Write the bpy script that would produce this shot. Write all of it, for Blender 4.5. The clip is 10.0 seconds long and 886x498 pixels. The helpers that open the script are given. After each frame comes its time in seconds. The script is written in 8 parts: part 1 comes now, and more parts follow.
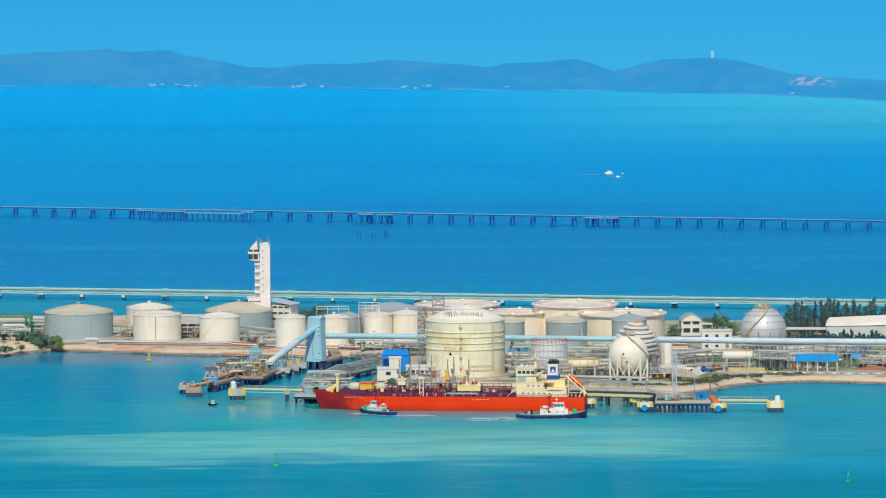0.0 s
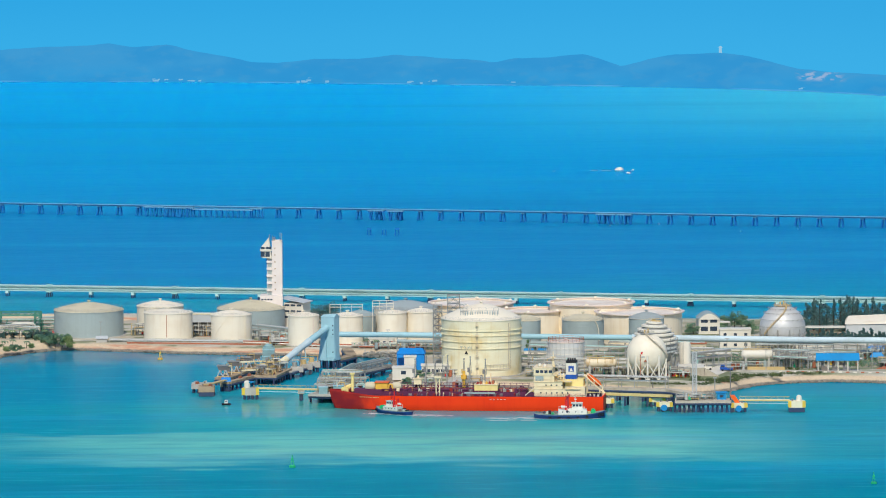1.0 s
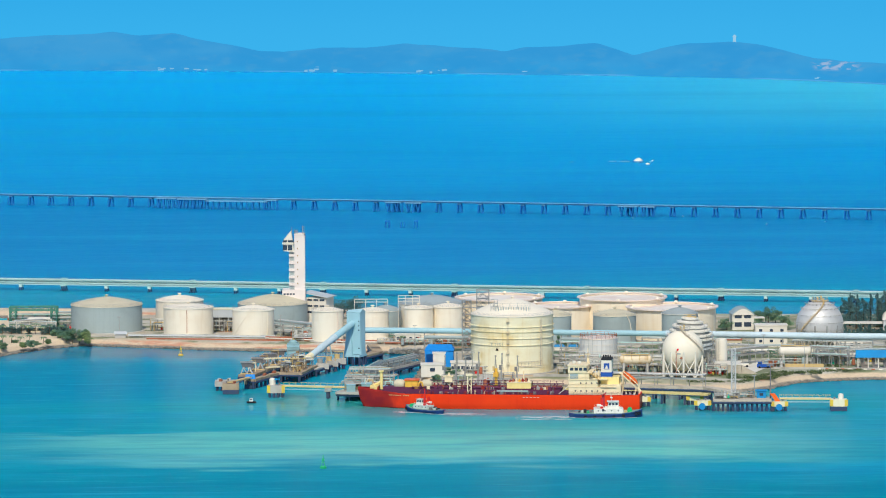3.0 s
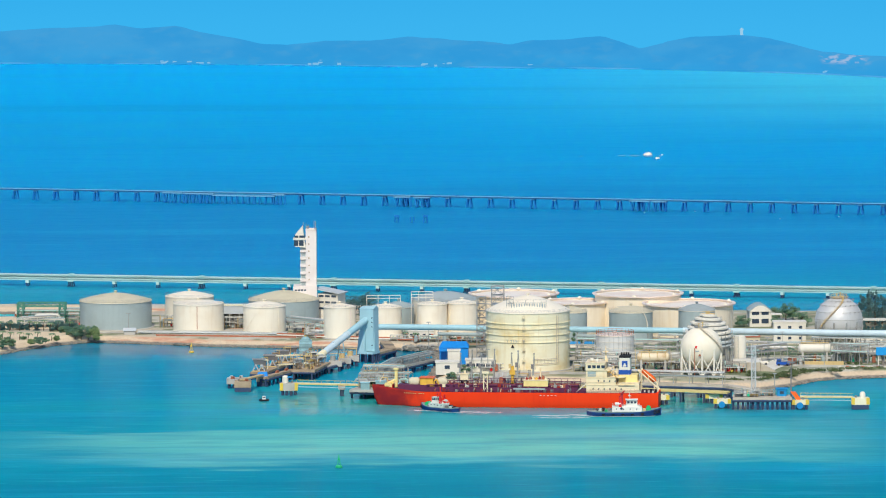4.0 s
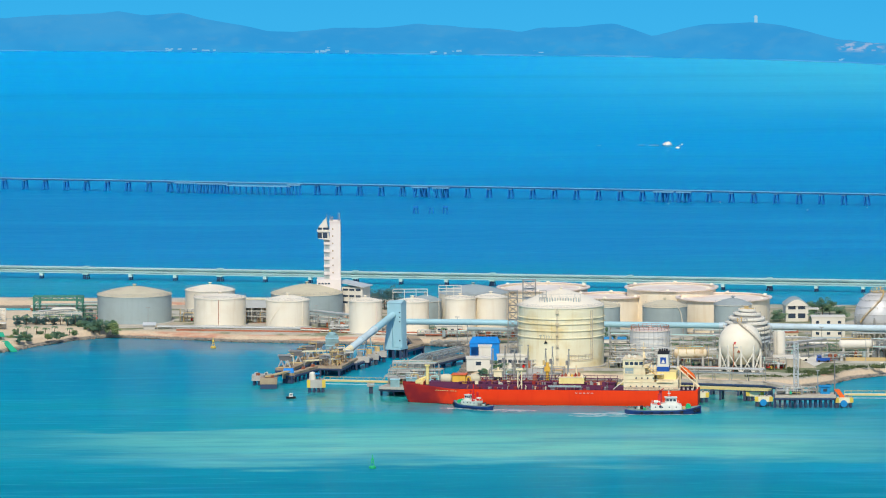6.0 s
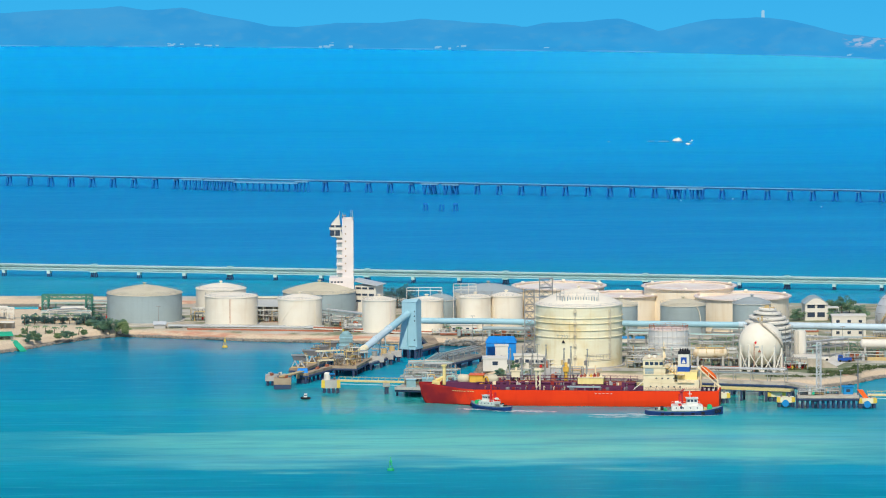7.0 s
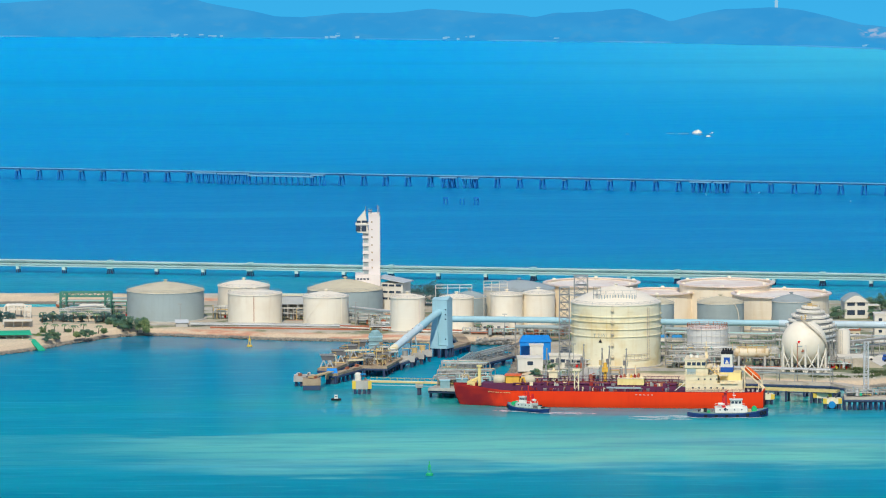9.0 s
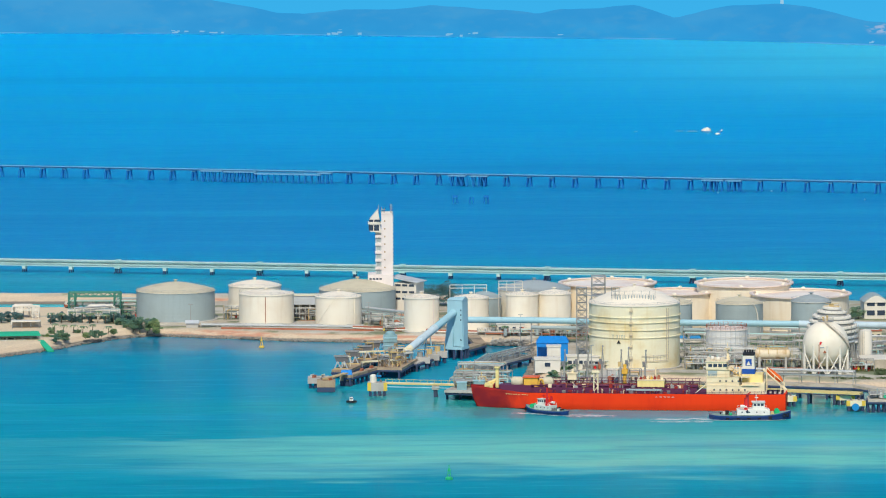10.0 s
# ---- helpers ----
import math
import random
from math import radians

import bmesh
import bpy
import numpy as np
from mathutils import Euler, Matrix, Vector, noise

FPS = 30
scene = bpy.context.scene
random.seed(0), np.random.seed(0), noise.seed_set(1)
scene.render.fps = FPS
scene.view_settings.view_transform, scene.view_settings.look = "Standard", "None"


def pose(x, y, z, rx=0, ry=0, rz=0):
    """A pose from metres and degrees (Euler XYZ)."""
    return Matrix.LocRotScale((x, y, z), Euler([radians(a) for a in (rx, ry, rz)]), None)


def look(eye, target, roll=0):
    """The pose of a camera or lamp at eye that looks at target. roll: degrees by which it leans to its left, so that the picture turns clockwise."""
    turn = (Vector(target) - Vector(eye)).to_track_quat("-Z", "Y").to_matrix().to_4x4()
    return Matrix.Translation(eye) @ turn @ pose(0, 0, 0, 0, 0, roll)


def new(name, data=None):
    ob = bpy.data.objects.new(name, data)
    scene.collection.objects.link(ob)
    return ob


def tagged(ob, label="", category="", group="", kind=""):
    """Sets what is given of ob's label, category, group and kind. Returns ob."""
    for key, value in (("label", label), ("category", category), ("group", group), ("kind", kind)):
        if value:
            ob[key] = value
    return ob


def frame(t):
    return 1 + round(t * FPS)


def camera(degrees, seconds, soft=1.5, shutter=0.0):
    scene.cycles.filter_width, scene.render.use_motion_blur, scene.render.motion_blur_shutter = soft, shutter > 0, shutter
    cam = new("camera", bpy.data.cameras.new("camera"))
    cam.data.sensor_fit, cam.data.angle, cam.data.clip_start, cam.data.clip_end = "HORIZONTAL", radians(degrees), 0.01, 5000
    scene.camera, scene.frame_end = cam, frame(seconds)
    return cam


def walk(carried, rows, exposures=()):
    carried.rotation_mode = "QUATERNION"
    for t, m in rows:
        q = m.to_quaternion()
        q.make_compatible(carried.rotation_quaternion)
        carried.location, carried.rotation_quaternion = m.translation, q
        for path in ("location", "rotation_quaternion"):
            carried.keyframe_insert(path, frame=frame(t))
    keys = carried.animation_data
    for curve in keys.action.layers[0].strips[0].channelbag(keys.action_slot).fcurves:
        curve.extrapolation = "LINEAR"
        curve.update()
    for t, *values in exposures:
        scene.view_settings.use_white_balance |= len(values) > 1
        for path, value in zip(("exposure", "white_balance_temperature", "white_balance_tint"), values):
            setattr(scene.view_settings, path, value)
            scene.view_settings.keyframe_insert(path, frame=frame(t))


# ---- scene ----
cam = camera(8.0, 10.0, soft=1.08)
# seconds, place in metres, pitch, lean, heading
ROWS = [
    (0.0, 40.00, -2503.79, 273.53, -4.789, -0.384, 0.288),
    (0.5, 35.49, -2486.88, 272.64, -4.810, -0.376, 0.261),
    (1.0, 30.96, -2469.96, 271.71, -4.833, -0.367, 0.234),
    (1.5, 26.42, -2452.99, 270.75, -4.857, -0.358, 0.205),
    (2.0, 21.91, -2435.90, 269.77, -4.881, -0.348, 0.173),
    (2.5, 17.48, -2418.74, 268.79, -4.905, -0.334, 0.137),
    (4.0, 4.36, -2366.86, 265.81, -4.992, -0.279, 0.037),
    (4.5, 0.02, -2349.48, 264.77, -5.025, -0.260, 0.002),
    (5.0, -4.35, -2332.02, 263.72, -5.054, -0.245, -0.032),
    (5.5, -8.76, -2314.54, 262.67, -5.078, -0.236, -0.067),
    (7.0, -22.37, -2261.84, 259.67, -5.146, -0.229, -0.179),
    (7.5, -26.98, -2244.29, 258.69, -5.164, -0.230, -0.224),
    (8.0, -31.68, -2226.82, 257.66, -5.187, -0.230, -0.265),
    (8.5, -36.38, -2209.49, 256.62, -5.209, -0.226, -0.312),
    (9.0, -41.14, -2192.21, 255.59, -5.231, -0.222, -0.353),
    (9.5, -45.86, -2174.98, 254.53, -5.249, -0.219, -0.404),
    (10.0, -50.61, -2157.70, 253.50, -5.260, -0.215, -0.454),
]


def aimed(x, y, z, pitch, lean, heading):
    return pose(x, y, z, 90 + pitch, 0, heading) @ pose(0, 0, 0, 0, 0, lean)


walk(cam, [(r[0], aimed(*r[1:])) for r in ROWS], [(0.0, -0.03), (2.5, 0.02), (4.5, 0.10), (5.0, 0.09), (5.5, 0.04), (7.5, 0.07), (8.5, 0.01), (10.0, 0.02)])

# ---- daylight ----
SUN_UP, SUN_FROM = 46.0, 184.0   # degrees above the horizon; bearing from +y turning to +x
world = bpy.data.worlds.new("daylight")
scene.world = world
world.use_nodes = True
wt = world.node_tree
sky = wt.nodes.new("ShaderNodeTexSky")
sky.sky_type, sky.sun_disc = "NISHITA", False
sky.sun_elevation, sky.sun_rotation = radians(SUN_UP), radians(SUN_FROM)
sky.air_density, sky.dust_density, sky.ozone_density = 1.0, 0.3, 4.0
wt.links.new(sky.outputs[0], wt.nodes["Background"].inputs[0])
wt.nodes["Background"].inputs[1].default_value = 0.135
sun = new("sun", bpy.data.lights.new("sun", "SUN"))
sun.data.energy, sun.data.angle, sun.data.color = 3.2, radians(0.6), (1.0, 0.93, 0.80)
b = radians(SUN_FROM)
sun.matrix_world = look((math.sin(b) * math.cos(radians(SUN_UP)) * 900, math.cos(b) * math.cos(radians(SUN_UP)) * 900, math.sin(radians(SUN_UP)) * 900), (0, 0, 0))


# ---- materials ----
def shader(name, rough=0.6, metal=0.0, spec=0.4):
    m = bpy.data.materials.new(name)
    m.use_nodes = True
    nt = m.node_tree
    p = nt.nodes["Principled BSDF"]
    p.inputs["Roughness"].default_value = rough
    p.inputs["Metallic"].default_value = metal
    p.inputs["Specular IOR Level"].default_value = spec
    return m, nt, p


def place(nt, scale, stretch=(1, 1, 1)):
    g = nt.nodes.new("ShaderNodeNewGeometry")
    v = nt.nodes.new("ShaderNodeVectorMath")
    v.operation = "MULTIPLY"
    v.inputs[1].default_value = [scale * s for s in stretch]
    nt.links.new(g.outputs["Position"], v.inputs[0])
    return v.outputs[0]


def grain(nt, scale, stretch=(1, 1, 1), detail=3.0):
    n = nt.nodes.new("ShaderNodeTexNoise")
    n.inputs["Scale"].default_value = 1.0
    n.inputs["Detail"].default_value = detail
    nt.links.new(place(nt, scale, stretch), n.inputs["Vector"])
    return n.outputs["Fac"]


def ramp(nt, fac, lo, hi):
    r = nt.nodes.new("ShaderNodeMapRange")
    r.clamp = True
    r.interpolation_type = "SMOOTHSTEP"
    r.inputs["From Min"].default_value, r.inputs["From Max"].default_value = lo, hi
    nt.links.new(fac, r.inputs["Value"])
    return r.outputs["Result"]


def blend(nt, fac, a, b_):
    x = nt.nodes.new("ShaderNodeMix")
    x.data_type = "RGBA"
    for sock, v in ((x.inputs["Factor"], fac), (x.inputs["A"], a), (x.inputs["B"], b_)):
        if isinstance(v, (tuple, list)):
            sock.default_value = (*v, 1) if len(v) == 3 else v
        elif isinstance(v, (int, float)):
            sock.default_value = v
        else:
            nt.links.new(v, sock)
    return x.outputs["Result"]


def calc(nt, op, a, b_=None):
    n = nt.nodes.new("ShaderNodeMath")
    n.operation = op
    for i, v in enumerate((a, b_)):
        if v is None:
            continue
        if isinstance(v, (int, float)):
            n.inputs[i].default_value = v
        else:
            nt.links.new(v, n.inputs[i])
    return n.outputs[0]


def paint(name, base, dirt, rough=0.55, metal=0.0, amount=0.5, streak=0.35, size=0.12, bump=0.03, spec=0.35, vary=0.0):
    """Painted or bare surface: broad stains, fine grain and streaks that run down."""
    m, nt, p = shader(name, rough, metal, spec)
    broad = ramp(nt, grain(nt, size), 0.42, 0.75)
    fine = ramp(nt, grain(nt, size * 9, detail=5), 0.35, 0.8)
    runs = ramp(nt, grain(nt, 1.0, (0.9, 0.9, 0.05), 4), 0.5, 0.85)
    f = calc(nt, "ADD", calc(nt, "MULTIPLY", broad, amount), calc(nt, "MULTIPLY", runs, streak))
    f = calc(nt, "MINIMUM", calc(nt, "ADD", f, calc(nt, "MULTIPLY", fine, 0.15 * amount)), 1.0)
    c = blend(nt, f, base, dirt)
    if vary:
        o = nt.nodes.new("ShaderNodeObjectInfo")
        c = blend(nt, calc(nt, "MULTIPLY", o.outputs["Random"], vary), c, dirt)
    nt.links.new(c, p.inputs["Base Color"])
    r = nt.nodes.new("ShaderNodeMapRange")
    r.inputs["To Min"].default_value, r.inputs["To Max"].default_value = rough, min(1, rough + 0.2)
    nt.links.new(broad, r.inputs["Value"])
    nt.links.new(r.outputs[0], p.inputs["Roughness"])
    if bump:
        bn = nt.nodes.new("ShaderNodeBump")
        bn.inputs["Strength"].default_value = 0.4
        bn.inputs["Distance"].default_value = bump
        nt.links.new(grain(nt, size * 12, detail=4), bn.inputs["Height"])
        nt.links.new(bn.outputs[0], p.inputs["Normal"])
    return m


WHITE = paint("white_tank_paint", (0.87, 0.785, 0.62), (0.72, 0.58, 0.40), amount=0.35, streak=0.35)
PEACH = paint("peach_white_tank_paint", (0.84, 0.735, 0.56), (0.72, 0.57, 0.36), amount=0.45, streak=0.45)
CREAM = paint("cream_tank_paint", (0.84, 0.775, 0.54), (0.70, 0.54, 0.24), amount=0.75, streak=0.4)
BUFF = paint("buff_roof", (0.62, 0.55, 0.38), (0.46, 0.40, 0.27), amount=0.6)
GREY = paint("grey_tank_paint", (0.35, 0.42, 0.41), (0.27, 0.31, 0.29), amount=0.5, streak=0.3)
DOMEGREY = paint("grey_dome_roof", (0.37, 0.42, 0.41), (0.30, 0.33, 0.31), amount=0.6)
PINK = paint("faded_primer_rim", (0.80, 0.67, 0.57), (0.68, 0.50, 0.40), amount=0.5)
PLASTER = paint("white_plaster", (0.76, 0.705, 0.59), (0.62, 0.57, 0.45), amount=0.35, streak=0.35, bump=0.01)
STEEL = paint("galvanised_steel", (0.42, 0.43, 0.40), (0.30, 0.27, 0.22), rough=0.5, metal=0.3, amount=0.6, vary=0.5)
DARKSTEEL = paint("dark_steel", (0.20, 0.20, 0.20), (0.25, 0.19, 0.13), amount=0.6)
MINT = paint("pale_mint_pipe_paint", (0.54, 0.72, 0.67), (0.42, 0.58, 0.52), amount=0.5)
TEALGREY = paint("teal_grey_sheet", (0.26, 0.42, 0.43), (0.19, 0.28, 0.28), amount=0.5, size=0.3)
PALEYELLOW = paint("faded_yellow_beam_paint", (0.74, 0.58, 0.22), (0.56, 0.44, 0.20), amount=0.5)
TANDECK = paint("tan_concrete_deck", (0.56, 0.49, 0.38), (0.38, 0.31, 0.23), rough=0.85, amount=0.7, size=0.3)
BUTTER = paint("butter_yellow_ship_paint", (0.88, 0.70, 0.28), (0.68, 0.46, 0.14), amount=0.35, size=0.4)
SILVER = paint("aluminium_cladding", (0.64, 0.63, 0.60), (0.48, 0.46, 0.42), rough=0.5, metal=0.28, amount=0.5, streak=0.4)
SKYPIPE = paint("pale_blue_paint", (0.36, 0.59, 0.64), (0.30, 0.45, 0.47), amount=0.4, streak=0.25)
PALEPIPE = paint("faded_white_blue_paint", (0.56, 0.68, 0.71), (0.44, 0.52, 0.52), amount=0.5, streak=0.3)
CONCRETE = paint("weathered_concrete", (0.50, 0.47, 0.41), (0.32, 0.29, 0.24), rough=0.85, amount=0.7, streak=0.4, bump=0.05)
PILE = paint("wet_dark_pile", (0.035, 0.065, 0.13), (0.08, 0.08, 0.09), rough=0.6, amount=0.6)
# the next two base colours carry the blue of distance haze
FARPILE = paint("haze_blue_far_pile", (0.016, 0.18, 0.47), (0.018, 0.16, 0.40), amount=0.6, spec=0.1)
FARDECK = paint("haze_blue_far_deck", (0.14, 0.36, 0.52), (0.09, 0.26, 0.40), amount=0.6)
TRUSS = paint("pale_green_truss_paint", (0.44, 0.65, 0.58), (0.32, 0.48, 0.42), amount=0.6)
TRUSSDECK = paint("pale_walkway_panel", (0.58, 0.72, 0.64), (0.42, 0.54, 0.46), amount=0.5)
GREENSTEEL = paint("green_painted_steel", (0.06, 0.24, 0.17), (0.10, 0.16, 0.11), amount=0.5)
YELLOW = paint("yellow_safety_paint", (0.80, 0.56, 0.07), (0.50, 0.34, 0.08), amount=0.5)
BLUEROOF = paint("bright_blue_sheet", (0.008, 0.26, 0.72), (0.015, 0.17, 0.46), rough=0.4, amount=0.4, spec=0.5)
CYANROOF = paint("sky_blue_sheet", (0.006, 0.25, 0.54), (0.02, 0.17, 0.36), rough=0.55, amount=0.4)
GREENROOF = paint("green_sheet", (0.02, 0.46, 0.24), (0.03, 0.28, 0.16), amount=0.4)
JETTYTOP = paint("rusty_brown_jetty_deck", (0.44, 0.33, 0.21), (0.24, 0.16, 0.10), rough=0.85, amount=0.9, streak=0.3, size=0.25)
BROWNSTEEL = paint("brown_dusty_steel", (0.40, 0.27, 0.13), (0.20, 0.14, 0.09), rough=0.75, amount=0.7, size=0.4)
HALLGREY = paint("pale_grey_sheet_wall", (0.53, 0.55, 0.54), (0.40, 0.42, 0.40), amount=0.4, streak=0.3)
RUST = paint("rust_red_primer", (0.42, 0.14, 0.07), (0.26, 0.10, 0.06), rough=0.8, amount=0.6)
OCHRE = paint("ochre_cladding", (0.64, 0.46, 0.20), (0.40, 0.28, 0.14), amount=0.6)
GLASS = paint("dark_window_glass", (0.04, 0.06, 0.09), (0.05, 0.07, 0.09), rough=0.2, amount=0.2, streak=0, bump=0, spec=0.3)
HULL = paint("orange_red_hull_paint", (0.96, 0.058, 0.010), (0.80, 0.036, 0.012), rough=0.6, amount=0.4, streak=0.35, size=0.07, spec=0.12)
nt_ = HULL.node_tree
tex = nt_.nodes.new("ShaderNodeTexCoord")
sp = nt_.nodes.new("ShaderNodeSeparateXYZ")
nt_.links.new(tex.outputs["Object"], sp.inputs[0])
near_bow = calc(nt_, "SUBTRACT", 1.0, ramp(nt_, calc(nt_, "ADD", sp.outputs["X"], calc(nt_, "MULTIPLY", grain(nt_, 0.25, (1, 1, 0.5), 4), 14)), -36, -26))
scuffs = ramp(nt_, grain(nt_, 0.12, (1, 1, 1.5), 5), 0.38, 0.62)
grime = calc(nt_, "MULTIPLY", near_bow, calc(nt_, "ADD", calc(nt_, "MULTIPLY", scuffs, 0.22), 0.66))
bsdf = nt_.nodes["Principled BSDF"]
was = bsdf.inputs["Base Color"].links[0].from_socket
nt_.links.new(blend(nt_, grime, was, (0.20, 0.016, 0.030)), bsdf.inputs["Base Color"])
DECKRED = paint("dark_red_deck", (0.12, 0.022, 0.065), (0.075, 0.024, 0.07), rough=0.7, amount=0.6)
BOOT = paint("dark_maroon_patch", (0.30, 0.020, 0.012), (0.16, 0.015, 0.015), amount=0.6)
SHIPCREAM = paint("cream_ship_paint", (0.88, 0.73, 0.47), (0.66, 0.48, 0.22), amount=0.35, streak=0.35, size=0.4)
AMBER = paint("amber_painted_gear", (0.80, 0.46, 0.06), (0.55, 0.26, 0.05), amount=0.4, size=0.4)
ORANGE = paint("lifeboat_orange", (0.86, 0.14, 0.015), (0.60, 0.10, 0.02), rough=0.4, amount=0.3, size=0.4)
TUGBLUE = paint("navy_tug_hull", (0.010, 0.055, 0.21), (0.03, 0.05, 0.08), rough=0.4, amount=0.4, size=0.4)
TUGWHITE = paint("white_tug_paint", (0.80, 0.78, 0.70), (0.60, 0.56, 0.46), amount=0.4, size=0.6)
DECKGREEN = paint("grey_green_deck", (0.22, 0.36, 0.30), (0.16, 0.20, 0.17), amount=0.5, size=0.4)
BRIGHTRED = paint("signal_red", (0.70, 0.02, 0.02), (0.40, 0.03, 0.02), amount=0.4, size=0.4)
BUOYGREEN = paint("buoy_green", (0.01, 0.45, 0.16), (0.02, 0.25, 0.10), amount=0.4, size=0.6)
LOGOBLUE = paint("funnel_blue", (0.01, 0.08, 0.36), (0.02, 0.07, 0.24), amount=0.3, size=0.4)
BLACK = paint("matt_black_rubber", (0.015, 0.017, 0.02), (0.04, 0.04, 0.04), rough=0.8, amount=0.4, size=0.4)
ROCK = paint("revetment_stone", (0.34, 0.30, 0.24), (0.16, 0.15, 0.13), rough=0.9, amount=0.8, size=0.6, bump=0.1)
BARK = paint("bark", (0.12, 0.09, 0.06), (0.07, 0.05, 0.04), rough=0.9)


def leafy(name, a, b_):
    m, nt, p = shader(name, 0.7, 0, 0.2)
    g = nt.nodes.new("ShaderNodeNewGeometry")
    c = blend(nt, g.outputs["Random Per Island"], a, b_)
    c = blend(nt, ramp(nt, grain(nt, 0.25), 0.35, 0.7), c, b_)
    nt.links.new(c, p.inputs["Base Color"])
    through_leaf = nt.nodes.new("ShaderNodeBsdfTranslucent")
    nt.links.new(c, through_leaf.inputs["Color"])
    mix = nt.nodes.new("ShaderNodeMixShader")
    mix.inputs[0].default_value = 0.45
    nt.links.new(p.outputs[0], mix.inputs[1])
    nt.links.new(through_leaf.outputs[0], mix.inputs[2])
    nt.links.new(mix.outputs[0], nt.nodes["Material Output"].inputs[0])
    return m


LEAF = leafy("broad_leaves", (0.36, 0.46, 0.20), (0.13, 0.27, 0.20))
LIMELEAF = leafy("yellow_green_leaves", (0.46, 0.52, 0.20), (0.24, 0.36, 0.18))
PINELEAF = leafy("casuarina_needles", (0.17, 0.30, 0.27), (0.11, 0.22, 0.21))
GRASSLEAF = leafy("dry_scrub", (0.24, 0.27, 0.10), (0.10, 0.15, 0.07))


def sea_material():
    m, nt, p = shader("sea_water", 0.34, 0, 0.04)
    g = nt.nodes.new("ShaderNodeNewGeometry")
    s = nt.nodes.new("ShaderNodeSeparateXYZ")
    nt.links.new(g.outputs["Position"], s.inputs[0])
    x, y = s.outputs["X"], s.outputs["Y"]
    wob = calc(nt, "SUBTRACT", grain(nt, 0.011, (0.5, 1, 1), 4), 0.5)
    wob2 = calc(nt, "SUBTRACT", grain(nt, 0.03, (0.35, 1, 1), 4), 0.5)
    yy = calc(nt, "ADD", calc(nt, "ADD", y, calc(nt, "MULTIPLY", wob, 150)), calc(nt, "MULTIPLY", wob2, 45))
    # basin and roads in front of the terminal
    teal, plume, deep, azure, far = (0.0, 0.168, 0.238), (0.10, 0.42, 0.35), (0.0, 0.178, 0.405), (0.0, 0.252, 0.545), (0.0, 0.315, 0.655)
    c = blend(nt, ramp(nt, yy, -260, -190), teal, (0.002, 0.205, 0.278))
    swing = calc(nt, "MULTIPLY", calc(nt, "COSINE", calc(nt, "MULTIPLY", calc(nt, "ADD", x, 27.0), 0.0503)), -8.0)
    y2 = calc(nt, "ADD", calc(nt, "ADD", y, swing), calc(nt, "ADD", calc(nt, "MULTIPLY", wob2, 90), calc(nt, "MULTIPLY", calc(nt, "SUBTRACT", grain(nt, 0.06, (0.5, 1, 1), 6), 0.5), 56)))
    y3 = calc(nt, "ADD", calc(nt, "ADD", y, calc(nt, "MULTIPLY", wob, 70)), calc(nt, "MULTIPLY", wob2, 30))
    y4 = calc(nt, "ADD", y3, calc(nt, "MULTIPLY", calc(nt, "SUBTRACT", grain(nt, 0.09, (0.3, 1, 1), 6), 0.5), 30))
    ship_side = ramp(nt, calc(nt, "ADD", x, calc(nt, "MULTIPLY", wob2, 60)), -62, -25)
    top_edge = blend(nt, ship_side, calc(nt, "SUBTRACT", 1.0, ramp(nt, y4, -86, -74)), calc(nt, "SUBTRACT", 1.0, ramp(nt, y4, -84, -22)))
    band = calc(nt, "MULTIPLY", ramp(nt, y2, -190, -154), top_edge)
    ends = calc(nt, "MULTIPLY", ramp(nt, calc(nt, "ADD", x, calc(nt, "MULTIPLY", wob, 160)), -160, -75), calc(nt, "SUBTRACT", 1.0, ramp(nt, calc(nt, "ADD", x, calc(nt, "MULTIPLY", wob2, 70)), 95, 165)))
    streaks = ramp(nt, grain(nt, 0.03, (0.3, 1, 1), 6), 0.3, 0.6)
    band = calc(nt, "MULTIPLY", calc(nt, "MULTIPLY", band, calc(nt, "ADD", calc(nt, "MULTIPLY", ends, 0.9), 0.1)), calc(nt, "ADD", calc(nt, "MULTIPLY", streaks, 0.4), 0.6))
    milky = calc(nt, "MULTIPLY", ramp(nt, grain(nt, 0.022, (0.35, 1, 1), 5), 0.42, 0.6), 0.5)
    c = blend(nt, band, c, blend(nt, milky, plume, (0.175, 0.46, 0.365)))
    c = blend(nt, calc(nt, "MULTIPLY", ramp(nt, yy, -110, -35), calc(nt, "MULTIPLY", ramp(nt, calc(nt, "ADD", x, calc(nt, "MULTIPLY", wob2, 60)), -120, -40), calc(nt, "SUBTRACT", 1.0, calc(nt, "MULTIPLY", ramp(nt, calc(nt, "ADD", x, calc(nt, "MULTIPLY", wob, 90)), 70, 150), 0.85)))), c, (0.022, 0.315, 0.288))
    c = blend(nt, ramp(nt, yy, 0, 95), c, (0.001, 0.195, 0.305))
    c = blend(nt, calc(nt, "MULTIPLY", calc(nt, "MULTIPLY", ramp(nt, yy, 20, 90), calc(nt, "SUBTRACT", 1.0, ramp(nt, x, -105, -70))), 0.9), c, (0.0, 0.170, 0.285))
    c = blend(nt, ramp(nt, y, 370, 440), c, (0.0, 0.235, 0.33))
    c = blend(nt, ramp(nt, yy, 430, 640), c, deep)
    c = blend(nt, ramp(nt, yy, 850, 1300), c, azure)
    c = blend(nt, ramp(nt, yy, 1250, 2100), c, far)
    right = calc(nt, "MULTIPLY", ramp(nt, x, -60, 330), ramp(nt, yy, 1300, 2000))
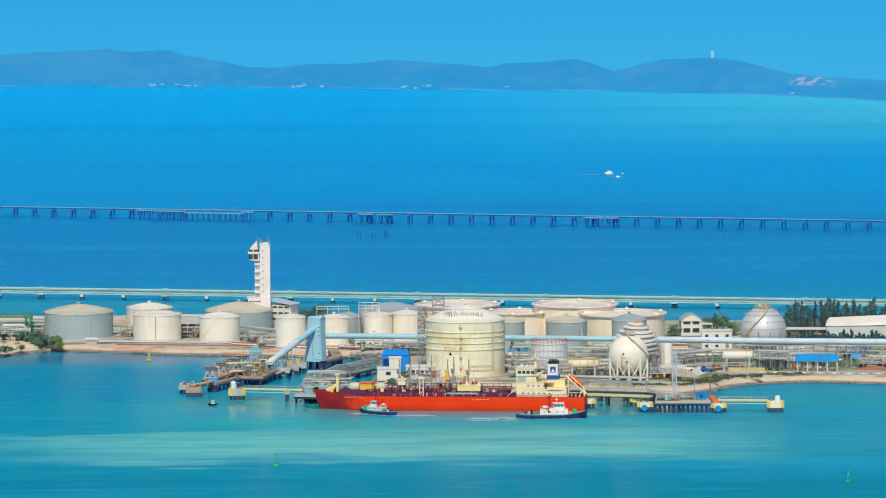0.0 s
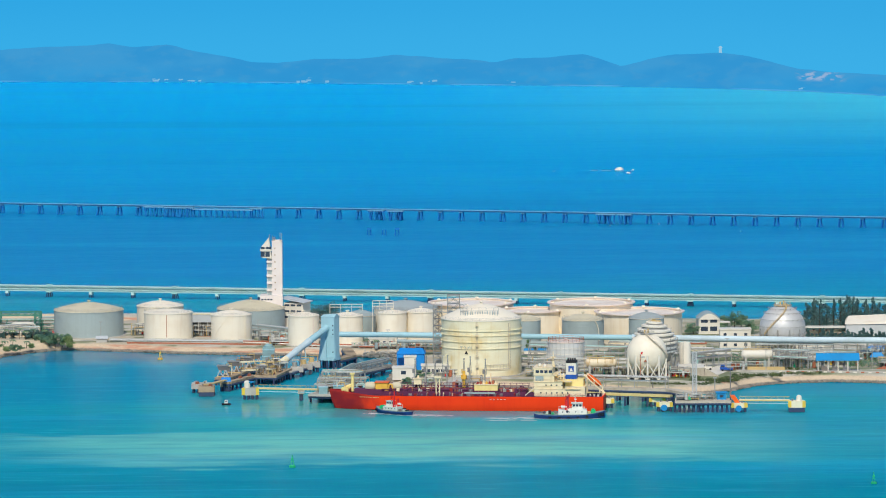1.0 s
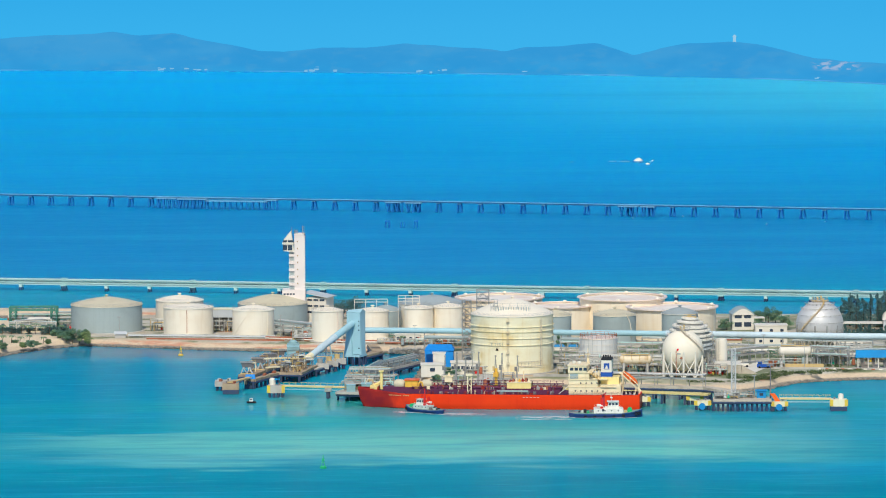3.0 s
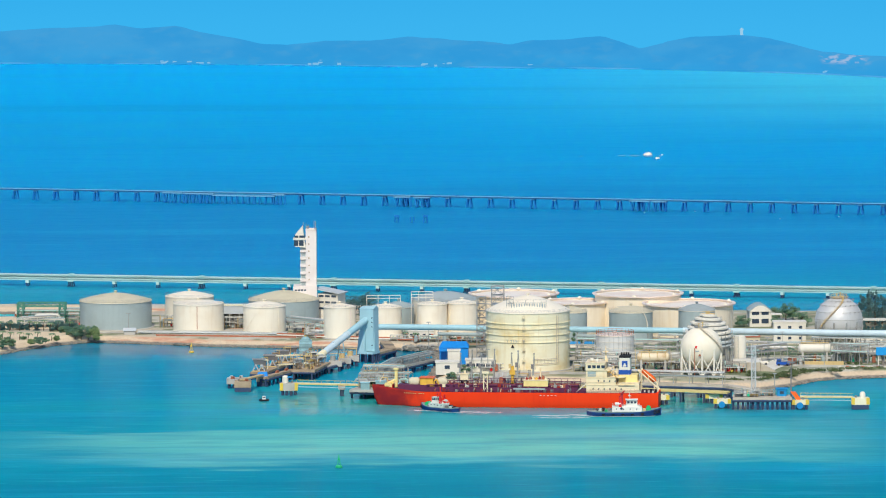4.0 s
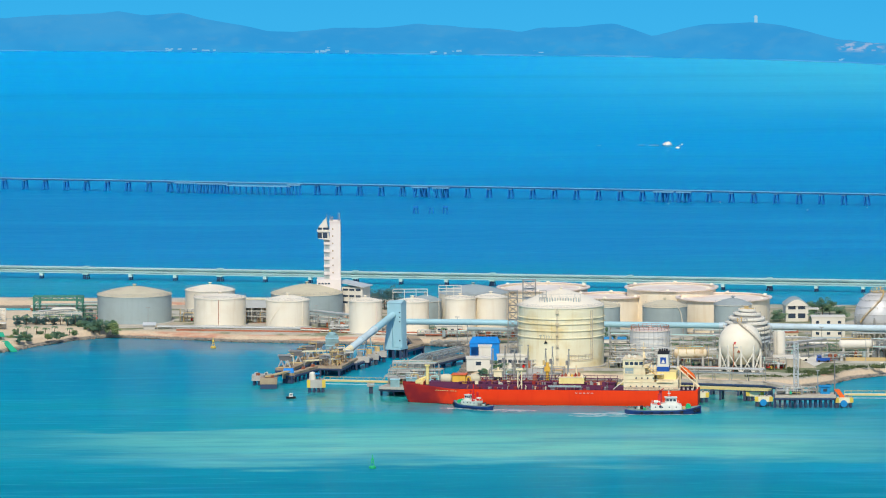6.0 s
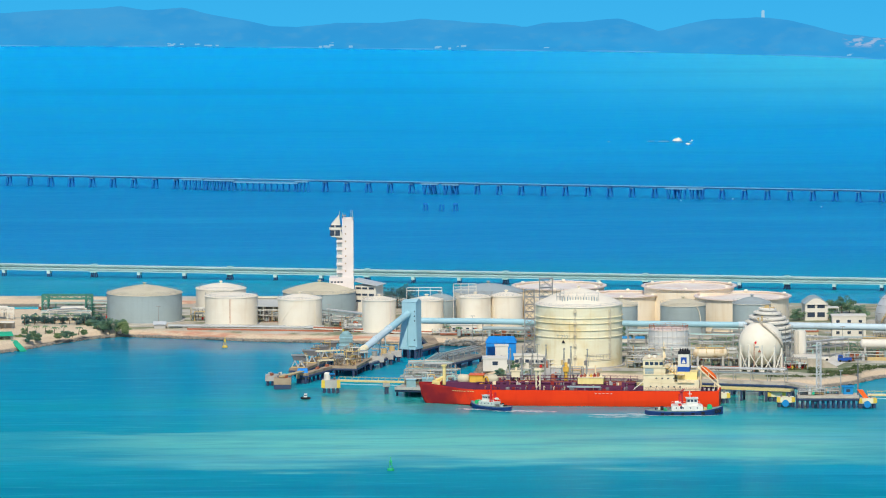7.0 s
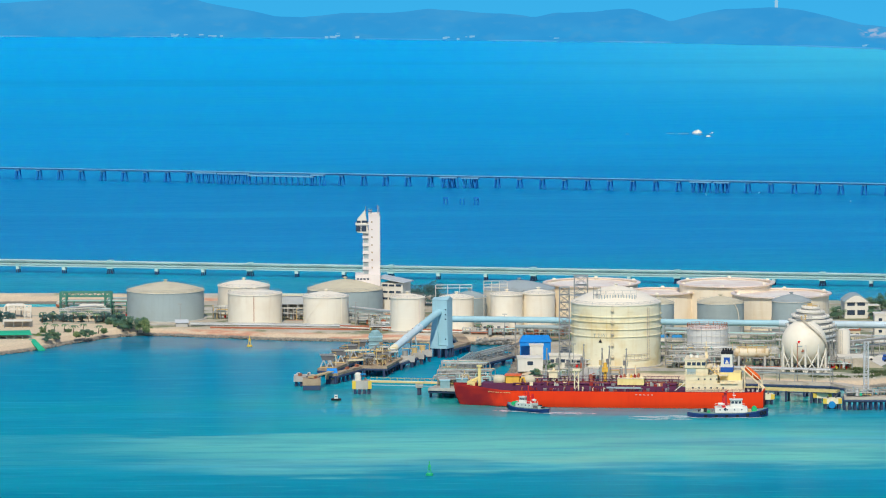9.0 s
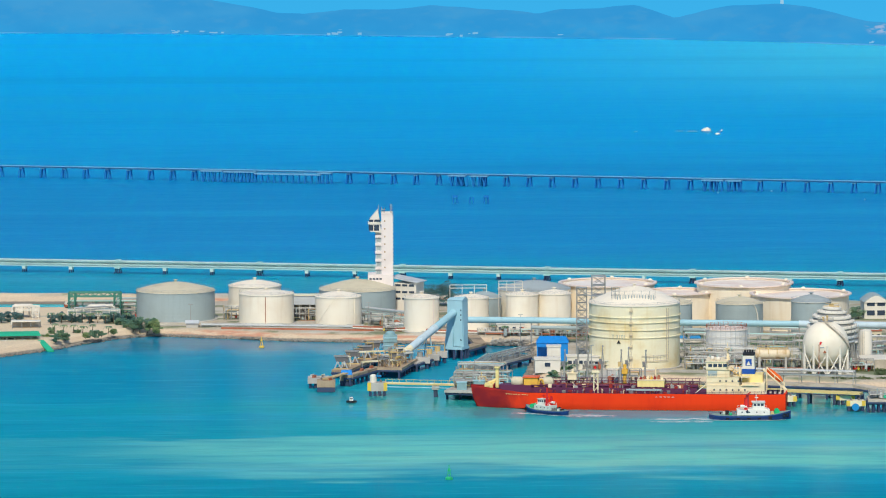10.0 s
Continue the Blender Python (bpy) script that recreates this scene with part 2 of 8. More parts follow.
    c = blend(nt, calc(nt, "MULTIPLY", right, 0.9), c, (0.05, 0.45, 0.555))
    pool = calc(nt, "MULTIPLY", calc(nt, "SUBTRACT", 1.0, ramp(nt, x, -125, -115)), calc(nt, "MULTIPLY", ramp(nt, y, 322, 330), calc(nt, "SUBTRACT", 1.0, ramp(nt, y, 368, 376))))
    c = blend(nt, pool, c, (0.02, 0.46, 0.50))
    c = blend(nt, calc(nt, "MULTIPLY", ramp(nt, grain(nt, 0.02, (0.12, 1, 1), 5), 0.48, 0.72), 0.32), c, (0.012, 0.31, 0.52))
    c = blend(nt, calc(nt, "MULTIPLY", ramp(nt, grain(nt, 0.009, (0.18, 1, 1), 5), 0.5, 0.68), 0.2), c, (0.0, 0.13, 0.33))
    c = blend(nt, calc(nt, "MULTIPLY", ramp(nt, grain(nt, 0.11, (0.12, 1, 1), 4), 0.55, 0.75), 0.22), c, (0.03, 0.36, 0.52))
    # wave shading painted into the near water's colour: dark ripples, pale glints
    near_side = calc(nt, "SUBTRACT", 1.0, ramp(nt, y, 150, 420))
    ripple_shade = calc(nt, "MULTIPLY", ramp(nt, grain(nt, 0.16, (0.16, 1, 1), 6), 0.5, 0.68), near_side)
    c = blend(nt, calc(nt, "MULTIPLY", ripple_shade, 0.26), c, (0.0, 0.125, 0.235))
    painted_glints = calc(nt, "MULTIPLY", ramp(nt, grain(nt, 0.22, (0.2, 1, 1), 6), 0.56, 0.7), near_side)
    c = blend(nt, calc(nt, "MULTIPLY", painted_glints, 0.15), c, (0.05, 0.40, 0.44))
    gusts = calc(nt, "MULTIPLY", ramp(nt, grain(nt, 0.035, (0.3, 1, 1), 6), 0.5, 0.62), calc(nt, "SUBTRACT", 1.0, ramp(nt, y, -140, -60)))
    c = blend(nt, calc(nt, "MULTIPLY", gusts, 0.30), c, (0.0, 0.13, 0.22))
    nt.links.new(c, p.inputs["Base Color"])
    p.inputs["Subsurface Weight"].default_value = 1.0
    p.inputs["Subsurface Radius"].default_value = (3, 5, 6)
    p.inputs["Subsurface Scale"].default_value = 4.0
    lee = calc(nt, "SUBTRACT", 1.0, ramp(nt, y, 280, 420))
    # smooth slick water close under the tanker's side and along the inner basin
    slick = calc(nt, "MULTIPLY", calc(nt, "MULTIPLY", ramp(nt, y, -36, -14), calc(nt, "SUBTRACT", 1.0, ramp(nt, y, 30, 60))), calc(nt, "MULTIPLY", ramp(nt, x, -85, -60), calc(nt, "SUBTRACT", 1.0, ramp(nt, x, 110, 150))))
    slick = calc(nt, "MAXIMUM", slick, calc(nt, "MULTIPLY", calc(nt, "MULTIPLY", ramp(nt, y, 165, 215), calc(nt, "SUBTRACT", 1.0, ramp(nt, y, 245, 250))), calc(nt, "MULTIPLY", calc(nt, "SUBTRACT", 1.0, ramp(nt, x, 0, 10)), 0.65)))
    nt.links.new(calc(nt, "ADD", calc(nt, "SUBTRACT", 0.04, calc(nt, "MULTIPLY", lee, 0.0392)), calc(nt, "MULTIPLY", slick, 0.024)), p.inputs["Specular IOR Level"])
    nt.links.new(calc(nt, "SUBTRACT", calc(nt, "SUBTRACT", 0.34, calc(nt, "MULTIPLY", lee, 0.16)), calc(nt, "MULTIPLY", slick, 0.10)), p.inputs["Roughness"])
    h = calc(nt, "ADD", grain(nt, 0.35, (0.6, 1, 1), 4), calc(nt, "MULTIPLY", grain(nt, 0.06, (0.4, 1, 1), 3), 2.0))
    bn = nt.nodes.new("ShaderNodeBump")
    bn.inputs["Distance"].default_value = 0.6
    nt.links.new(calc(nt, "SUBTRACT", 0.6, calc(nt, "MULTIPLY", lee, 0.36)), bn.inputs["Strength"])
    nt.links.new(h, bn.inputs["Height"])
    nt.links.new(bn.outputs[0], p.inputs["Normal"])
    return m


def glow_material(name, low, high, z0, z1, amount=1.0):
    """The sky itself, or land seen through kilometres of bright air."""
    m = bpy.data.materials.new(name)
    m.use_nodes = True
    nt = m.node_tree
    nt.nodes.remove(nt.nodes["Principled BSDF"])
    g = nt.nodes.new("ShaderNodeNewGeometry")
    s = nt.nodes.new("ShaderNodeSeparateXYZ")
    nt.links.new(g.outputs["Position"], s.inputs[0])
    e = nt.nodes.new("ShaderNodeEmission")
    c = blend(nt, ramp(nt, s.outputs["Z"], z0, z1), low, high)
    c = blend(nt, calc(nt, "MULTIPLY", ramp(nt, s.outputs["X"], -350, 350), 0.12), c, (0.09, 0.48, 0.80))
    nt.links.new(c, e.inputs["Color"])
    nt.links.new(e.outputs[0], nt.nodes["Material Output"].inputs[0])
    return m


def hill_material():
    m, nt, p = shader("hazy_wooded_hill", 0.9, 0, 0.0)
    woods = blend(nt, ramp(nt, grain(nt, 0.03, (1, 0.5, 2), 5), 0.35, 0.68), (0.02, 0.06, 0.08), (0.10, 0.13, 0.12))
    g0 = nt.nodes.new("ShaderNodeNewGeometry")
    s0 = nt.nodes.new("ShaderNodeSeparateXYZ")
    nt.links.new(g0.outputs["Position"], s0.inputs[0])
    quarry = calc(nt, "MULTIPLY", calc(nt, "MULTIPLY", ramp(nt, s0.outputs["X"], 266, 274), calc(nt, "SUBTRACT", 1.0, ramp(nt, s0.outputs["X"], 294, 306))), calc(nt, "MULTIPLY", ramp(nt, s0.outputs["Z"], 5.2, 7.5), calc(nt, "SUBTRACT", 1.0, ramp(nt, s0.outputs["Z"], 10.0, 13.0))))
    quarry = calc(nt, "MULTIPLY", quarry, ramp(nt, grain(nt, 0.16, (1, 0.4, 2.5), 5), 0.42, 0.56))
    woods = blend(nt, quarry, woods, (0.95, 0.62, 0.45))
    beach = calc(nt, "SUBTRACT", 1.0, ramp(nt, s0.outputs["Z"], 0.35, 0.8))
    woods = blend(nt, calc(nt, "MULTIPLY", beach, ramp(nt, grain(nt, 0.02), 0.4, 0.6)), woods, (0.9, 0.8, 0.6))
    nt.links.new(woods, p.inputs["Base Color"])
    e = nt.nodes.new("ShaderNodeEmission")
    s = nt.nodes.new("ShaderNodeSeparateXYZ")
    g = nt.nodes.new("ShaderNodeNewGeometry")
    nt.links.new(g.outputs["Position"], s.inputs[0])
    # painted haze: blue emission laid over the woods and slopes
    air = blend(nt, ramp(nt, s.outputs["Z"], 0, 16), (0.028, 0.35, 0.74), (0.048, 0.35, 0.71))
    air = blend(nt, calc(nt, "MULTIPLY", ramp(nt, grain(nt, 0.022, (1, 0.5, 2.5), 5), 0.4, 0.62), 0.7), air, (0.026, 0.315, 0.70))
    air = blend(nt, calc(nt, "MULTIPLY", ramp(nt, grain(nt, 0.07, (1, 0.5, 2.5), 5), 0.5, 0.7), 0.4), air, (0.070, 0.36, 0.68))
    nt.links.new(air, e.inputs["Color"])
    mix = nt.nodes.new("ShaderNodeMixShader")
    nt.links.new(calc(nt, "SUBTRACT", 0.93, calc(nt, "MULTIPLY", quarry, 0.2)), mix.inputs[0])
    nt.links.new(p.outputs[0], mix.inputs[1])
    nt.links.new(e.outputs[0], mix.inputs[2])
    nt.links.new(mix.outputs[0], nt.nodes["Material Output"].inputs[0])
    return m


def land_material():
    m, nt, p = shader("made_ground", 0.9, 0, 0.2)
    g = nt.nodes.new("ShaderNodeNewGeometry")
    s = nt.nodes.new("ShaderNodeSeparateXYZ")
    nt.links.new(g.outputs["Position"], s.inputs[0])
    x, y, z = s.outputs["X"], s.outputs["Y"], s.outputs["Z"]
    sand, slab, earth, scrub, redearth, stone = (0.74, 0.59, 0.39), (0.56, 0.52, 0.42), (0.50, 0.42, 0.30), (0.13, 0.17, 0.07), (0.56, 0.25, 0.15), (0.20, 0.18, 0.14)
    big = grain(nt, 0.035, detail=5)
    c = blend(nt, ramp(nt, big, 0.42, 0.58), slab, earth)
    c = blend(nt, calc(nt, "MULTIPLY", ramp(nt, grain(nt, 0.07, (0.6, 1, 1), detail=5), 0.50, 0.58), 0.8), c, scrub)
    c = blend(nt, calc(nt, "MULTIPLY", ramp(nt, grain(nt, 0.05, (0.5, 1.3, 1), detail=4), 0.60, 0.66), 0.7), c, redearth)
    lawn = calc(nt, "MULTIPLY", ramp(nt, x, 40, 70), ramp(nt, grain(nt, 0.11, (0.5, 1, 1), detail=5), 0.46, 0.56))
    c = blend(nt, calc(nt, "MULTIPLY", lawn, 0.45), c, (0.15, 0.21, 0.09))
    west = calc(nt, "SUBTRACT", 1.0, ramp(nt, calc(nt, "ADD", x, calc(nt, "MULTIPLY", big, 30)), -140, -120))
    c = blend(nt, calc(nt, "MULTIPLY", west, ramp(nt, grain(nt, 0.06, (0.5, 1, 1), 5), 0.66, 0.52)), c, sand)
    edge = calc(nt, "SUBTRACT", 1.0, ramp(nt, calc(nt, "ADD", z, calc(nt, "MULTIPLY", grain(nt, 0.3), 0.5)), 2.3, 3.1))
    c = blend(nt, edge, c, (0.66, 0.51, 0.34))
    red = calc(nt, "MULTIPLY", edge, calc(nt, "MULTIPLY", ramp(nt, x, -140, -130), calc(nt, "SUBTRACT", 1.0, ramp(nt, x, -30, -20))))
    c = blend(nt, calc(nt, "MULTIPLY", red, ramp(nt, grain(nt, 0.12, (0.5, 1, 6)), 0.4, 0.6)), c, redearth)
    wet = calc(nt, "SUBTRACT", 1.0, ramp(nt, calc(nt, "ADD", z, calc(nt, "MULTIPLY", grain(nt, 0.8), 0.6)), 0.9, 1.5))
    c = blend(nt, wet, c, stone)
    c = blend(nt, calc(nt, "MULTIPLY", ramp(nt, grain(nt, 1.3, detail=6), 0.4, 0.75), 0.3), c, (0.30, 0.25, 0.19))
    nt.links.new(c, p.inputs["Base Color"])
    bn = nt.nodes.new("ShaderNodeBump")
    bn.inputs["Distance"].default_value = 0.25
    nt.links.new(grain(nt, 0.8, detail=6), bn.inputs["Height"])
    nt.links.new(bn.outputs[0], p.inputs["Normal"])
    return m


# ---- mesh helpers ----
class Solid:
    """Gathers simple closed forms into one mesh."""

    def __init__(self):
        self.v, self.f = [], []

    def add(self, verts, faces):
        k = len(self.v)
        self.v += [tuple(q) for q in verts]
        self.f += [tuple(i + k for i in q) for q in faces]
        return self

    def box(self, x0, y0, z0, x1, y1, z1, top=1.0):
        """A block; top shrinks its upper face about its middle."""
        cx, cy, hx, hy = (x0 + x1) / 2, (y0 + y1) / 2, (x1 - x0) / 2, (y1 - y0) / 2
        v = [(cx + a * hx * s, cy + c * hy * s, z) for z, s in ((z0, 1), (z1, top)) for a, c in ((-1, -1), (1, -1), (1, 1), (-1, 1))]
        return self.add(v, [(3, 2, 1, 0), (4, 5, 6, 7), (0, 1, 5, 4), (1, 2, 6, 5), (2, 3, 7, 6), (3, 0, 4, 7)])

    def rod(self, a, c, r, n=6, r2=None):
        """A round bar from a to c."""
        a, c = Vector(a), Vector(c)
        d = (c - a).normalized()
        u = d.orthogonal().normalized()
        w = d.cross(u)
        r2 = r if r2 is None else r2
        ring = [(math.cos(2 * math.pi * i / n), math.sin(2 * math.pi * i / n)) for i in range(n)]
        v = [a + (u * p + w * q) * r for p, q in ring] + [c + (u * p + w * q) * r2 for p, q in ring]
        return self.add(v, [tuple(range(n))[::-1], tuple(range(n, 2 * n))] + [(i, (i + 1) % n, n + (i + 1) % n, n + i) for i in range(n)])

    def line(self, pts, r, n=6):
        for a, c in zip(pts, pts[1:]):
            self.rod(a, c, r, n)
        return self

    def turn(self, prof, n=32, cx=0, cy=0, closed=False):
        """A form turned about the upright axis; prof gives (radius, height)."""
        k = len(prof)
        v = [(cx + r * math.cos(2 * math.pi * i / n), cy + r * math.sin(2 * math.pi * i / n), z) for i in range(n) for r, z in prof]
        f = [(i * k + j, ((i + 1) % n) * k + j, ((i + 1) % n) * k + j + 1, i * k + j + 1) for i in range(n) for j in range(k - 1)]
        if closed:
            f += [(i * k + k - 1, ((i + 1) % n) * k + k - 1, ((i + 1) % n) * k, i * k) for i in range(n)]
        return self.add(v, f)

    def ring(self, R, z, r, n=40, cx=0, cy=0):
        return self.turn([(R + r * math.cos(a), z + r * math.sin(a)) for a in (0, math.pi / 2, math.pi, 3 * math.pi / 2)], n, cx, cy, True)

    def loft(self, rows):
        """Skin between rows of equally many points, with both ends capped."""
        k = len(rows[0])
        v = [q for row in rows for q in row]
        f = [(i * k + j, i * k + (j + 1) % k, (i + 1) * k + (j + 1) % k, (i + 1) * k + j) for i in range(len(rows) - 1) for j in range(k)]
        f += [tuple(range(k))[::-1], tuple(range((len(rows) - 1) * k, len(rows) * k))]
        return self.add(v, f)

    def ball(self, x, y, z, r, rz=None, n=10):
        rz = rz or r
        k = len(self.v)
        self.turn([(r * math.sin(math.pi * j / n) + 1e-4, z - rz * math.cos(math.pi * j / n)) for j in range(n + 1)], n * 2, x, y)
        return self


def mesh_of(s, name, mat, sharp=35):
    me = bpy.data.meshes.new(name)
    me.from_pydata(s.v, [], s.f)
    bm = bmesh.new()
    bm.from_mesh(me)
    bmesh.ops.recalc_face_normals(bm, faces=bm.faces)
    bm.to_mesh(me)
    bm.free()
    me.polygons.foreach_set("use_smooth", [True] * len(me.polygons))
    me.set_sharp_from_angle(angle=radians(sharp))
    me.materials.append(mat)
    return me


def part(name, s, mat, parent, label=""):
    me = s if isinstance(s, bpy.types.Mesh) else mesh_of(s, name, mat)
    ob = new(name, me)
    ob.parent = parent
    return tagged(ob, label) if label else ob


def thing(name, x, y, z, label, category, rz=0.0, group="", kind=""):
    e = new(name)
    e.empty_display_size = 1.0
    e.matrix_basis = pose(x, y, z, 0, 0, rz)
    return tagged(e, label, category, group, kind)


def whole(name, s, mat, label, category, group="", kind="", x=0, y=0, z=0, rz=0):
    ob = new(name, mesh_of(s, name, mat))
    ob.matrix_basis = pose(x, y, z, 0, 0, rz)
    return tagged(ob, label, category, group, kind)


GROUND = 3.0

# ---- sea, sky, far islands, land ----
sea = Solid()
sea.box(-5000, -5000, -60, 5000, 6000, 0)
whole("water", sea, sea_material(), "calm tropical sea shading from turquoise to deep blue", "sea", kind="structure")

# shoreline and ridge of the far islands: x, shore y, ridge height
COAST = [(-560, 2262, 14.0), (-321, 2245, 19.4), (-295, 2243, 21.5), (-255, 2238, 23.6), (-240, 2236, 24.9), (-221, 2234, 21.9), (-195, 2229, 23.7),
         (-173, 2223, 19.5), (-153, 2218, 15.3), (-130, 2212, 11.6), (-112, 2208, 10.9), (-86, 2200, 13.7), (-52, 2190, 15.3), (-22, 2181, 18.1), (8, 2172,
         15.8), (38, 2164, 14.4), (50, 2161, 12.8), (67, 2157, 16.3), (93, 2150, 17.3), (118, 2144, 20.0), (132, 2140, 15.9), (145, 2134, 11.1), (164, 2125,
         16.5), (184, 2116, 20.3), (213, 2102, 22.2), (234, 2088, 20.7), (254, 2074, 16.4), (274, 2059, 12.3), (293, 2039, 11.7), (312, 2019, 11.6), (339,
         1987, 10.5), (420, 1930, 2.0), (560, 1900, 3.0)]
cx_, cy_, ch_ = (np.array(q, float) for q in zip(*COAST))
rim = [(4850 * math.sin(radians(a)), -2420 + 4850 * math.cos(radians(a))) for a in range(-50, -11, 3)]
rim += [(x, y + 128) for x, y, _ in COAST] + [(-x, y) for x, y in reversed(rim)]
dome = Solid().add([(x, y, z) for x, y in rim for z in (-8, 60, 420)],
                   [(i * 3 + j, i * 3 + j + 1, i * 3 + j + 4, i * 3 + j + 3) for i in range(len(rim) - 1) for j in range(2)])
whole("backdrop", dome, glow_material("clear_sky", (0.040, 0.43, 0.82), (0.028, 0.38, 0.78), 5, 75), "clear bright blue sky above the sea", "sky", kind="structure")
hill = Solid()
HX, HY = 281, 26
for i in range(HX):
    x = -560 + 4 * i
    ys, hr = np.interp(x, cx_, cy_), np.interp(x, cx_, ch_)
    for j in range(HY):
        u = j / (HY - 1)
        y = ys + 76 * u / 0.45 if u < 0.45 else ys + 76 + 46 * (u - 0.45) / 0.55
        n1 = noise.fractal(Vector((x * 0.012, u * 3, 3.1)), 1.0, 2.0, 5)
        n2 = noise.fractal(Vector((x * 0.05, u * 6, 7.7)), 1.0, 2.0, 4)
        rise = math.sin(min(1.0, u / 0.45) * math.pi / 2) ** 1.5 * (1 - 1.75 * max(0, u - 0.45))
        hill.v.append((x, y, -0.4 + 1.2 * u + (hr + 0.9 * n1) * rise * (1 + 0.5 * n2 * max(0, 1 - u / 0.45)) + 0.5 * n2 * rise))
hill.f = [(i * HY + j, (i + 1) * HY + j, (i + 1) * HY + j + 1, i * HY + j + 1) for i in range(HX - 1) for j in range(HY - 1)]
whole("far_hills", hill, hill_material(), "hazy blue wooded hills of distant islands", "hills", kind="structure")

# the made land of the terminal
SHORE = [(-330, 60), (-260, 110), (-205, 156), (-180, 189), (-168, 212), (-155, 230), (-143, 240), (-114, 230), (-91, 220), (-58, 212), (-36, 207), (-18, 203), (-2, 198),
         (2, 150), (-2, 100), (-3, 86), (8, 66), (24, 70), (43, 74), (86, 58), (104, 47), (122, 47), (129, 52), (136, 60), (142, 71), (148, 79), (158, 86), (178, 91), (202, 84), (330, 50), (340, 340),
         (230, 352), (184, 346), (144, 350), (121, 356), (-26, 384), (-84, 391), (-155, 394), (-225, 399), (-330, 405)]


def inside_distance(px, py, poly):
    """Distance to the outline, positive inside."""
    d2, inn = np.full(px.shape, 1e9), np.zeros(px.shape, bool)
    for (ax, ay), (bx, by) in zip(poly, poly[1:] + poly[:1]):
        ex, ey = bx - ax, by - ay
        t_ = np.clip(((px - ax) * ex + (py - ay) * ey) / (ex * ex + ey * ey), 0, 1)
        d2 = np.minimum(d2, (px - ax - t_ * ex) ** 2 + (py - ay - t_ * ey) ** 2)
        if ay != by:
            inn ^= ((ay > py) != (by > py)) & (px < ex * (py - ay) / ey + ax)
    return np.sqrt(d2) * np.where(inn, 1, -1)


gx, gy = np.meshgrid(np.arange(-334, 346, 2.0), np.arange(34, 416, 2.0))
dist = inside_distance(gx, gy, SHORE)
rough_ = np.array([noise.fractal(Vector((a * 0.09, c * 0.09, 0.5)), 1.0, 2.0, 4) for a, c in zip(gx.ravel(), gy.ravel())]).reshape(gx.shape)
slope = np.where(gy > 300, 0.16, 0.55)
gz = np.minimum(slope * (dist + 1.2 * rough_), GROUND + 0.06 * rough_)
lagoon = inside_distance(gx, gy, [(-330, 366), (-150, 362), (-120, 352), (-150, 332), (-330, 330)])
gz = np.where(lagoon > -9, np.minimum(gz, 0.35 * -lagoon + 0.1 + 0.2 * rough_), gz)
gz = np.maximum(gz, -1.5)
land = Solid()
land.v = list(zip(gx.ravel(), gy.ravel(), gz.ravel()))
W_ = gx.shape[1]
low = gz <= -1.45
land.f = [(r * W_ + c, r * W_ + c + 1, (r + 1) * W_ + c + 1, (r + 1) * W_ + c) for r in range(gx.shape[0] - 1) for c in range(W_ - 1)
          if not (low[r, c] and low[r + 1, c] and low[r, c + 1] and low[r + 1, c + 1])]
whole("ground", land, land_material(), "pale sandy reclaimed ground with concrete aprons and scrub", "ground", kind="structure")


# ---- bridges behind the terminal ----
def near_bridge():
    """Pipe bridge: box truss spans on round-headed piers."""
    yaw = math.degrees(math.atan(-0.225))
    step = 19.9 * math.sqrt(1 + 0.225 ** 2)
    t = thing("pipe_bridge", 13.1, 451.0, -0.4, "pale green steel truss pipe bridge over the water", "bridge", yaw)
    for k in range(-13, 14):
        s = Solid()
        x0, x1 = k * step, (k + 1) * step
        for y in (-1.4, 1.4):
            for z in (3.25, 5.35):
                s.box(x0, y - 0.16, z - 0.2, x1, y + 0.13, z + 0.2)
            for i in range(14):
                a, c = x0 + i * step / 14, x0 + (i + 1) * step / 14
                s.rod((a, y, 3.2 if i % 2 else 5.4), (c, y, 5.4 if i % 2 else 3.2), 0.09, 4)
                s.box(a - 0.06, y - 0.06, 3.2, a + 0.06, y + 0.06, 5.4)
        span = part("truss_span", s, TRUSS, t)
        part("walkway", Solid().box(x0 + 0.02, -1.7, 5.58, x1 - 0.02, 1.7, 5.76), TRUSSDECK, span, "pale walkway panels along the top")
        for y, z, r in ((-0.45, 3.95, 0.5), (0.5, 4.05, 0.55), (-0.3, 4.92, 0.3), (0.45, 4.98, 0.34)):
            part("pipe", Solid().rod((x0, y, z), (x1, y, z), r, 10), MINT, span, "pale mint pipe inside the truss")
        big = k % 3 == 0
        q = Solid()
        if big:
            q.box(x0 - 1.3, -2.0, 2.6, x0 + 1.3, 2.0, 3.02)
            part("expansion_box", Solid().box(x0 - 1.1, -1.8, 5.78, x0 + 1.1, 1.8, 6.2), TRUSS, t)
        else:
            q.box(x0 - 0.75, -1.5, 1.8, x0 + 0.75, 1.5, 3.02)
        pier = part("pier", q, TRUSSDECK if not big else TRUSS, t)
        for a in ((-1, 1) if not big else (-1.5, 0, 1.5)):
            for y in (-1.2, 1.2):
                part("pile_leg", Solid().rod((x0 + a * (0.45 if big else 0.4), y, 2.7 if big else 1.9), (x0 + a * (1.15 if big else 0.6), y * 1.2, -2), 0.24, 8), PILE, pier)
    return t


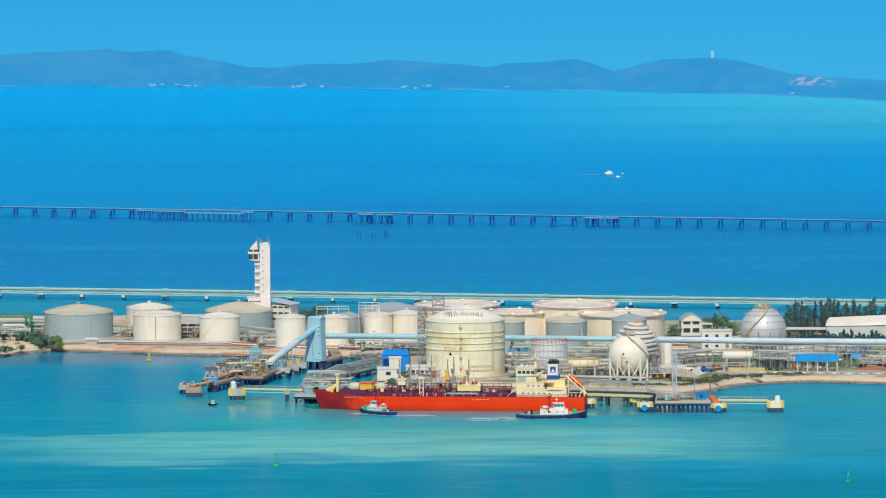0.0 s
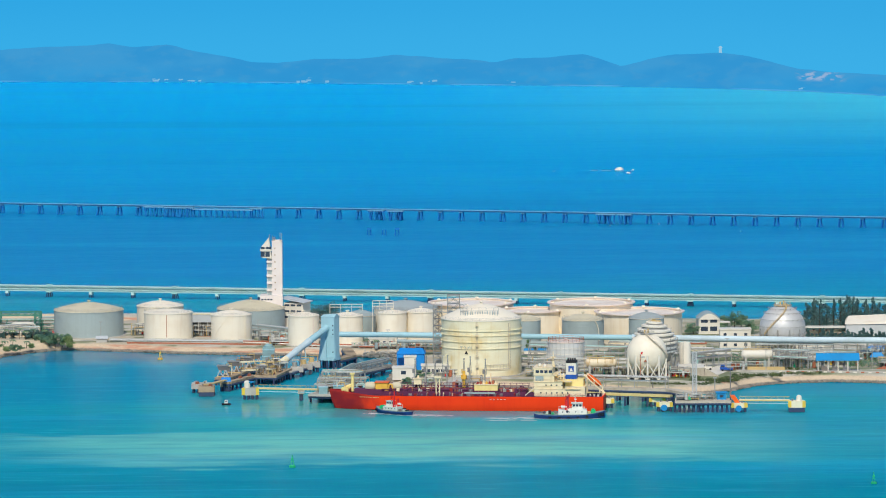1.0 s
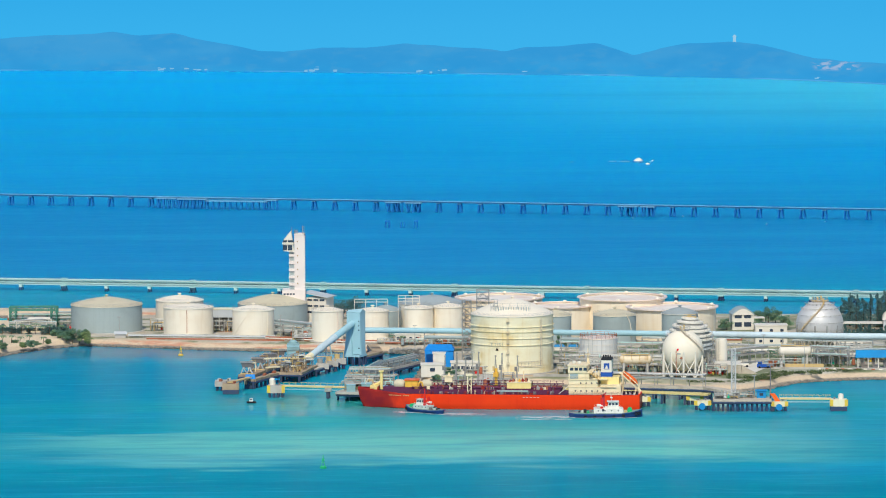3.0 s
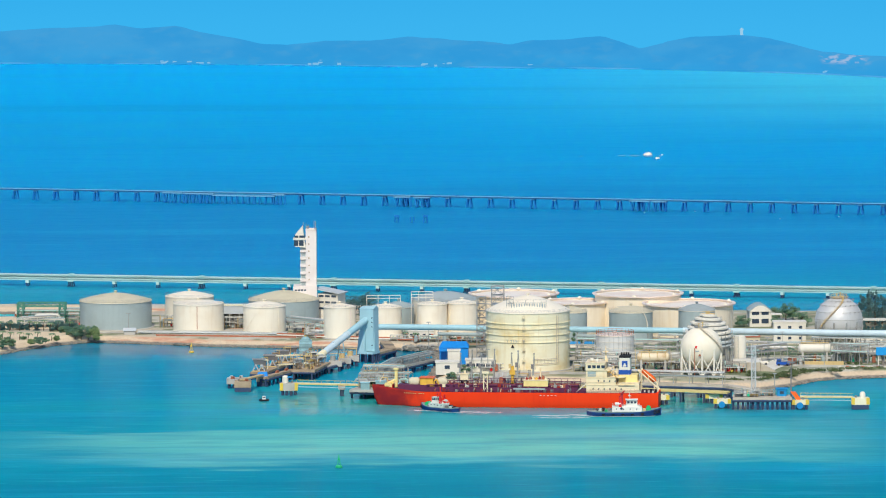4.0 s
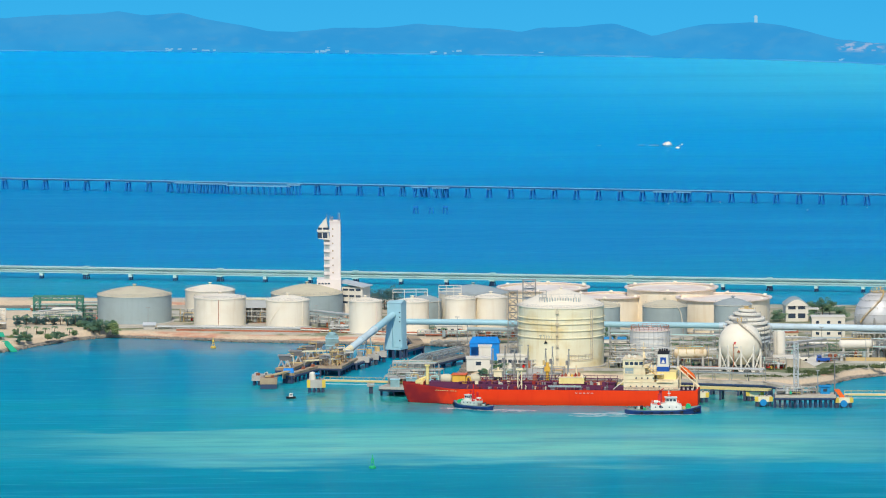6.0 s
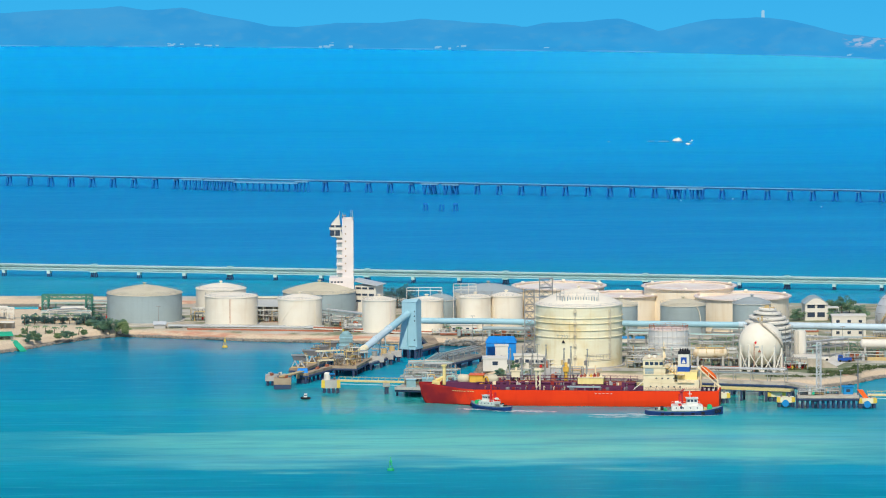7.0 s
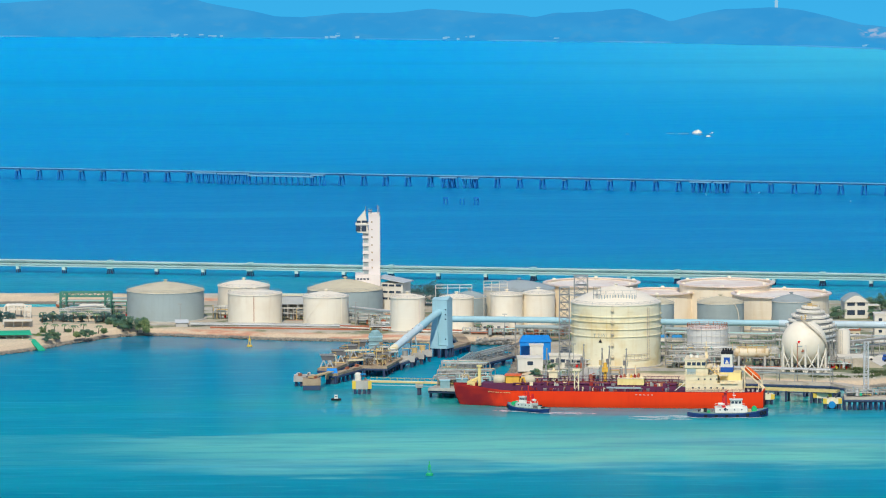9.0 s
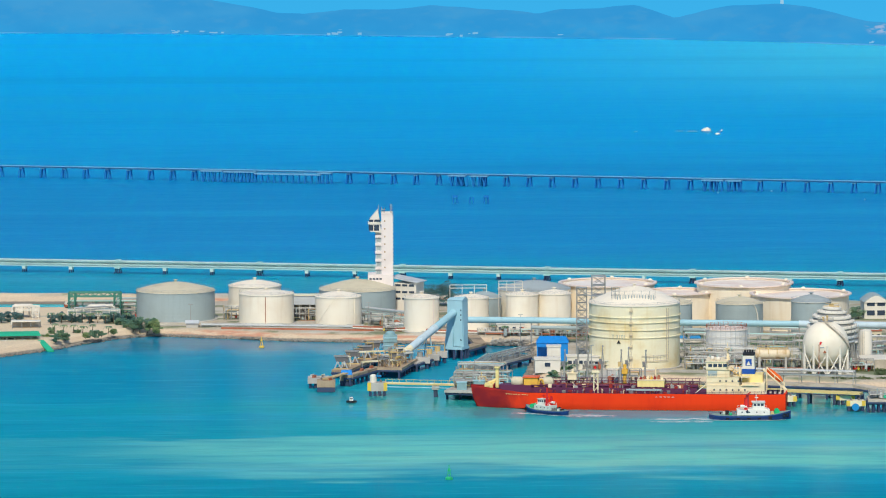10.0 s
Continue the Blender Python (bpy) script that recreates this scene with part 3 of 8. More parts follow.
def far_bridge():
    yaw = math.degrees(math.atan(-0.285))
    f = math.sqrt(1 + 0.285 ** 2)
    t = thing("jetty_bridge", 0, 929, 0, "long dark jetty bridge on raking piles far out at sea", "bridge", yaw)
    # the bays widen slightly from west to east
    def bay(k):
        return (5.0 + 11.04 * k + 0.0042 * k * k) * f
    for k in range(-38, 38):
        x0, x1 = bay(k), bay(k + 1)
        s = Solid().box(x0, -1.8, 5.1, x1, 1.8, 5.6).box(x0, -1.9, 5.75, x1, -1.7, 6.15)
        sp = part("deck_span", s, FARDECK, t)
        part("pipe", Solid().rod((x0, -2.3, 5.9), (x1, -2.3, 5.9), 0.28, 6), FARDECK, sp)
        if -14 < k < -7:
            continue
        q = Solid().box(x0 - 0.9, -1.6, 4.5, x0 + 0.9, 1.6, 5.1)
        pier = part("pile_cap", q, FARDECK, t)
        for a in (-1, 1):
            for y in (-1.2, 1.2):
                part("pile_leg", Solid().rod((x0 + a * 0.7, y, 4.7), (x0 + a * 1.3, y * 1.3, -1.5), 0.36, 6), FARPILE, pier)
    # berth platforms with crowded piles
    for x0, x1, gap_, lean_, z in ((-144.5, -133.5, 1.7, 1.0, 5.0), (-133, -117, 1.25, 0.7, 4.8), (-117.5, -84.5, 3.05, 0.0, 4.1), (-86, -79.5, 1.9, 0.4, 4.9), (-22, -13.5, 1.6, 1.2, 4.9), (-11.5, -3, 1.8, 1.2, 4.8),
                                   (100, 110.5, 1.8, 1.2, 4.9), (111.5, 119, 1.7, 0.8, 4.9)):
        a, c = x0 * f, x1 * f
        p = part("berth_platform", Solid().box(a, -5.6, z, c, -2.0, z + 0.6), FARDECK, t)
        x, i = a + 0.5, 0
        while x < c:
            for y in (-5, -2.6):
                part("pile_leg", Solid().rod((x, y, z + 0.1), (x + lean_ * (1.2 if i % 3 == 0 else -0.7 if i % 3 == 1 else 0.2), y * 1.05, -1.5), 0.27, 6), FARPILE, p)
            x += gap_ * f
            i += 1
    return t


near_bridge()
far_bridge()
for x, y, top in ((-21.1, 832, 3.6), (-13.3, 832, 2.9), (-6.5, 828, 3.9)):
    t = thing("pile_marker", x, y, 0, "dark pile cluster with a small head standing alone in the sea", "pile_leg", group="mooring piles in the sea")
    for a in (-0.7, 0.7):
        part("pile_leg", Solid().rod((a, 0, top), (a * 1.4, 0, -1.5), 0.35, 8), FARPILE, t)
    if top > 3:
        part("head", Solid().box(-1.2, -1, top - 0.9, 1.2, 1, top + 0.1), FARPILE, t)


# ---- storage tanks ----
FADEDRUST = paint("rust_stained_pale_roof", (0.88, 0.79, 0.67), (0.74, 0.58, 0.47), amount=0.8, size=0.08)
def tank(x, y, R, rim, top, roof="dome", shell=None, cover=None, label="", group="storage tanks", stair=False, girders=(), z0=GROUND, riser=None, name="storage_tank"):
    shell, cover = shell or WHITE, cover or WHITE
    t = thing(name, x, y, z0, label, "tank", group=group)
    h, apex = rim - z0, top - z0
    part("foundation", Solid().turn([(R + 1.0, -0.3), (R + 1.0, 0.25), (R + 0.4, 0.4), (0.01, 0.4)], 40), CONCRETE, t)
    part("shell", Solid().turn([(R, 0.1), (R, h)], 64), shell, t)
    courses = max(4, int(h / 2.4))
    for i in range(1, courses):
        part("weld_seam", Solid().ring(R, 0.1 + (h - 0.1) * i / courses, 0.025, 56), shell, t)
    part("kerb_angle", Solid().turn([(R - 0.05, h - 0.3), (R + 0.25, h - 0.3), (R + 0.25, h - 0.12), (R - 0.05, h - 0.12)], 56, closed=True), PLASTER, t)
    if roof == "dome":
        n = 8
        apex = h + (apex - h) * (0.92 if R > 15 else 0.8)
        pr = [(R + 0.12, h - 0.15), (R + 0.12, h + 0.1)]
        pr += [(R * (1 - i / n) + 0.01, h + 0.1 + (apex - h - 0.1) * (1 - (1 - i / n) ** (1.5 if R > 14 else 1.55))) for i in range(0, n + 1)]
        part("roof", Solid().turn(pr, 56), cover, t)
        part("vent", Solid().turn([(0.5, apex - 0.2), (0.5, apex + 0.5), (0.9, apex + 0.55), (0.9, apex + 0.75), (0.01, apex + 0.95)], 10), cover, t)
    elif roof == "cone":
        part("roof", Solid().turn([(R + 0.12, h - 0.15), (R + 0.12, h + 0.1)] + [(R * (1 - i / 8) + 0.01, h + 0.1 + (apex - h) * (i / 8) ** 0.85) for i in range(9)], 56), cover, t)
        part("vent", Solid().turn([(0.5, apex - 0.2), (0.5, apex + 0.4), (0.9, apex + 0.45), (0.01, apex + 0.8)], 10), cover, t)
    else:
        # open top with a floating roof inside and a broad wind girder
        part("floating_roof", Solid().turn([(R - 0.05, h - 1.0), (R - 0.5, h - 0.8), (R - 1.6, h - 0.9), (0.01, h - 0.9)], 48), FADEDRUST, t, "rust-stained floating roof")
        part("wind_girder", Solid().turn([(R - 0.05, h - 0.55), (R + 1.1, h - 0.42), (R + 1.1, h + 0.02), (R + 0.1, h + 0.12), (R - 0.3, h + 0.12), (R - 0.3, h - 0.3)], 56, closed=True), PINK, t, "faded pink wind girder")
        for i in range(6):
            a = i * math.pi / 3 + 0.4
            part("foam_chamber", Solid().ball(R * math.cos(a), R * math.sin(a), h + 0.1, 0.85, 0.6, 6), WHITE, t)
    rail = Solid()
    n = max(16, int(R * 2.2))
    if roof != "open":
        for zz in (0.55, 1.05):
            rail.ring(R - 0.1, h + zz, 0.03, 40)
        for i in range(n):
            a = 2 * math.pi * i / n
            rail.rod(((R - 0.1) * math.cos(a), (R - 0.1) * math.sin(a), h), ((R - 0.1) * math.cos(a), (R - 0.1) * math.sin(a), h + 1.05), 0.03, 4)
        part("handrail", rail, STEEL, t)
    for g in girders:
        part("stiffening_ring", Solid().turn([(R - 0.05, g - z0 - 0.12), (R + 0.38, g - z0 - 0.08), (R + 0.38, g - z0 + 0.08), (R - 0.05, g - z0 + 0.12)], 56, closed=True), shell, t)
    if stair:
        s = Solid()
        a0 = random.uniform(3.25, 3.7)
        m = int(h / 0.45)
        for i in range(m):
            a = a0 + 0.055 * i * 10.5 / R * 0.6
            c, d = math.cos(a), math.sin(a)
            z = 0.3 + (h - 0.3) * i / m
            s.rod((R * c, R * d, z), ((R + 0.6) * c, (R + 0.6) * d, z), 0.07, 4)
            if i % 3 == 0:
                s.rod(((R + 0.6) * c, (R + 0.6) * d, z), ((R + 0.6) * c, (R + 0.6) * d, z + 1.0), 0.03, 4)
        tagged(part("spiral_stair", s, shell, t), kind="stuff")
    if riser:
        a = -math.pi / 2 + riser[0]
        c, d = math.cos(a) * (R + 0.25), math.sin(a) * (R + 0.25)
        part("riser_pipe", Solid().rod((c, d, 0.4), (c, d, h - 0.5), 0.13, 6), riser[1], t)
    part("manhole", Solid().rod((0, -R + 0.1, 1.3), (0, -R - 0.35, 1.3), 0.55, 10), shell, t)
    return t


tank(-134.5, 273, 15.1, 14.5, 17.9, "dome", GREY, BUFF, "wide grey steel storage tank with a buff conical roof")
tank(-104.4, 293, 10.2, 14.2, 16.8, "dome", WHITE, WHITE, "white steel storage tank with a domed roof, behind its twin")
tank(-99.1, 255, 10.5, 14.8, 16.4, "dome", WHITE, WHITE, "white steel storage tank with a rusty riser pipe", riser=(-0.02, RUST))
tank(-64.4, 286, 14.8, 13.5, 18.0, "dome", GREY, BUFF, "wide grey storage tank with a buff roof below the control tower")
tank(-71.5, 247, 8.8, 14.4, 16.6, "dome", WHITE, WHITE, "white storage tank with a low cone roof near the revetment", stair=True, riser=(0.75, WHITE))
tank(-39.9, 224.6, 6.6, 16.0, 17.6, "dome", WHITE, WHITE, "slim white storage tank beside the conveyor tower", riser=(0.7, PINK))
tank(-21.1, 227, 6.6, 15.6, 17.2, "dome", WHITE, WHITE, "slim white storage tank behind the conveyor tower")
tank(-15.9, 248, 6.5, 13.7, 16.6, "dome", GREY, GREY, "grey storage tank between white tanks")
tank(3.5, 259, 13.9, 15.8, 19.8, "dome", WHITE, DOMEGREY, "white storage tank under a grey dome")
tank(-1.9, 225, 6.2, 16.9, 18.2, "dome", WHITE, WHITE, "slim white storage tank beside the conveyor line")
tank(10.3, 229, 6.4, 16.9, 18.6, "dome", WHITE, WHITE, "slim white storage tank with a cone roof", riser=(-0.9, WHITE))
tank(32.2, 276, 18.1, 16.4, 18.1, "open", PEACH, BUFF, "broad cream open-top tank with a faded pink rim")
tank(57.9, 251, 13.5, 15.3, 17.2, "open", PEACH, BUFF, "cream open-top tank with a faded pink rim")
tank(83.7, 256, 18.0, 18.1, 20.2, "open", PEACH, BUFF, "tall broad cream open-top tank with a faded pink rim")
tank(103.8, 231, 18.3, 16.3, 17.9, "open", PEACH, BUFF, "broad cream open-top tank beside the spheres")
tank(54.7, 199, 6.5, 16.0, 18.6, "dome", GREY, BUFF, "grey storage tank behind the big cream tank")
domed = tank(79.2, 206, 8.9, 15.4, 18.1, "dome", GREY, BUFF, "grey storage tank with a buff dome and curved ladder")
lad = Solid()
lad.line([(8.9 * math.cos(a) * 1.03, 8.9 * math.sin(a) * 1.03, z) for a, z in ((-1.05, 12.6), (-0.95, 11.6), (-0.86, 10.2), (-0.80, 8.6), (-0.76, 6.6), (-0.74, 3.6))], 0.22, 6)
part("curved_ladder", lad, PLASTER, domed, "white curved ladder down the shell")
tank(106.1, 205, 7.5, 16.0, 18.9, "dome", GREY, DOMEGREY, "grey domed storage tank beside an open-top tank")
pale_tank = tank(71.0, 140.5, 7.6, 12.4, 12.9, "cone", paint("pale_grey_tank_paint", (0.72, 0.73, 0.70), (0.58, 0.55, 0.49), amount=0.5, streak=0.4), PINK, "grey tank with a rust-stained flat roof amid pipework")

s = Solid()
for i in range(26):
    a = 2 * math.pi * i / 26
    s.rod((7.4 * math.cos(a), 7.4 * math.sin(a), 9.4), (7.4 * math.cos(a), 7.4 * math.sin(a), 11.0), 0.09, 4)
s.ring(7.4, 10.2, 0.06, 40).ring(7.4, 11.0, 0.06, 40)
tagged(part("rusty_guard_rail", s, RUST, pale_tank, "rust red guard rail round the roof"), kind="stuff")
for z in (2.2, 4.6, 7.0):
    part("scaffold_ring", Solid().ring(8.3, z, 0.09, 40), PLASTER, pale_tank)
for i in range(14):
    a = 3.3 + i * 0.22
    part("scaffold_pole", Solid().rod((8.3 * math.cos(a), 8.3 * math.sin(a), 0), (8.3 * math.cos(a), 8.3 * math.sin(a), 9.0 + (i % 3) * 0.7), 0.09, 5), HALLGREY, pale_tank)


def big_tank():
    """The double-walled refrigerated tank with its ring girders and stair platforms."""
    t = tank(35.9, 103, 16.3, 26.1, 32.4, "dome", CREAM, WHITE, "huge cream refrigerated gas tank with ring girders", girders=(21.8, 19.9, 17.3, 14.6), name="gas_tank", group="")
    R = 16.3
    s = Solid()
    for dx, y0 in ((-7.5, 0), (-4, 0), (-1, 0), (2, 0), (5, 0), (7, 0)):
        s.rod((dx, -11, 25.4), (dx, -11, 28.0), 0.09, 4)
    for zz in (26.9, 28.0):
        s.rod((-7.5, -11, zz), (7, -11, zz), 0.06, 4)
    part("roof_rail", s, STEEL, t)
    for dx in np.arange(-6.5, 7, 1.0):
        part("roof_nozzle", Solid().rod((dx, -11.4, 25), (dx, -11.4, 26.6), 0.18, 5), GREY, t)
    fr = Solid()
    for fx in (-8.5, -7.1, -5.8):
        for fy in (-10, -8):
            fr.rod((fx, fy, 25), (fx, fy, 29.2), 0.09, 4)
    for fz in (26.4, 27.8, 29.2):
        fr.rod((-8.5, -10, fz), (-5.8, -10, fz), 0.08, 4).rod((-8.5, -8, fz), (-5.8, -8, fz), 0.08, 4)
    part("roof_frame", fr, STEEL, t)
    for z in (4.1, 8.4, 12.6, 16.6, 21.0):
        c = Solid().box(-2.5, -R - 0.8, z, -1.3, -R + 0.1, z + 0.1).box(-2.5, -R - 0.8, z + 0.1, -2.44, -R, z + 1.0).box(-1.36, -R - 0.8, z + 0.1, -1.3, -R, z + 1.0).box(-2.5, -R - 0.8, z + 0.95, -1.3, -R - 0.74, z + 1.0)
        part("ladder_platform", c, TANDECK, t)
    part("ladder", Solid().rod((-1.7, -R - 0.35, 0.5), (-1.7, -R - 0.35, 23), 0.08, 4).rod((-2.1, -R - 0.35, 0.5), (-2.1, -R - 0.35, 23), 0.08, 4), TANDECK, t)
    a = -0.86
    c, d = (R + 0.4) * math.cos(a), (R + 0.4) * math.sin(a)
    p = Solid()
    for k in (0, 0.05):
        c, d = (R + 0.5) * math.cos(a + k), (R + 0.5) * math.sin(a + k)
        p.rod((c, d, 3.6), (c, d, 22), 0.13, 6)
    part("riser_pipe", p, TANDECK, t)
    for z in (3.4, 5.2):
        pts = [((R + 0.5) * math.cos(q), (R + 0.5) * math.sin(q), z) for q in np.linspace(-1.45, -0.84, 12)]
        rows_ = [[(p[0] + 0.14 * dx, p[1] + 0.14 * dx, p[2] + 0.14 * dz) for dx, dz in ((-1, 0), (0, 1), (1, 0), (0, -1))] for p in pts]
        part("ring_pipe", Solid().loft(rows_), TANDECK, t)
    for q in np.linspace(-1.45, -0.84, 8):
        part("bracket", Solid().rod(((R + 0.4) * math.cos(q), (R + 0.4) * math.sin(q), 3.2), ((R + 0.4) * math.cos(q), (R + 0.4) * math.sin(q), 5.4), 0.08, 4), TANDECK, t)
    txt = bpy.data.curves.new("tank_number", "FONT")
    txt.body, txt.size, txt.align_x, txt.extrude = "T 2101", 1.9, "CENTER", 0.02
    txt.materials.append(GREY)
    ob = new("tank_number", txt)
    ob.parent = t
    ob.matrix_basis = Matrix.Translation((-6.2, -R - 0.02 + 1.2, 11.4)) @ pose(0, 0, 0, 90, 0, -22)
    tagged(ob, "faint grey tank number")
    part("emblem", Solid().add([(-6.9, -15.05, 9.6), (-5.5, -15.6, 9.6), (-6.2, -15.35, 10.9)], [(0, 1, 2)]), BLACK, t, "small dark triangular mark")
    return t


big_tank()


def sphere_tank(x, y, zc, R, shell, label, legs=10, braced=True, banded=False):
    t = thing("gas_sphere", x, y, GROUND, label, "tank", group="gas spheres")
    c = zc - GROUND
    n = 24
    part("shell", Solid().turn([(R * math.sin(math.pi * j / n) + 0.001, c - R * math.cos(math.pi * j / n)) for j in range(n + 1)], 48), shell, t)
    for i in range(legs):
        a, b2 = 2 * math.pi * (i + 0.5) / legs, 2 * math.pi * (i + 1.5) / legs
        p0, p1 = Vector((math.cos(a), math.sin(a), 0)) * R * 0.98, Vector((math.cos(b2), math.sin(b2), 0)) * R * 0.98
        leg = part("leg", Solid().rod(p0, p0 + Vector((0, 0, c)), 0.42, 8), PLASTER if shell is WHITE else STEEL, t)
        if braced:
            h = c - 3.0
            part("brace", Solid().rod(p0, p1 + Vector((0, 0, h)), 0.25, 6).rod(p1, p0 + Vector((0, 0, h)), 0.25, 6), PLASTER if shell is WHITE else STEEL, leg)
        part("footing", Solid().box(p0.x - 0.8, p0.y - 0.8, -0.3, p0.x + 0.8, p0.y + 0.8, 0.3), CONCRETE, leg)
    s, m = Solid(), 44
    for i in range(m):
        u = i / (m - 1)
        a, e = -0.25 - 1.7 * u, -0.25 + 1.75 * u
        if shell is not WHITE:
            a = -2.5 + 1.6 * u
        q = Vector((math.cos(e) * math.cos(a), math.cos(e) * math.sin(a), math.sin(e)))
        s.box(q.x * (R + 0.4) - 0.3, q.y * (R + 0.4) - 0.3, c + q.z * (R + 0.4) - 0.1, q.x * (R + 0.4) + 0.3, q.y * (R + 0.4) + 0.3, c + q.z * (R + 0.4) + 0.1)
        s.rod(q * (R + 0.6) + Vector((0, 0, c)), q * (R + 0.6) + Vector((0, 0, c + 1.0)), 0.06, 4)
    part("stair", s, OCHRE if shell is not WHITE else TANDECK, t, "curved stair over the shell")
    top = Solid().turn([(R * 0.34, c + R * 0.97), (R * 0.34, c + R * 0.97 + 0.2), (0.01, c + R * 0.97 + 0.2)], 20)
    for i in range(14):
        a = 2 * math.pi * i / 14
        top.rod((R * 0.34 * math.cos(a), R * 0.34 * math.sin(a), c + R), (R * 0.34 * math.cos(a), R * 0.34 * math.sin(a), c + R + 1.1), 0.06, 4)
    top.ring(R * 0.34, c + R + 1.1, 0.06, 20)
    part("top_platform", top, OCHRE if shell is not WHITE else STEEL, t)
    for vx, vy, vh, vr in ((0.5, 0, 1.9, 0.3), (-0.9, 0.3, 1.4, 0.22)):
        part("relief_valve", Solid().rod((vx, vy, c + R), (vx, vy, c + R + vh), vr, 8).box(vx - 0.4, vy - 0.3, c + R + vh - 0.5, vx + 0.4, vy + 0.3, c + R + vh - 0.2), OCHRE, t)
    if not shell is WHITE:
        for lat in (-0.2, 0.1, 0.4, 0.7, 0.95, 1.2):
            s = Solid()
            for i in range(22):
                a = 2 * math.pi * (i + 0.5 * (lat > 0.5)) / 22
                q = Vector((math.cos(lat) * math.cos(a), math.cos(lat) * math.sin(a), math.sin(lat)))
                s.rod(q * R + Vector((0, 0, c)), q * (R + 1.0) + Vector((0, 0, c)), 0.09, 4)
            s.ring((R + 0.65) * math.cos(lat), c + (R + 0.65) * math.sin(lat), 0.06, 36)
            part("spray_ring", s, STEEL, t)
    else:
        part("emblem", Solid().rod((-2.2, -R * 0.955, c + 0.9), (-2.2, -R * 0.955 - 0.05, c + 0.9), 0.55, 12), BRIGHTRED, t, "small round red mark")
        part("riser_pipe", Solid().rod((-2.9, -R * 0.95 - 0.3, 0.2), (-2.9, -R * 0.95 - 0.3, c + 0.6), 0.14, 6), RUST, t, "rust red riser pipe up the shell")
        part("emblem_mark", Solid().add([(-1.6, -R * 0.985, c - 2.6), (-0.2, -R * 0.985, c - 2.6), (-0.9, -R * 1.0, c - 1.5)], [(0, 1, 2)]), RUST, t, "small dark red triangular mark")
        part("lettering", Solid().box(-2.6, -R * 0.985, c - 0.8, 0.4, -R * 0.975, c - 0.4), GREY, t, "unreadable grey lettering")
    return t


sphere_tank(102.6, 74, 13.8, 8.15, WHITE, "white spherical gas tank on cross-braced white legs")
sphere_tank(162.8, 185, 13.0, 9.7, SILVER, "silver aluminium-clad spherical gas tank on steel legs", legs=12)


def stepped_tank():
    """Silver tank with banded stepped top behind the white sphere."""
    t = thing("banded_vessel", 106.2, 95, GROUND, "silver insulated vessel with stepped bands and a ladder", "tank")
    R, prof = 9.3, []
    for i, (r, z) in enumerate(((7.6, 6.5), (8.4, 9), (8.4, 14.5), (7.6, 16), (6.2, 18.2), (4.4, 19.8), (2.4, 21.4), (0.02, 22.0))):
        prof.append((r, z))
    part("shell", Solid().turn([(0.02, 4.5), (5, 5.0)] + prof, 48), STEEL, t)
    for k, (r, z) in enumerate(((9.0, 9.4), (9.2, 11.2), (9.1, 13.1), (8.7, 14.9), (7.9, 16.6), (6.7, 18.3), (5.0, 19.9), (3.1, 21.3))):
        tilt = Euler((radians(3.0 if k % 2 else 1.0), radians(-4.0 + 1.1 * k), 0)).to_matrix()
        ring = Solid().turn([(r - 1.6, -0.2), (r + 0.3, -0.2), (r + 0.3, 0.35), (r - 1.0, 0.75)], 48, closed=True)
        ring.v = [tuple(tilt @ Vector(v) + Vector((0, 0, z))) for v in ring.v]
        band = part("band", ring, PLASTER if k > 1 else HALLGREY, t, "weathered white insulation band")
        rail = Solid()
        n = int(r * 3)
        for i in range(n):
            a = 2 * math.pi * i / n
            foot = tilt @ Vector(((r + 0.2) * math.cos(a), (r + 0.2) * math.sin(a), 0.3)) + Vector((0, 0, z))
            rail.rod(foot, foot + Vector((0, 0, 0.95)), 0.05, 4)
        part("band_rail", rail, STEEL, band)
    for i in range(16):
        a = math.pi + math.pi * i / 15
        part("scaffold_pole", Solid().rod((9.6 * math.cos(a), 9.6 * math.sin(a), 0), (9.6 * math.cos(a), 9.6 * math.sin(a), 13.5 + (i % 3)), 0.11, 5), STEEL, t)
    part("top_platform", Solid().box(-2.6, -1.5, 21.8, 2.6, 1.5, 22.1).box(-2.4, -1.4, 22.9, 2.4, -1.3, 23.05).box(-1, -1, 22.1, 0.6, 0.6, 22.8), OCHRE, t)
    for i in range(10):
        a = 2 * math.pi * i / 10
        leg = part("leg", Solid().rod((8.6 * math.cos(a), 8.6 * math.sin(a), -0.2), (8.6 * math.cos(a), 8.6 * math.sin(a), 8.5), 0.36, 8), STEEL, t)
        b2 = a + 2 * math.pi / 10
        part("brace", Solid().rod((8.6 * math.cos(a), 8.6 * math.sin(a), 0.2), (8.6 * math.cos(b2), 8.6 * math.sin(b2), 7), 0.14, 5), STEEL, leg)
    return t


stepped_tank()


STAINEDBUFF = paint("rust_stained_buff", (0.78, 0.66, 0.46), (0.52, 0.33, 0.15), amount=0.8, streak=0.6, size=0.3)


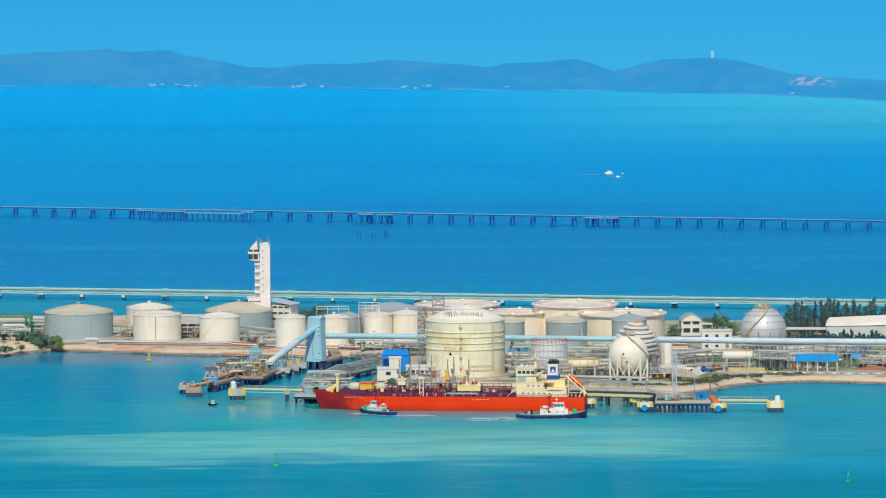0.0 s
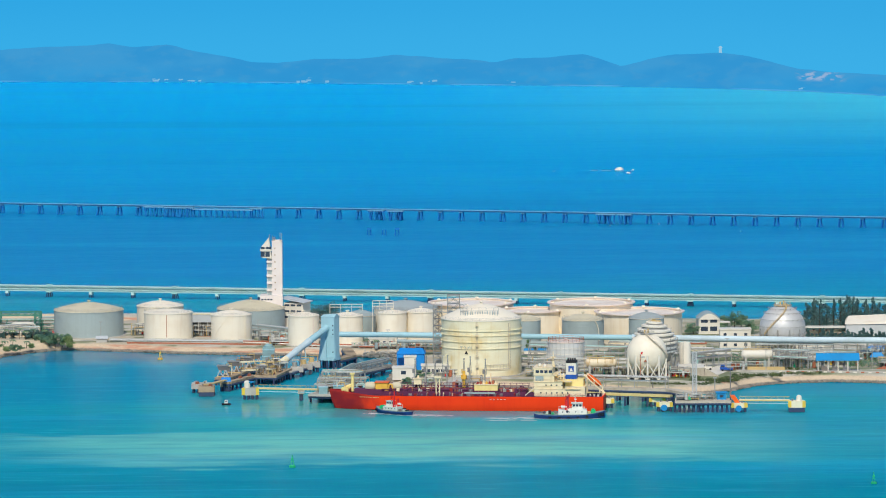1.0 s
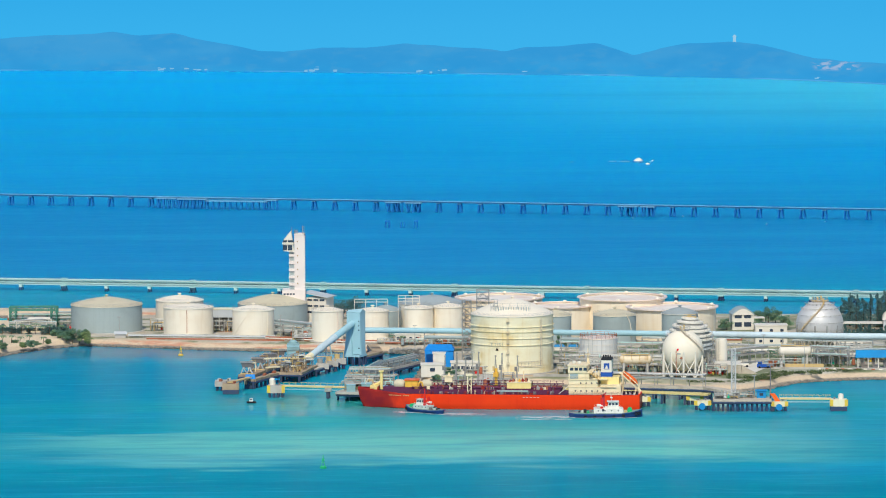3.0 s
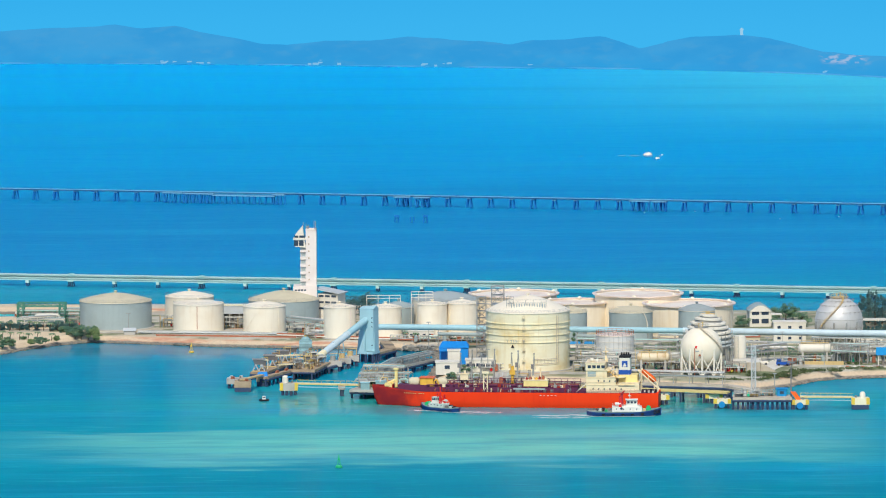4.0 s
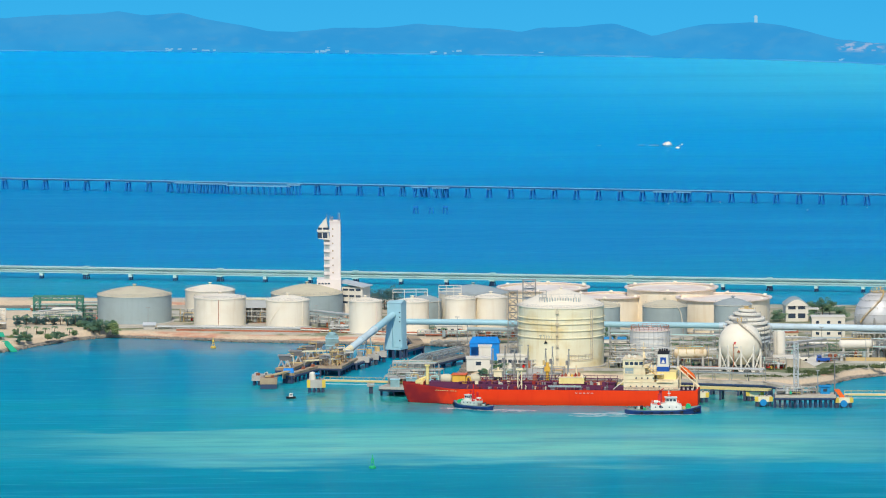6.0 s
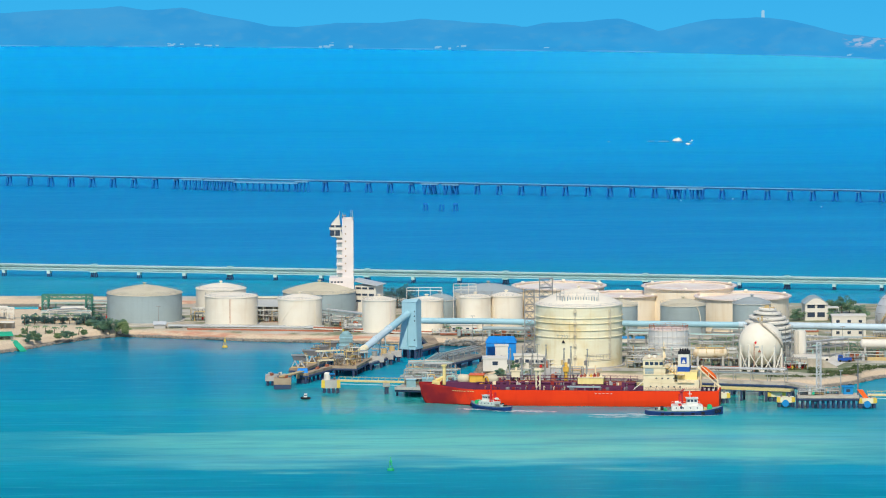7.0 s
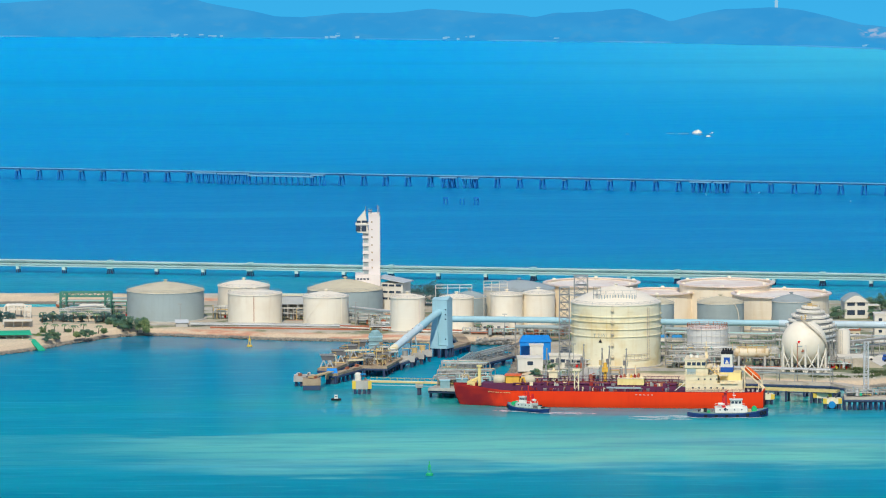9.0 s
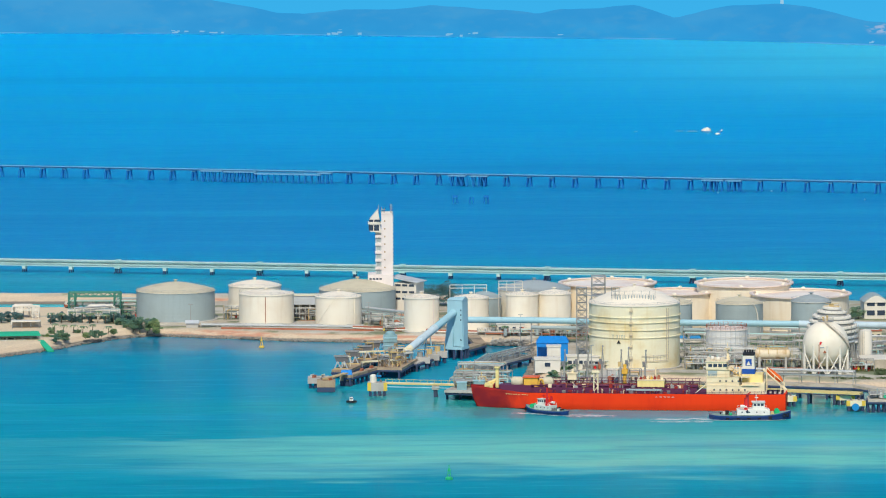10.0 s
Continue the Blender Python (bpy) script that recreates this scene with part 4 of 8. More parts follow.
def bullet(x, y, z, L, R, shell, label, rz=0, posts=2):
    t = thing("bullet_tank", x, y, GROUND, label, "tank", rz, group="horizontal vessels")
    c = z - GROUND
    prof = [(0.01, -L / 2)] + [(R * math.sin(a), -L / 2 + R * 0.6 * (1 - math.cos(a))) for a in np.linspace(0.3, math.pi / 2, 6)]
    prof = prof + [(r, -q) for r, q in reversed(prof)]
    s = Solid().turn(prof, 28)
    s.v = [(zz, yy, c + xx) for xx, yy, zz in s.v]
    part("shell", s, shell, t)
    for i in range(posts):
        u = -L * 0.36 + L * 0.72 * i / (posts - 1)
        part("saddle", Solid().box(u - 0.4, -R * 0.8, 0, u + 0.4, R * 0.8, c - R * 0.55), CONCRETE, t)
    part("walkway", Solid().box(-L * 0.42, -0.9, c + R + 0.2, L * 0.42, 0.9, c + R + 0.5).box(-L * 0.42, -0.65, c + R + 1.3, L * 0.42, -0.55, c + R + 1.4), OCHRE, t)
    for i in range(7):
        u = -L * 0.42 + L * 0.84 * i / 6
        part("stanchion", Solid().rod((u, -0.6, c + R - 0.1), (u, -0.6, c + R + 1.4), 0.07, 4), OCHRE, t)
    return t


bullet(149.3, 121, 8.4, 13.2, 1.9, PLASTER, "white horizontal pressure vessel on concrete saddles", -2)
t = bullet(84.3, 83, 9.2, 13.0, 1.75, STAINEDBUFF, "rust-stained buff horizontal vessel under an ochre walkway", -2)
for u in (-6.9, 6.9):
    part("end_ladder", Solid().rod((u, -0.5, 0), (u, -0.5, 9.4), 0.09, 5).rod((u, 0.5, 0), (u, 0.5, 9.4), 0.09, 5).line([(u, -0.5, 2), (u, 0.5, 4), (u, -0.5, 6), (u, 0.5, 8)], 0.07, 5), OCHRE, t)
for u in (-4.6, -1.5, 1.6, 4.7):
    part("shell_band", Solid().add([(u + w_, 1.81 * math.sin(q), 6.7 + 0.02 + 1.81 * math.cos(q)) for q in np.linspace(-2.2, 2.2, 13) for w_ in (-0.16, 0.16)], [(2 * i, 2 * i + 1, 2 * i + 3, 2 * i + 2) for i in range(12)]), OCHRE, t)
t = thing("vertical_vessel", 119, 104, GROUND, "white upright process vessel on a concrete plinth", "tank")
part("shell", Solid().turn([(0.01, 2.2), (2.35, 2.3), (2.35, 11.5), (1.9, 12.3), (0.01, 12.7)], 24), PLASTER, t)
part("plinth", Solid().box(-6.5, -3, -0.2, 5.5, 6, 2.3), CONCRETE, t)
part("ladder", Solid().rod((-1.2, -2.1, 2.3), (-1.2, -2.1, 12.4), 0.1, 4).rod((-0.7, -2.3, 2.3), (-0.7, -2.3, 12.4), 0.1, 4), STEEL, t)


# ---- conveyor line, transfer tower, lattice tower, control tower ----
t = thing("transfer_tower", -27, 158, 0, "pale blue steel conveyor transfer tower on the jetty", "tower", -24)
part("cladding", Solid().box(-3.0, -2.5, 4.6, 3.0, 2.5, 21.6), SKYPIPE, t)
part("roof", Solid().add([(-3.15, -2.65, 21.6), (3.15, -2.65, 21.6), (3.15, 2.65, 21.6), (-3.15, 2.65, 21.6), (-3.15, 0, 22.3), (3.15, 0, 22.9)], [(0, 1, 5, 4), (2, 3, 4, 5), (0, 4, 3), (1, 2, 5), (3, 2, 1, 0)]), SKYPIPE, t)
part("flare_panel", Solid().add([(-3.6, -4.0, 4.4), (-0.2, -4.0, 4.4), (-0.9, -2.55, 16.4), (-2.7, -2.55, 16.4), (-3.6, -2.45, 4.4), (-0.2, -2.45, 4.4), (-0.9, -2.45, 16.4), (-2.7, -2.45, 16.4)],
     [(0, 1, 2, 3), (7, 6, 5, 4), (0, 4, 5, 1), (1, 5, 6, 2), (2, 6, 7, 3), (3, 7, 4, 0)]), SKYPIPE, t, "pale blue flared chute casing")
part("rear_flare_panel", Solid().add([(3.0, -2.4, 4.4), (3.4, -2.4, 4.4), (3.05, -1.6, 15.0), (2.9, -1.6, 15.0), (3.0, 2.0, 4.4), (3.4, 2.0, 4.4), (3.05, 1.6, 15.0), (2.9, 1.6, 15.0)],
     [(0, 1, 2, 3), (7, 6, 5, 4), (0, 4, 5, 1), (1, 5, 6, 2), (2, 6, 7, 3), (3, 7, 4, 0)]), SKYPIPE, t)
part("base_slab", Solid().box(-3.7, -4.1, 3.5, 3.5, 2.8, 4.4), SKYPIPE, t)
for zz in (8.8, 13.0, 17.2):
    part("sheet_lap", Solid().box(-3.05, -2.56, zz, 3.05, 2.56, zz + 0.09), SKYPIPE, t)
for px in (-3.2, 0, 3.0):
    for py in (-3.4, 0, 2.3):
        part("pile_leg", Solid().rod((px, py, 3.55), (px, py, -2), 0.5, 8), PILE, t)
for z in (14.4, 16.2, 18.0, 7.0):
    part("porthole", Solid().rod((2.4, -2.4, z), (2.4, -2.6, z), 0.28, 10), GLASS, t)

t = thing("conveyor_gallery", 0, 0, 0, "pale blue enclosed conveyor tube rising from the jetty to the tower", "conveyor")
a, c = Vector((-47.3, 121, 5.4)), Vector((-28.4, 156, 17.0))
part("tube", Solid().rod(a.lerp(c, 0.6), c, 1.35, 20), SKYPIPE, t)
part("lower_tube", Solid().rod(a, a.lerp(c, 0.6), 1.35, 20), PALEPIPE, t, "faded whitish lower tube")
for u in (0.0, 0.34, 0.36, 0.6, 0.62):
    p = a.lerp(c, u)
    d = (c - a).normalized()
    part("collar", Solid().rod(p - d * 0.35, p + d * 0.35, 1.5, 20), CREAM if u < 0.3 else PALEPIPE, t)
part("mouth_hood", Solid().rod(a - d * 2.2, a + d * 6, 1.42, 20), CREAM, t, "cream weathered lower section")
for u in (0.02, 0.5):
    p = a.lerp(c, u)
    for dx in (-1, 1):
        part("support", Solid().rod((p.x + dx * 1.6, p.y, 3.0), (p.x + dx * 0.6, p.y, p.z - 1.0), 0.22, 6), SKYPIPE, t)

t = thing("pipe_conveyor", 0, 0, 0, "pale blue enclosed overland conveyor on steel columns", "conveyor")
LINE = [(-24, 183, 11.6), (0.6, 181, 11.5), (56.6, 170, 11.5), (99, 163, 11.5), (121, 158.5, 11.5), (171, 148.5, 11.5), (230, 141, 11.5), (320, 130, 11.5)]
for p, q in zip(LINE, LINE[1:]):
    east = p[0] > 98
    tube = part("tube", Solid().rod(p, q, 1.3 if east else 1.15, 18), PALEPIPE if east else SKYPIPE, t)
    pv, qv = Vector(p), Vector(q)
    n = max(2, int((qv - pv).length / 12))
    for i in range(n):
        m = pv.lerp(qv, i / n)
        part("joint", Solid().rod(m - Vector((0.15, 0, 0)), m + Vector((0.15, 0, 0)), 1.4 if east else 1.25, 18), PALEPIPE if east else SKYPIPE, tube)
        if i % 2 == 0:
            part("column", Solid().rod((m.x, m.y - 0.6, GROUND - 0.2), (m.x, m.y - 0.2, m.z - 0.9), 0.22, 6).rod((m.x, m.y + 0.9, GROUND - 0.2), (m.x, m.y + 0.2, m.z - 0.9), 0.22, 6), STEEL, tube)
    if p[0] in (0.6, 56.6):
        part("service_pipe", Solid().rod((p[0], p[1] - 0.5, p[2] - 2.6), (p[0] + 18, p[1] - 4, p[2] - 2.6), 0.7, 10), GREY, tube)


def lattice_tower(x, y, base, top, w, label, mat=None, levels=9):
    mat = mat or STEEL
    t = thing("lattice_tower", x, y, base, label, "tower", group="lattice towers")
    h = top - base
    for sx, sy in ((-1, -1), (1, -1), (1, 1), (-1, 1)):
        part("leg", Solid().rod((sx * w, sy * w, 0), (sx * w * 0.92, sy * w * 0.92, h), 0.2, 6), mat, t)
    for k in range(levels):
        z0, z1 = h * k / levels, h * (k + 1) / levels
        cs = [(-w, -w), (w, -w), (w, w), (-w, w)]
        for (ax, ay), (bx, by) in zip(cs, cs[1:] + cs[:1]):
            part("brace", Solid().rod((ax, ay, z0), (bx, by, z1), 0.1, 4), mat, t)
            part("brace", Solid().rod((bx, by, z0), (ax, ay, z1), 0.1, 4), mat, t)
            part("girt", Solid().rod((ax, ay, z1), (bx, by, z1), 0.12, 4), mat, t)
        part("landing", Solid().box(-w * 0.8, -w * 0.8, z1 - 0.12, w * 0.8, w * 0.8, z1), mat, t)
    return t


lattice_tower(17.9, 134, GROUND, 28.3, 1.9, "tall galvanised steel lattice stair tower beside the gas tank")
lattice_tower(24.5, 150, GROUND, 31.0, 2.6, "galvanised pipe tower behind the gas tank", levels=8)
t = thing("pipe_bridge_link", 17.9, 134, 25.6, "slim steel walkway from the stair tower to the gas tank roof", "walkway", -50)
part("deck", Solid().box(0, -0.7, 0, 22, 0.7, 0.2), STEEL, t)
part("rail", Solid().rod((0, -0.7, 1.1), (22, -0.7, 1.1), 0.06, 4).rod((0, 0.7, 1.1), (22, 0.7, 1.1), 0.06, 4), STEEL, t)


TOWERWHITE = paint("tower_render", (0.80, 0.72, 0.66), (0.66, 0.56, 0.50), amount=0.3, streak=0.4, bump=0.01)


def control_tower():
    t = thing("control_tower", -54, 291, GROUND, "tall white harbour control tower with a cantilevered glazed cabin", "tower")
    part("shaft", Solid().box(-1.1, -3, 0, 3.3, 3, 39.0), TOWERWHITE, t)
    # grey here paints the shade on the set-back side
    part("side_shaft", Solid().box(-3.4, -1.6, 0, -1.1, 2.6, 33), HALLGREY, t, "balcony side of the shaft, greyed to stand for its shade")
    for k in range(9):
        part("balcony", Solid().box(-3.5, -2.3, 5.0 + k * 3.1, -1.12, -1.4, 6.0 + k * 3.1), TOWERWHITE, t)
    for k in range(11):
        part("shaft_window", Solid().box(0.0, -3.1, 6 + k * 3.0, 0.45, -2.96, 6.6 + k * 3.0), BROWNSTEEL, t)
    for k in range(8):
        part("side_window", Solid().box(-2.9, -1.7, 6.5 + k * 3.1, -1.5, -1.56, 7.5 + k * 3.1), GREY, t)
    cab = part("cabin", Solid().add([(-5.6, -3.2, 32.2), (-1.1, -3.2, 31.8), (-1.1, 3.2, 31.8), (-5.6, 3.2, 32.2), (-5.6, -3.2, 37.0), (-2.4, -3.2, 40.8), (-2.4, 3.2, 40.8), (-5.6, 3.2, 37.0)],
          [(0, 1, 5, 4), (1, 2, 6, 5), (2, 3, 7, 6), (3, 0, 4, 7), (4, 5, 6, 7), (3, 2, 1, 0)]), PLASTER, t, "white cabin under a steep sloping roof")
    part("window_band", Solid().box(-6.0, -3.3, 32.6, -4.2, 3.3, 34.8), GLASS, cab)
    part("window_band", Solid().box(-3.9, -3.3, 32.6, -2.0, 3.3, 34.8), GLASS, cab)
    part("window_band", Solid().box(-5.8, -3.3, 36.0, -4.2, 3.3, 36.9), GLASS, cab)
    part("window_band", Solid().box(-3.8, -3.3, 36.0, -1.5, 3.3, 36.9), GLASS, cab)
    part("canopy_edge", Solid().box(-6.3, -3.5, 35.1, -1.1, 3.5, 35.7), PLASTER, cab)
    part("bracket", Solid().add([(-4.2, -1, 32.1), (-1.1, -1, 31.8), (-1.1, -1, 29.6), (-4.2, 1, 32.1), (-1.1, 1, 31.8), (-1.1, 1, 29.6)], [(0, 1, 2), (5, 4, 3), (0, 3, 4, 1), (1, 4, 5, 2), (2, 5, 3, 0)]), TOWERWHITE, cab)
    part("parapet", Solid().box(-1.2, -3.15, 39.0, 3.4, -2.9, 39.6).box(-1.2, 2.9, 39.0, 3.4, 3.15, 39.6).box(3.1, -3.15, 39.0, 3.4, 3.15, 39.6), TOWERWHITE, t)
    for x, z in ((-2.2, 42.4), (-0.9, 41.6), (0.1, 41.2), (2.4, 42.8), (3.0, 42.6)):
        part("aerial", Solid().rod((x, 0.5, 38.9), (x, 0.5, z), 0.12, 5), STEEL, t)
    part("radar_arm", Solid().box(-1.2, -0.3, 40.4, 0.4, 0.3, 40.7).rod((-0.4, 0, 39), (-0.4, 0, 40.4), 0.15, 6), STEEL, t)
    part("side_ladder", Solid().rod((3.5, -2.6, 4), (3.5, -2.6, 39), 0.1, 4), STEEL, t)
    for k in range(24):
        part("fin", Solid().box(3.3, -3.05, 4 + k * 1.45, 3.55, -2.6, 4.6 + k * 1.45), HALLGREY, t)
    part("podium", Solid().box(-6.4, -4, 0, 3.5, 6, 15.6), TOWERWHITE, t)
    for k in range(4):
        part("podium_window", Solid().box(-5.8 + k * 1.3, -4.1, 13.6, -4.9 + k * 1.3, -3.95, 14.2), GLASS, t)
    return t


control_tower()
t = thing("administration_block", -44.6, 294, GROUND, "white two-storey administration block with a blue-grey roof", "building", -20)
part("wall", Solid().box(-4.5, -4, 0, 4.5, 5, 12.0), PLASTER, t)
part("roof", Solid().add([(-6.5, -5, 14.0), (5.4, -5, 12.0), (5.4, 6, 12.0), (-6.5, 6, 14.0), (-6.5, -5, 14.3), (5.4, -5, 12.3), (5.4, 6, 12.3), (-6.5, 6, 14.3)],
     [(4, 5, 6, 7), (3, 2, 1, 0), (0, 1, 5, 4), (1, 2, 6, 5), (2, 3, 7, 6), (3, 0, 4, 7)]), HALLGREY, t, "pale blue-grey sheet roof")
for z in (5.4, 8.0, 10.6):
    for k in range(3):
        part("window", Solid().box(-4.0 + k * 2.8, -4.12, z, -1.9 + k * 2.8, -3.96, z + 0.8), GLASS, t)


# ---- buildings ----
def block(name, x, y, w, d, h, label, wall=None, roof=None, rz=0.0, rows=1, cols=4, win=(1.2, 1.1), z0=GROUND):
    t = thing(name, x, y, z0, label, "building", rz)
    part("wall", Solid().box(-w / 2, -d / 2, -0.3, w / 2, d / 2, h), wall or PLASTER, t)
    part("roof", Solid().box(-w / 2 - 0.25, -d / 2 - 0.25, h, w / 2 + 0.25, d / 2 + 0.25, h + 0.35), roof or PLASTER, t)
    for r in range(rows):
        for k in range(cols):
            u = -w / 2 + w * (k + 0.5) / cols
            z = h * (r + 0.45) / rows
            wi = part("window", Solid().box(u - win[0] / 2, -d / 2 - 0.06, z, u + win[0] / 2, -d / 2 + 0.02, z + win[1]), GLASS, t)
            part("sill", Solid().box(u - win[0] / 2 - 0.1, -d / 2 - 0.16, z - 0.12, u + win[0] / 2 + 0.1, -d / 2, z), PLASTER, wi)
    return t


t = thing("blue_shed", 7.0, 124, GROUND, "bright blue sheet-metal pump shed with an open front", "shed", -2)
part("roof", Solid().add([(-5.9, -6, 6.6), (5.9, -6, 6.6), (5.9, 5, 6.6), (-5.9, 5, 6.6), (-4.6, -0.5, 8.7), (4.8, -0.5, 8.7)], [(0, 1, 5, 4), (2, 3, 4, 5), (0, 4, 3), (1, 2, 5), (3, 2, 1, 0)]), BLUEROOF, t)
part("wall", Solid().box(2.4, -5.6, 0, 5.6, 4.6, 6.58), BLUEROOF, t)
part("rear_wall", Solid().box(-5.6, 4.2, 0, 2.4, 4.6, 6.58), BLUEROOF, t)
part("fascia", Solid().box(-5.7, -5.8, 5.2, 2.4, -5.5, 6.58), BLUEROOF, t)
for k in range(2):
    part("post", Solid().box(-5.6 + k * 4, -5.6, 0, -5.2 + k * 4, -5.2, 5.2), BLUEROOF, t)
block("jetty_control_room", 4.2, 87, 9.0, 8, 4.4, "white flat-roofed jetty control room", rows=1, cols=1, win=(2.0, 1.4))
block("stair_block", 6.8, 99, 4.8, 5, 7.6, "plain white stair block rising behind the control room", rows=1, cols=1, win=(0.8, 0.8))
block("workshop", 17.2, 95, 11.5, 7, 4.4, "long low white workshop with a row of windows", rows=1, cols=6, win=(1.4, 1.2))
block("pump_house", -6.5, 215, 10.5, 7, 3.8, "low white flat-roofed pump house", cols=4)
block("switch_house", 143.2, 194, 13.1, 8, 8.8, "plain white two-storey switch house", rows=2, cols=3, win=(1.3, 1.1))
block("gate_house", 127, 182, 7, 6, 4.0, "low buff gatehouse with a red tiled roof", BUFF, RUST, cols=3)
block("store", 174, 182, 12, 7, 3.4, "low white store beside hedges", cols=4)
t = thing("arched_house", 134.6, 268, GROUND, "white two-storey house with an arched grey roof", "building", 3)
part("wall", Solid().box(-4.6, -6, 0, 4.6, 6, 6.6), PLASTER, t)
arch = [(-4.9 + 9.8 * i / 12, 6.6 + 2.6 * math.sin(math.pi * i / 12)) for i in range(13)]
part("roof", Solid().loft([[(x, y, z) for x, z in arch] for y in (-6.4, 6.4)]), GREY, t)
part("gable", Solid().loft([[(x * 0.93, y, z - 0.25) for x, z in arch] for y in (-6.55, -6.42)]), PLASTER, t)
for r in range(2):
    for k in range(2):
        part("window", Solid().box(-3.6 + k * 4, -6.1, 1.4 + 3.6 * r, -0.6 + k * 4, -5.95, 3.3 + 3.2 * r), GLASS, t)
part("side_canopy", Solid().box(4.6, -2, 4.4, 9.6, 4, 4.7).rod((9.4, -1.8, 0), (9.4, -1.8, 4.4), 0.15, 6).rod((9.4, 3.8, 0), (9.4, 3.8, 4.4), 0.15, 6), PLASTER, t)
t = thing("long_hall", 232, 258, GROUND, "long warehouse hall with grey walls and a white pitched roof", "building", -4)
part("wall", Solid().box(-38, -10, 0, 60, 14, 5.0), HALLGREY, t)
part("roof", Solid().add([(-38.5, -10.5, 5), (60, -10.5, 6.4), (60, 14.5, 6.4), (-38.5, 14.5, 5), (-37, 2, 7.6), (60, 2, 12.0)], [(0, 1, 5, 4), (2, 3, 4, 5), (0, 4, 3), (1, 2, 5), (3, 2, 1, 0)]), WHITE, t)
part("lean_to", Solid().box(-58, -8, 3.2, -38, 0, 3.5).rod((-57.6, -7.6, 0), (-57.6, -7.6, 3.2), 0.15, 6).rod((-48, -7.6, 0), (-48, -7.6, 3.2), 0.15, 6), PLASTER, t)
t = thing("loading_canopy", 181.4, 106, GROUND, "sky blue sheet canopy over dark pump bays", "shed", -2)
part("roof", Solid().add([(-9, -2.6, 4.4), (9, -2.6, 4.4), (9, 3.6, 4.4), (-9, 3.6, 4.4), (-8.8, 0.6, 7.2), (8.8, 0.6, 7.2)], [(0, 1, 5, 4), (2, 3, 4, 5), (0, 4, 3), (1, 2, 5), (3, 2, 1, 0)]), CYANROOF, t)
for k in range(5):
    for v in (-2.2, 2.8):
        part("post", Solid().box(-8.2 + k * 4.05, v, 0, -7.8 + k * 4.05, v + 0.4, 4.4), PLASTER, t)
for k in range(3):
    part("pump", Solid().box(-6.6 + k * 4.4, -1.5, 0, -3.6 + k * 4.4, 1.5, 1.0).rod((-6.2 + k * 4.4, 0, 1.0), (-6.2 + k * 4.4, 0, 3.2), 0.5, 8).rod((-6.2 + k * 4.4, 0, 1.4), (-4 + k * 4.4, 0, 1.4), 0.4, 8), DARKSTEEL, t)
part("slab", Solid().box(-10, -3.4, -0.2, 10, 4, 0.15), CONCRETE, t)
for x, y, w in ((56.0, 183, 4.6), (61.6, 182.6, 4.2)):
    t = thing("pump_cover", x, y, GROUND, "low sky blue sheet pump cover in the tank yard", "shed", group="low blue covers")
    part("roof", Solid().box(-w / 2, -1.6, 1.4, w / 2, 1.6, 2.2, 0.8), CYANROOF, t)
    part("wall", Solid().box(-w / 2 + 0.2, -1.4, 0, w / 2 - 0.2, 1.4, 1.4), PLASTER, t)
t = thing("small_blue_shed", 199, 128, GROUND, "small sky blue roofed shed on posts", "shed")
part("roof", Solid().box(-3, -2.5, 3.4, 3, 2.5, 5.2, 0.6), CYANROOF, t)
for k in range(4):
    part("post", Solid().rod((-2.6 if k % 2 else 2.6, -2.2 if k < 2 else 2.2, 0), (-2.6 if k % 2 else 2.6, -2.2 if k < 2 else 2.2, 3.5), 0.15, 6), STEEL, t)
t = thing("boat_shed", -190.4, 203, 2.4, "low shore shed with a bright green roof", "shed", 8)
part("roof", Solid().add([(-9, -4.4, 2.2), (7.4, -4.4, 2.2), (7.4, 4.4, 2.2), (-9, 4.4, 2.2), (-8.6, 0.6, 3.5), (7.0, 0.6, 3.5)], [(0, 1, 5, 4), (2, 3, 4, 5), (0, 4, 3), (1, 2, 5), (3, 2, 1, 0)]), GREENROOF, t)
part("rear_wall", Solid().box(-8.4, 3.0, -1.0, 6.6, 3.3, 2.2), CONCRETE, t)
part("low_wall", Solid().box(-8.4, -3.6, -1.6, 2.0, -3.3, 0.7), HALLGREY, t)
for k in range(6):
    part("post", Solid().box(-8.4 + k * 3.0, -3.6, -1.0, -8.1 + k * 3.0, -3.3, 2.2), STEEL, t)
part("stored_gear", Solid().box(-6, -1, -0.6, -2, 2, 0.9).box(-0.5, -0.5, -0.6, 4.4, 2, 0.6), DARKSTEEL, t)
whole("slipway_ramp", Solid().add([(-183.4, 197, 3.2), (-181.2, 197.6, 3.2), (-176.8, 186, 0.5), (-179.2, 184.6, 0.5), (-183.4, 197, 2.7), (-181.2, 197.6, 2.7), (-176.8, 186, 0.0), (-179.2, 184.6, 0.0)],
      [(0, 3, 2, 1), (4, 5, 6, 7), (0, 1, 5, 4), (1, 2, 6, 5), (2, 3, 7, 6), (3, 0, 4, 7)]), GREENROOF, "bright green ramp down to the water", "ramp")
t = thing("shade_hut", -109.5, 258, GROUND, "small pale hut with a sloping roof by the tank", "hut")
t.matrix_basis = pose(-127.2, 243.5, GROUND)
part("wall", Solid().box(-2.3, -1.8, -0.2, 2.3, 1.8, 1.6), CONCRETE, t)
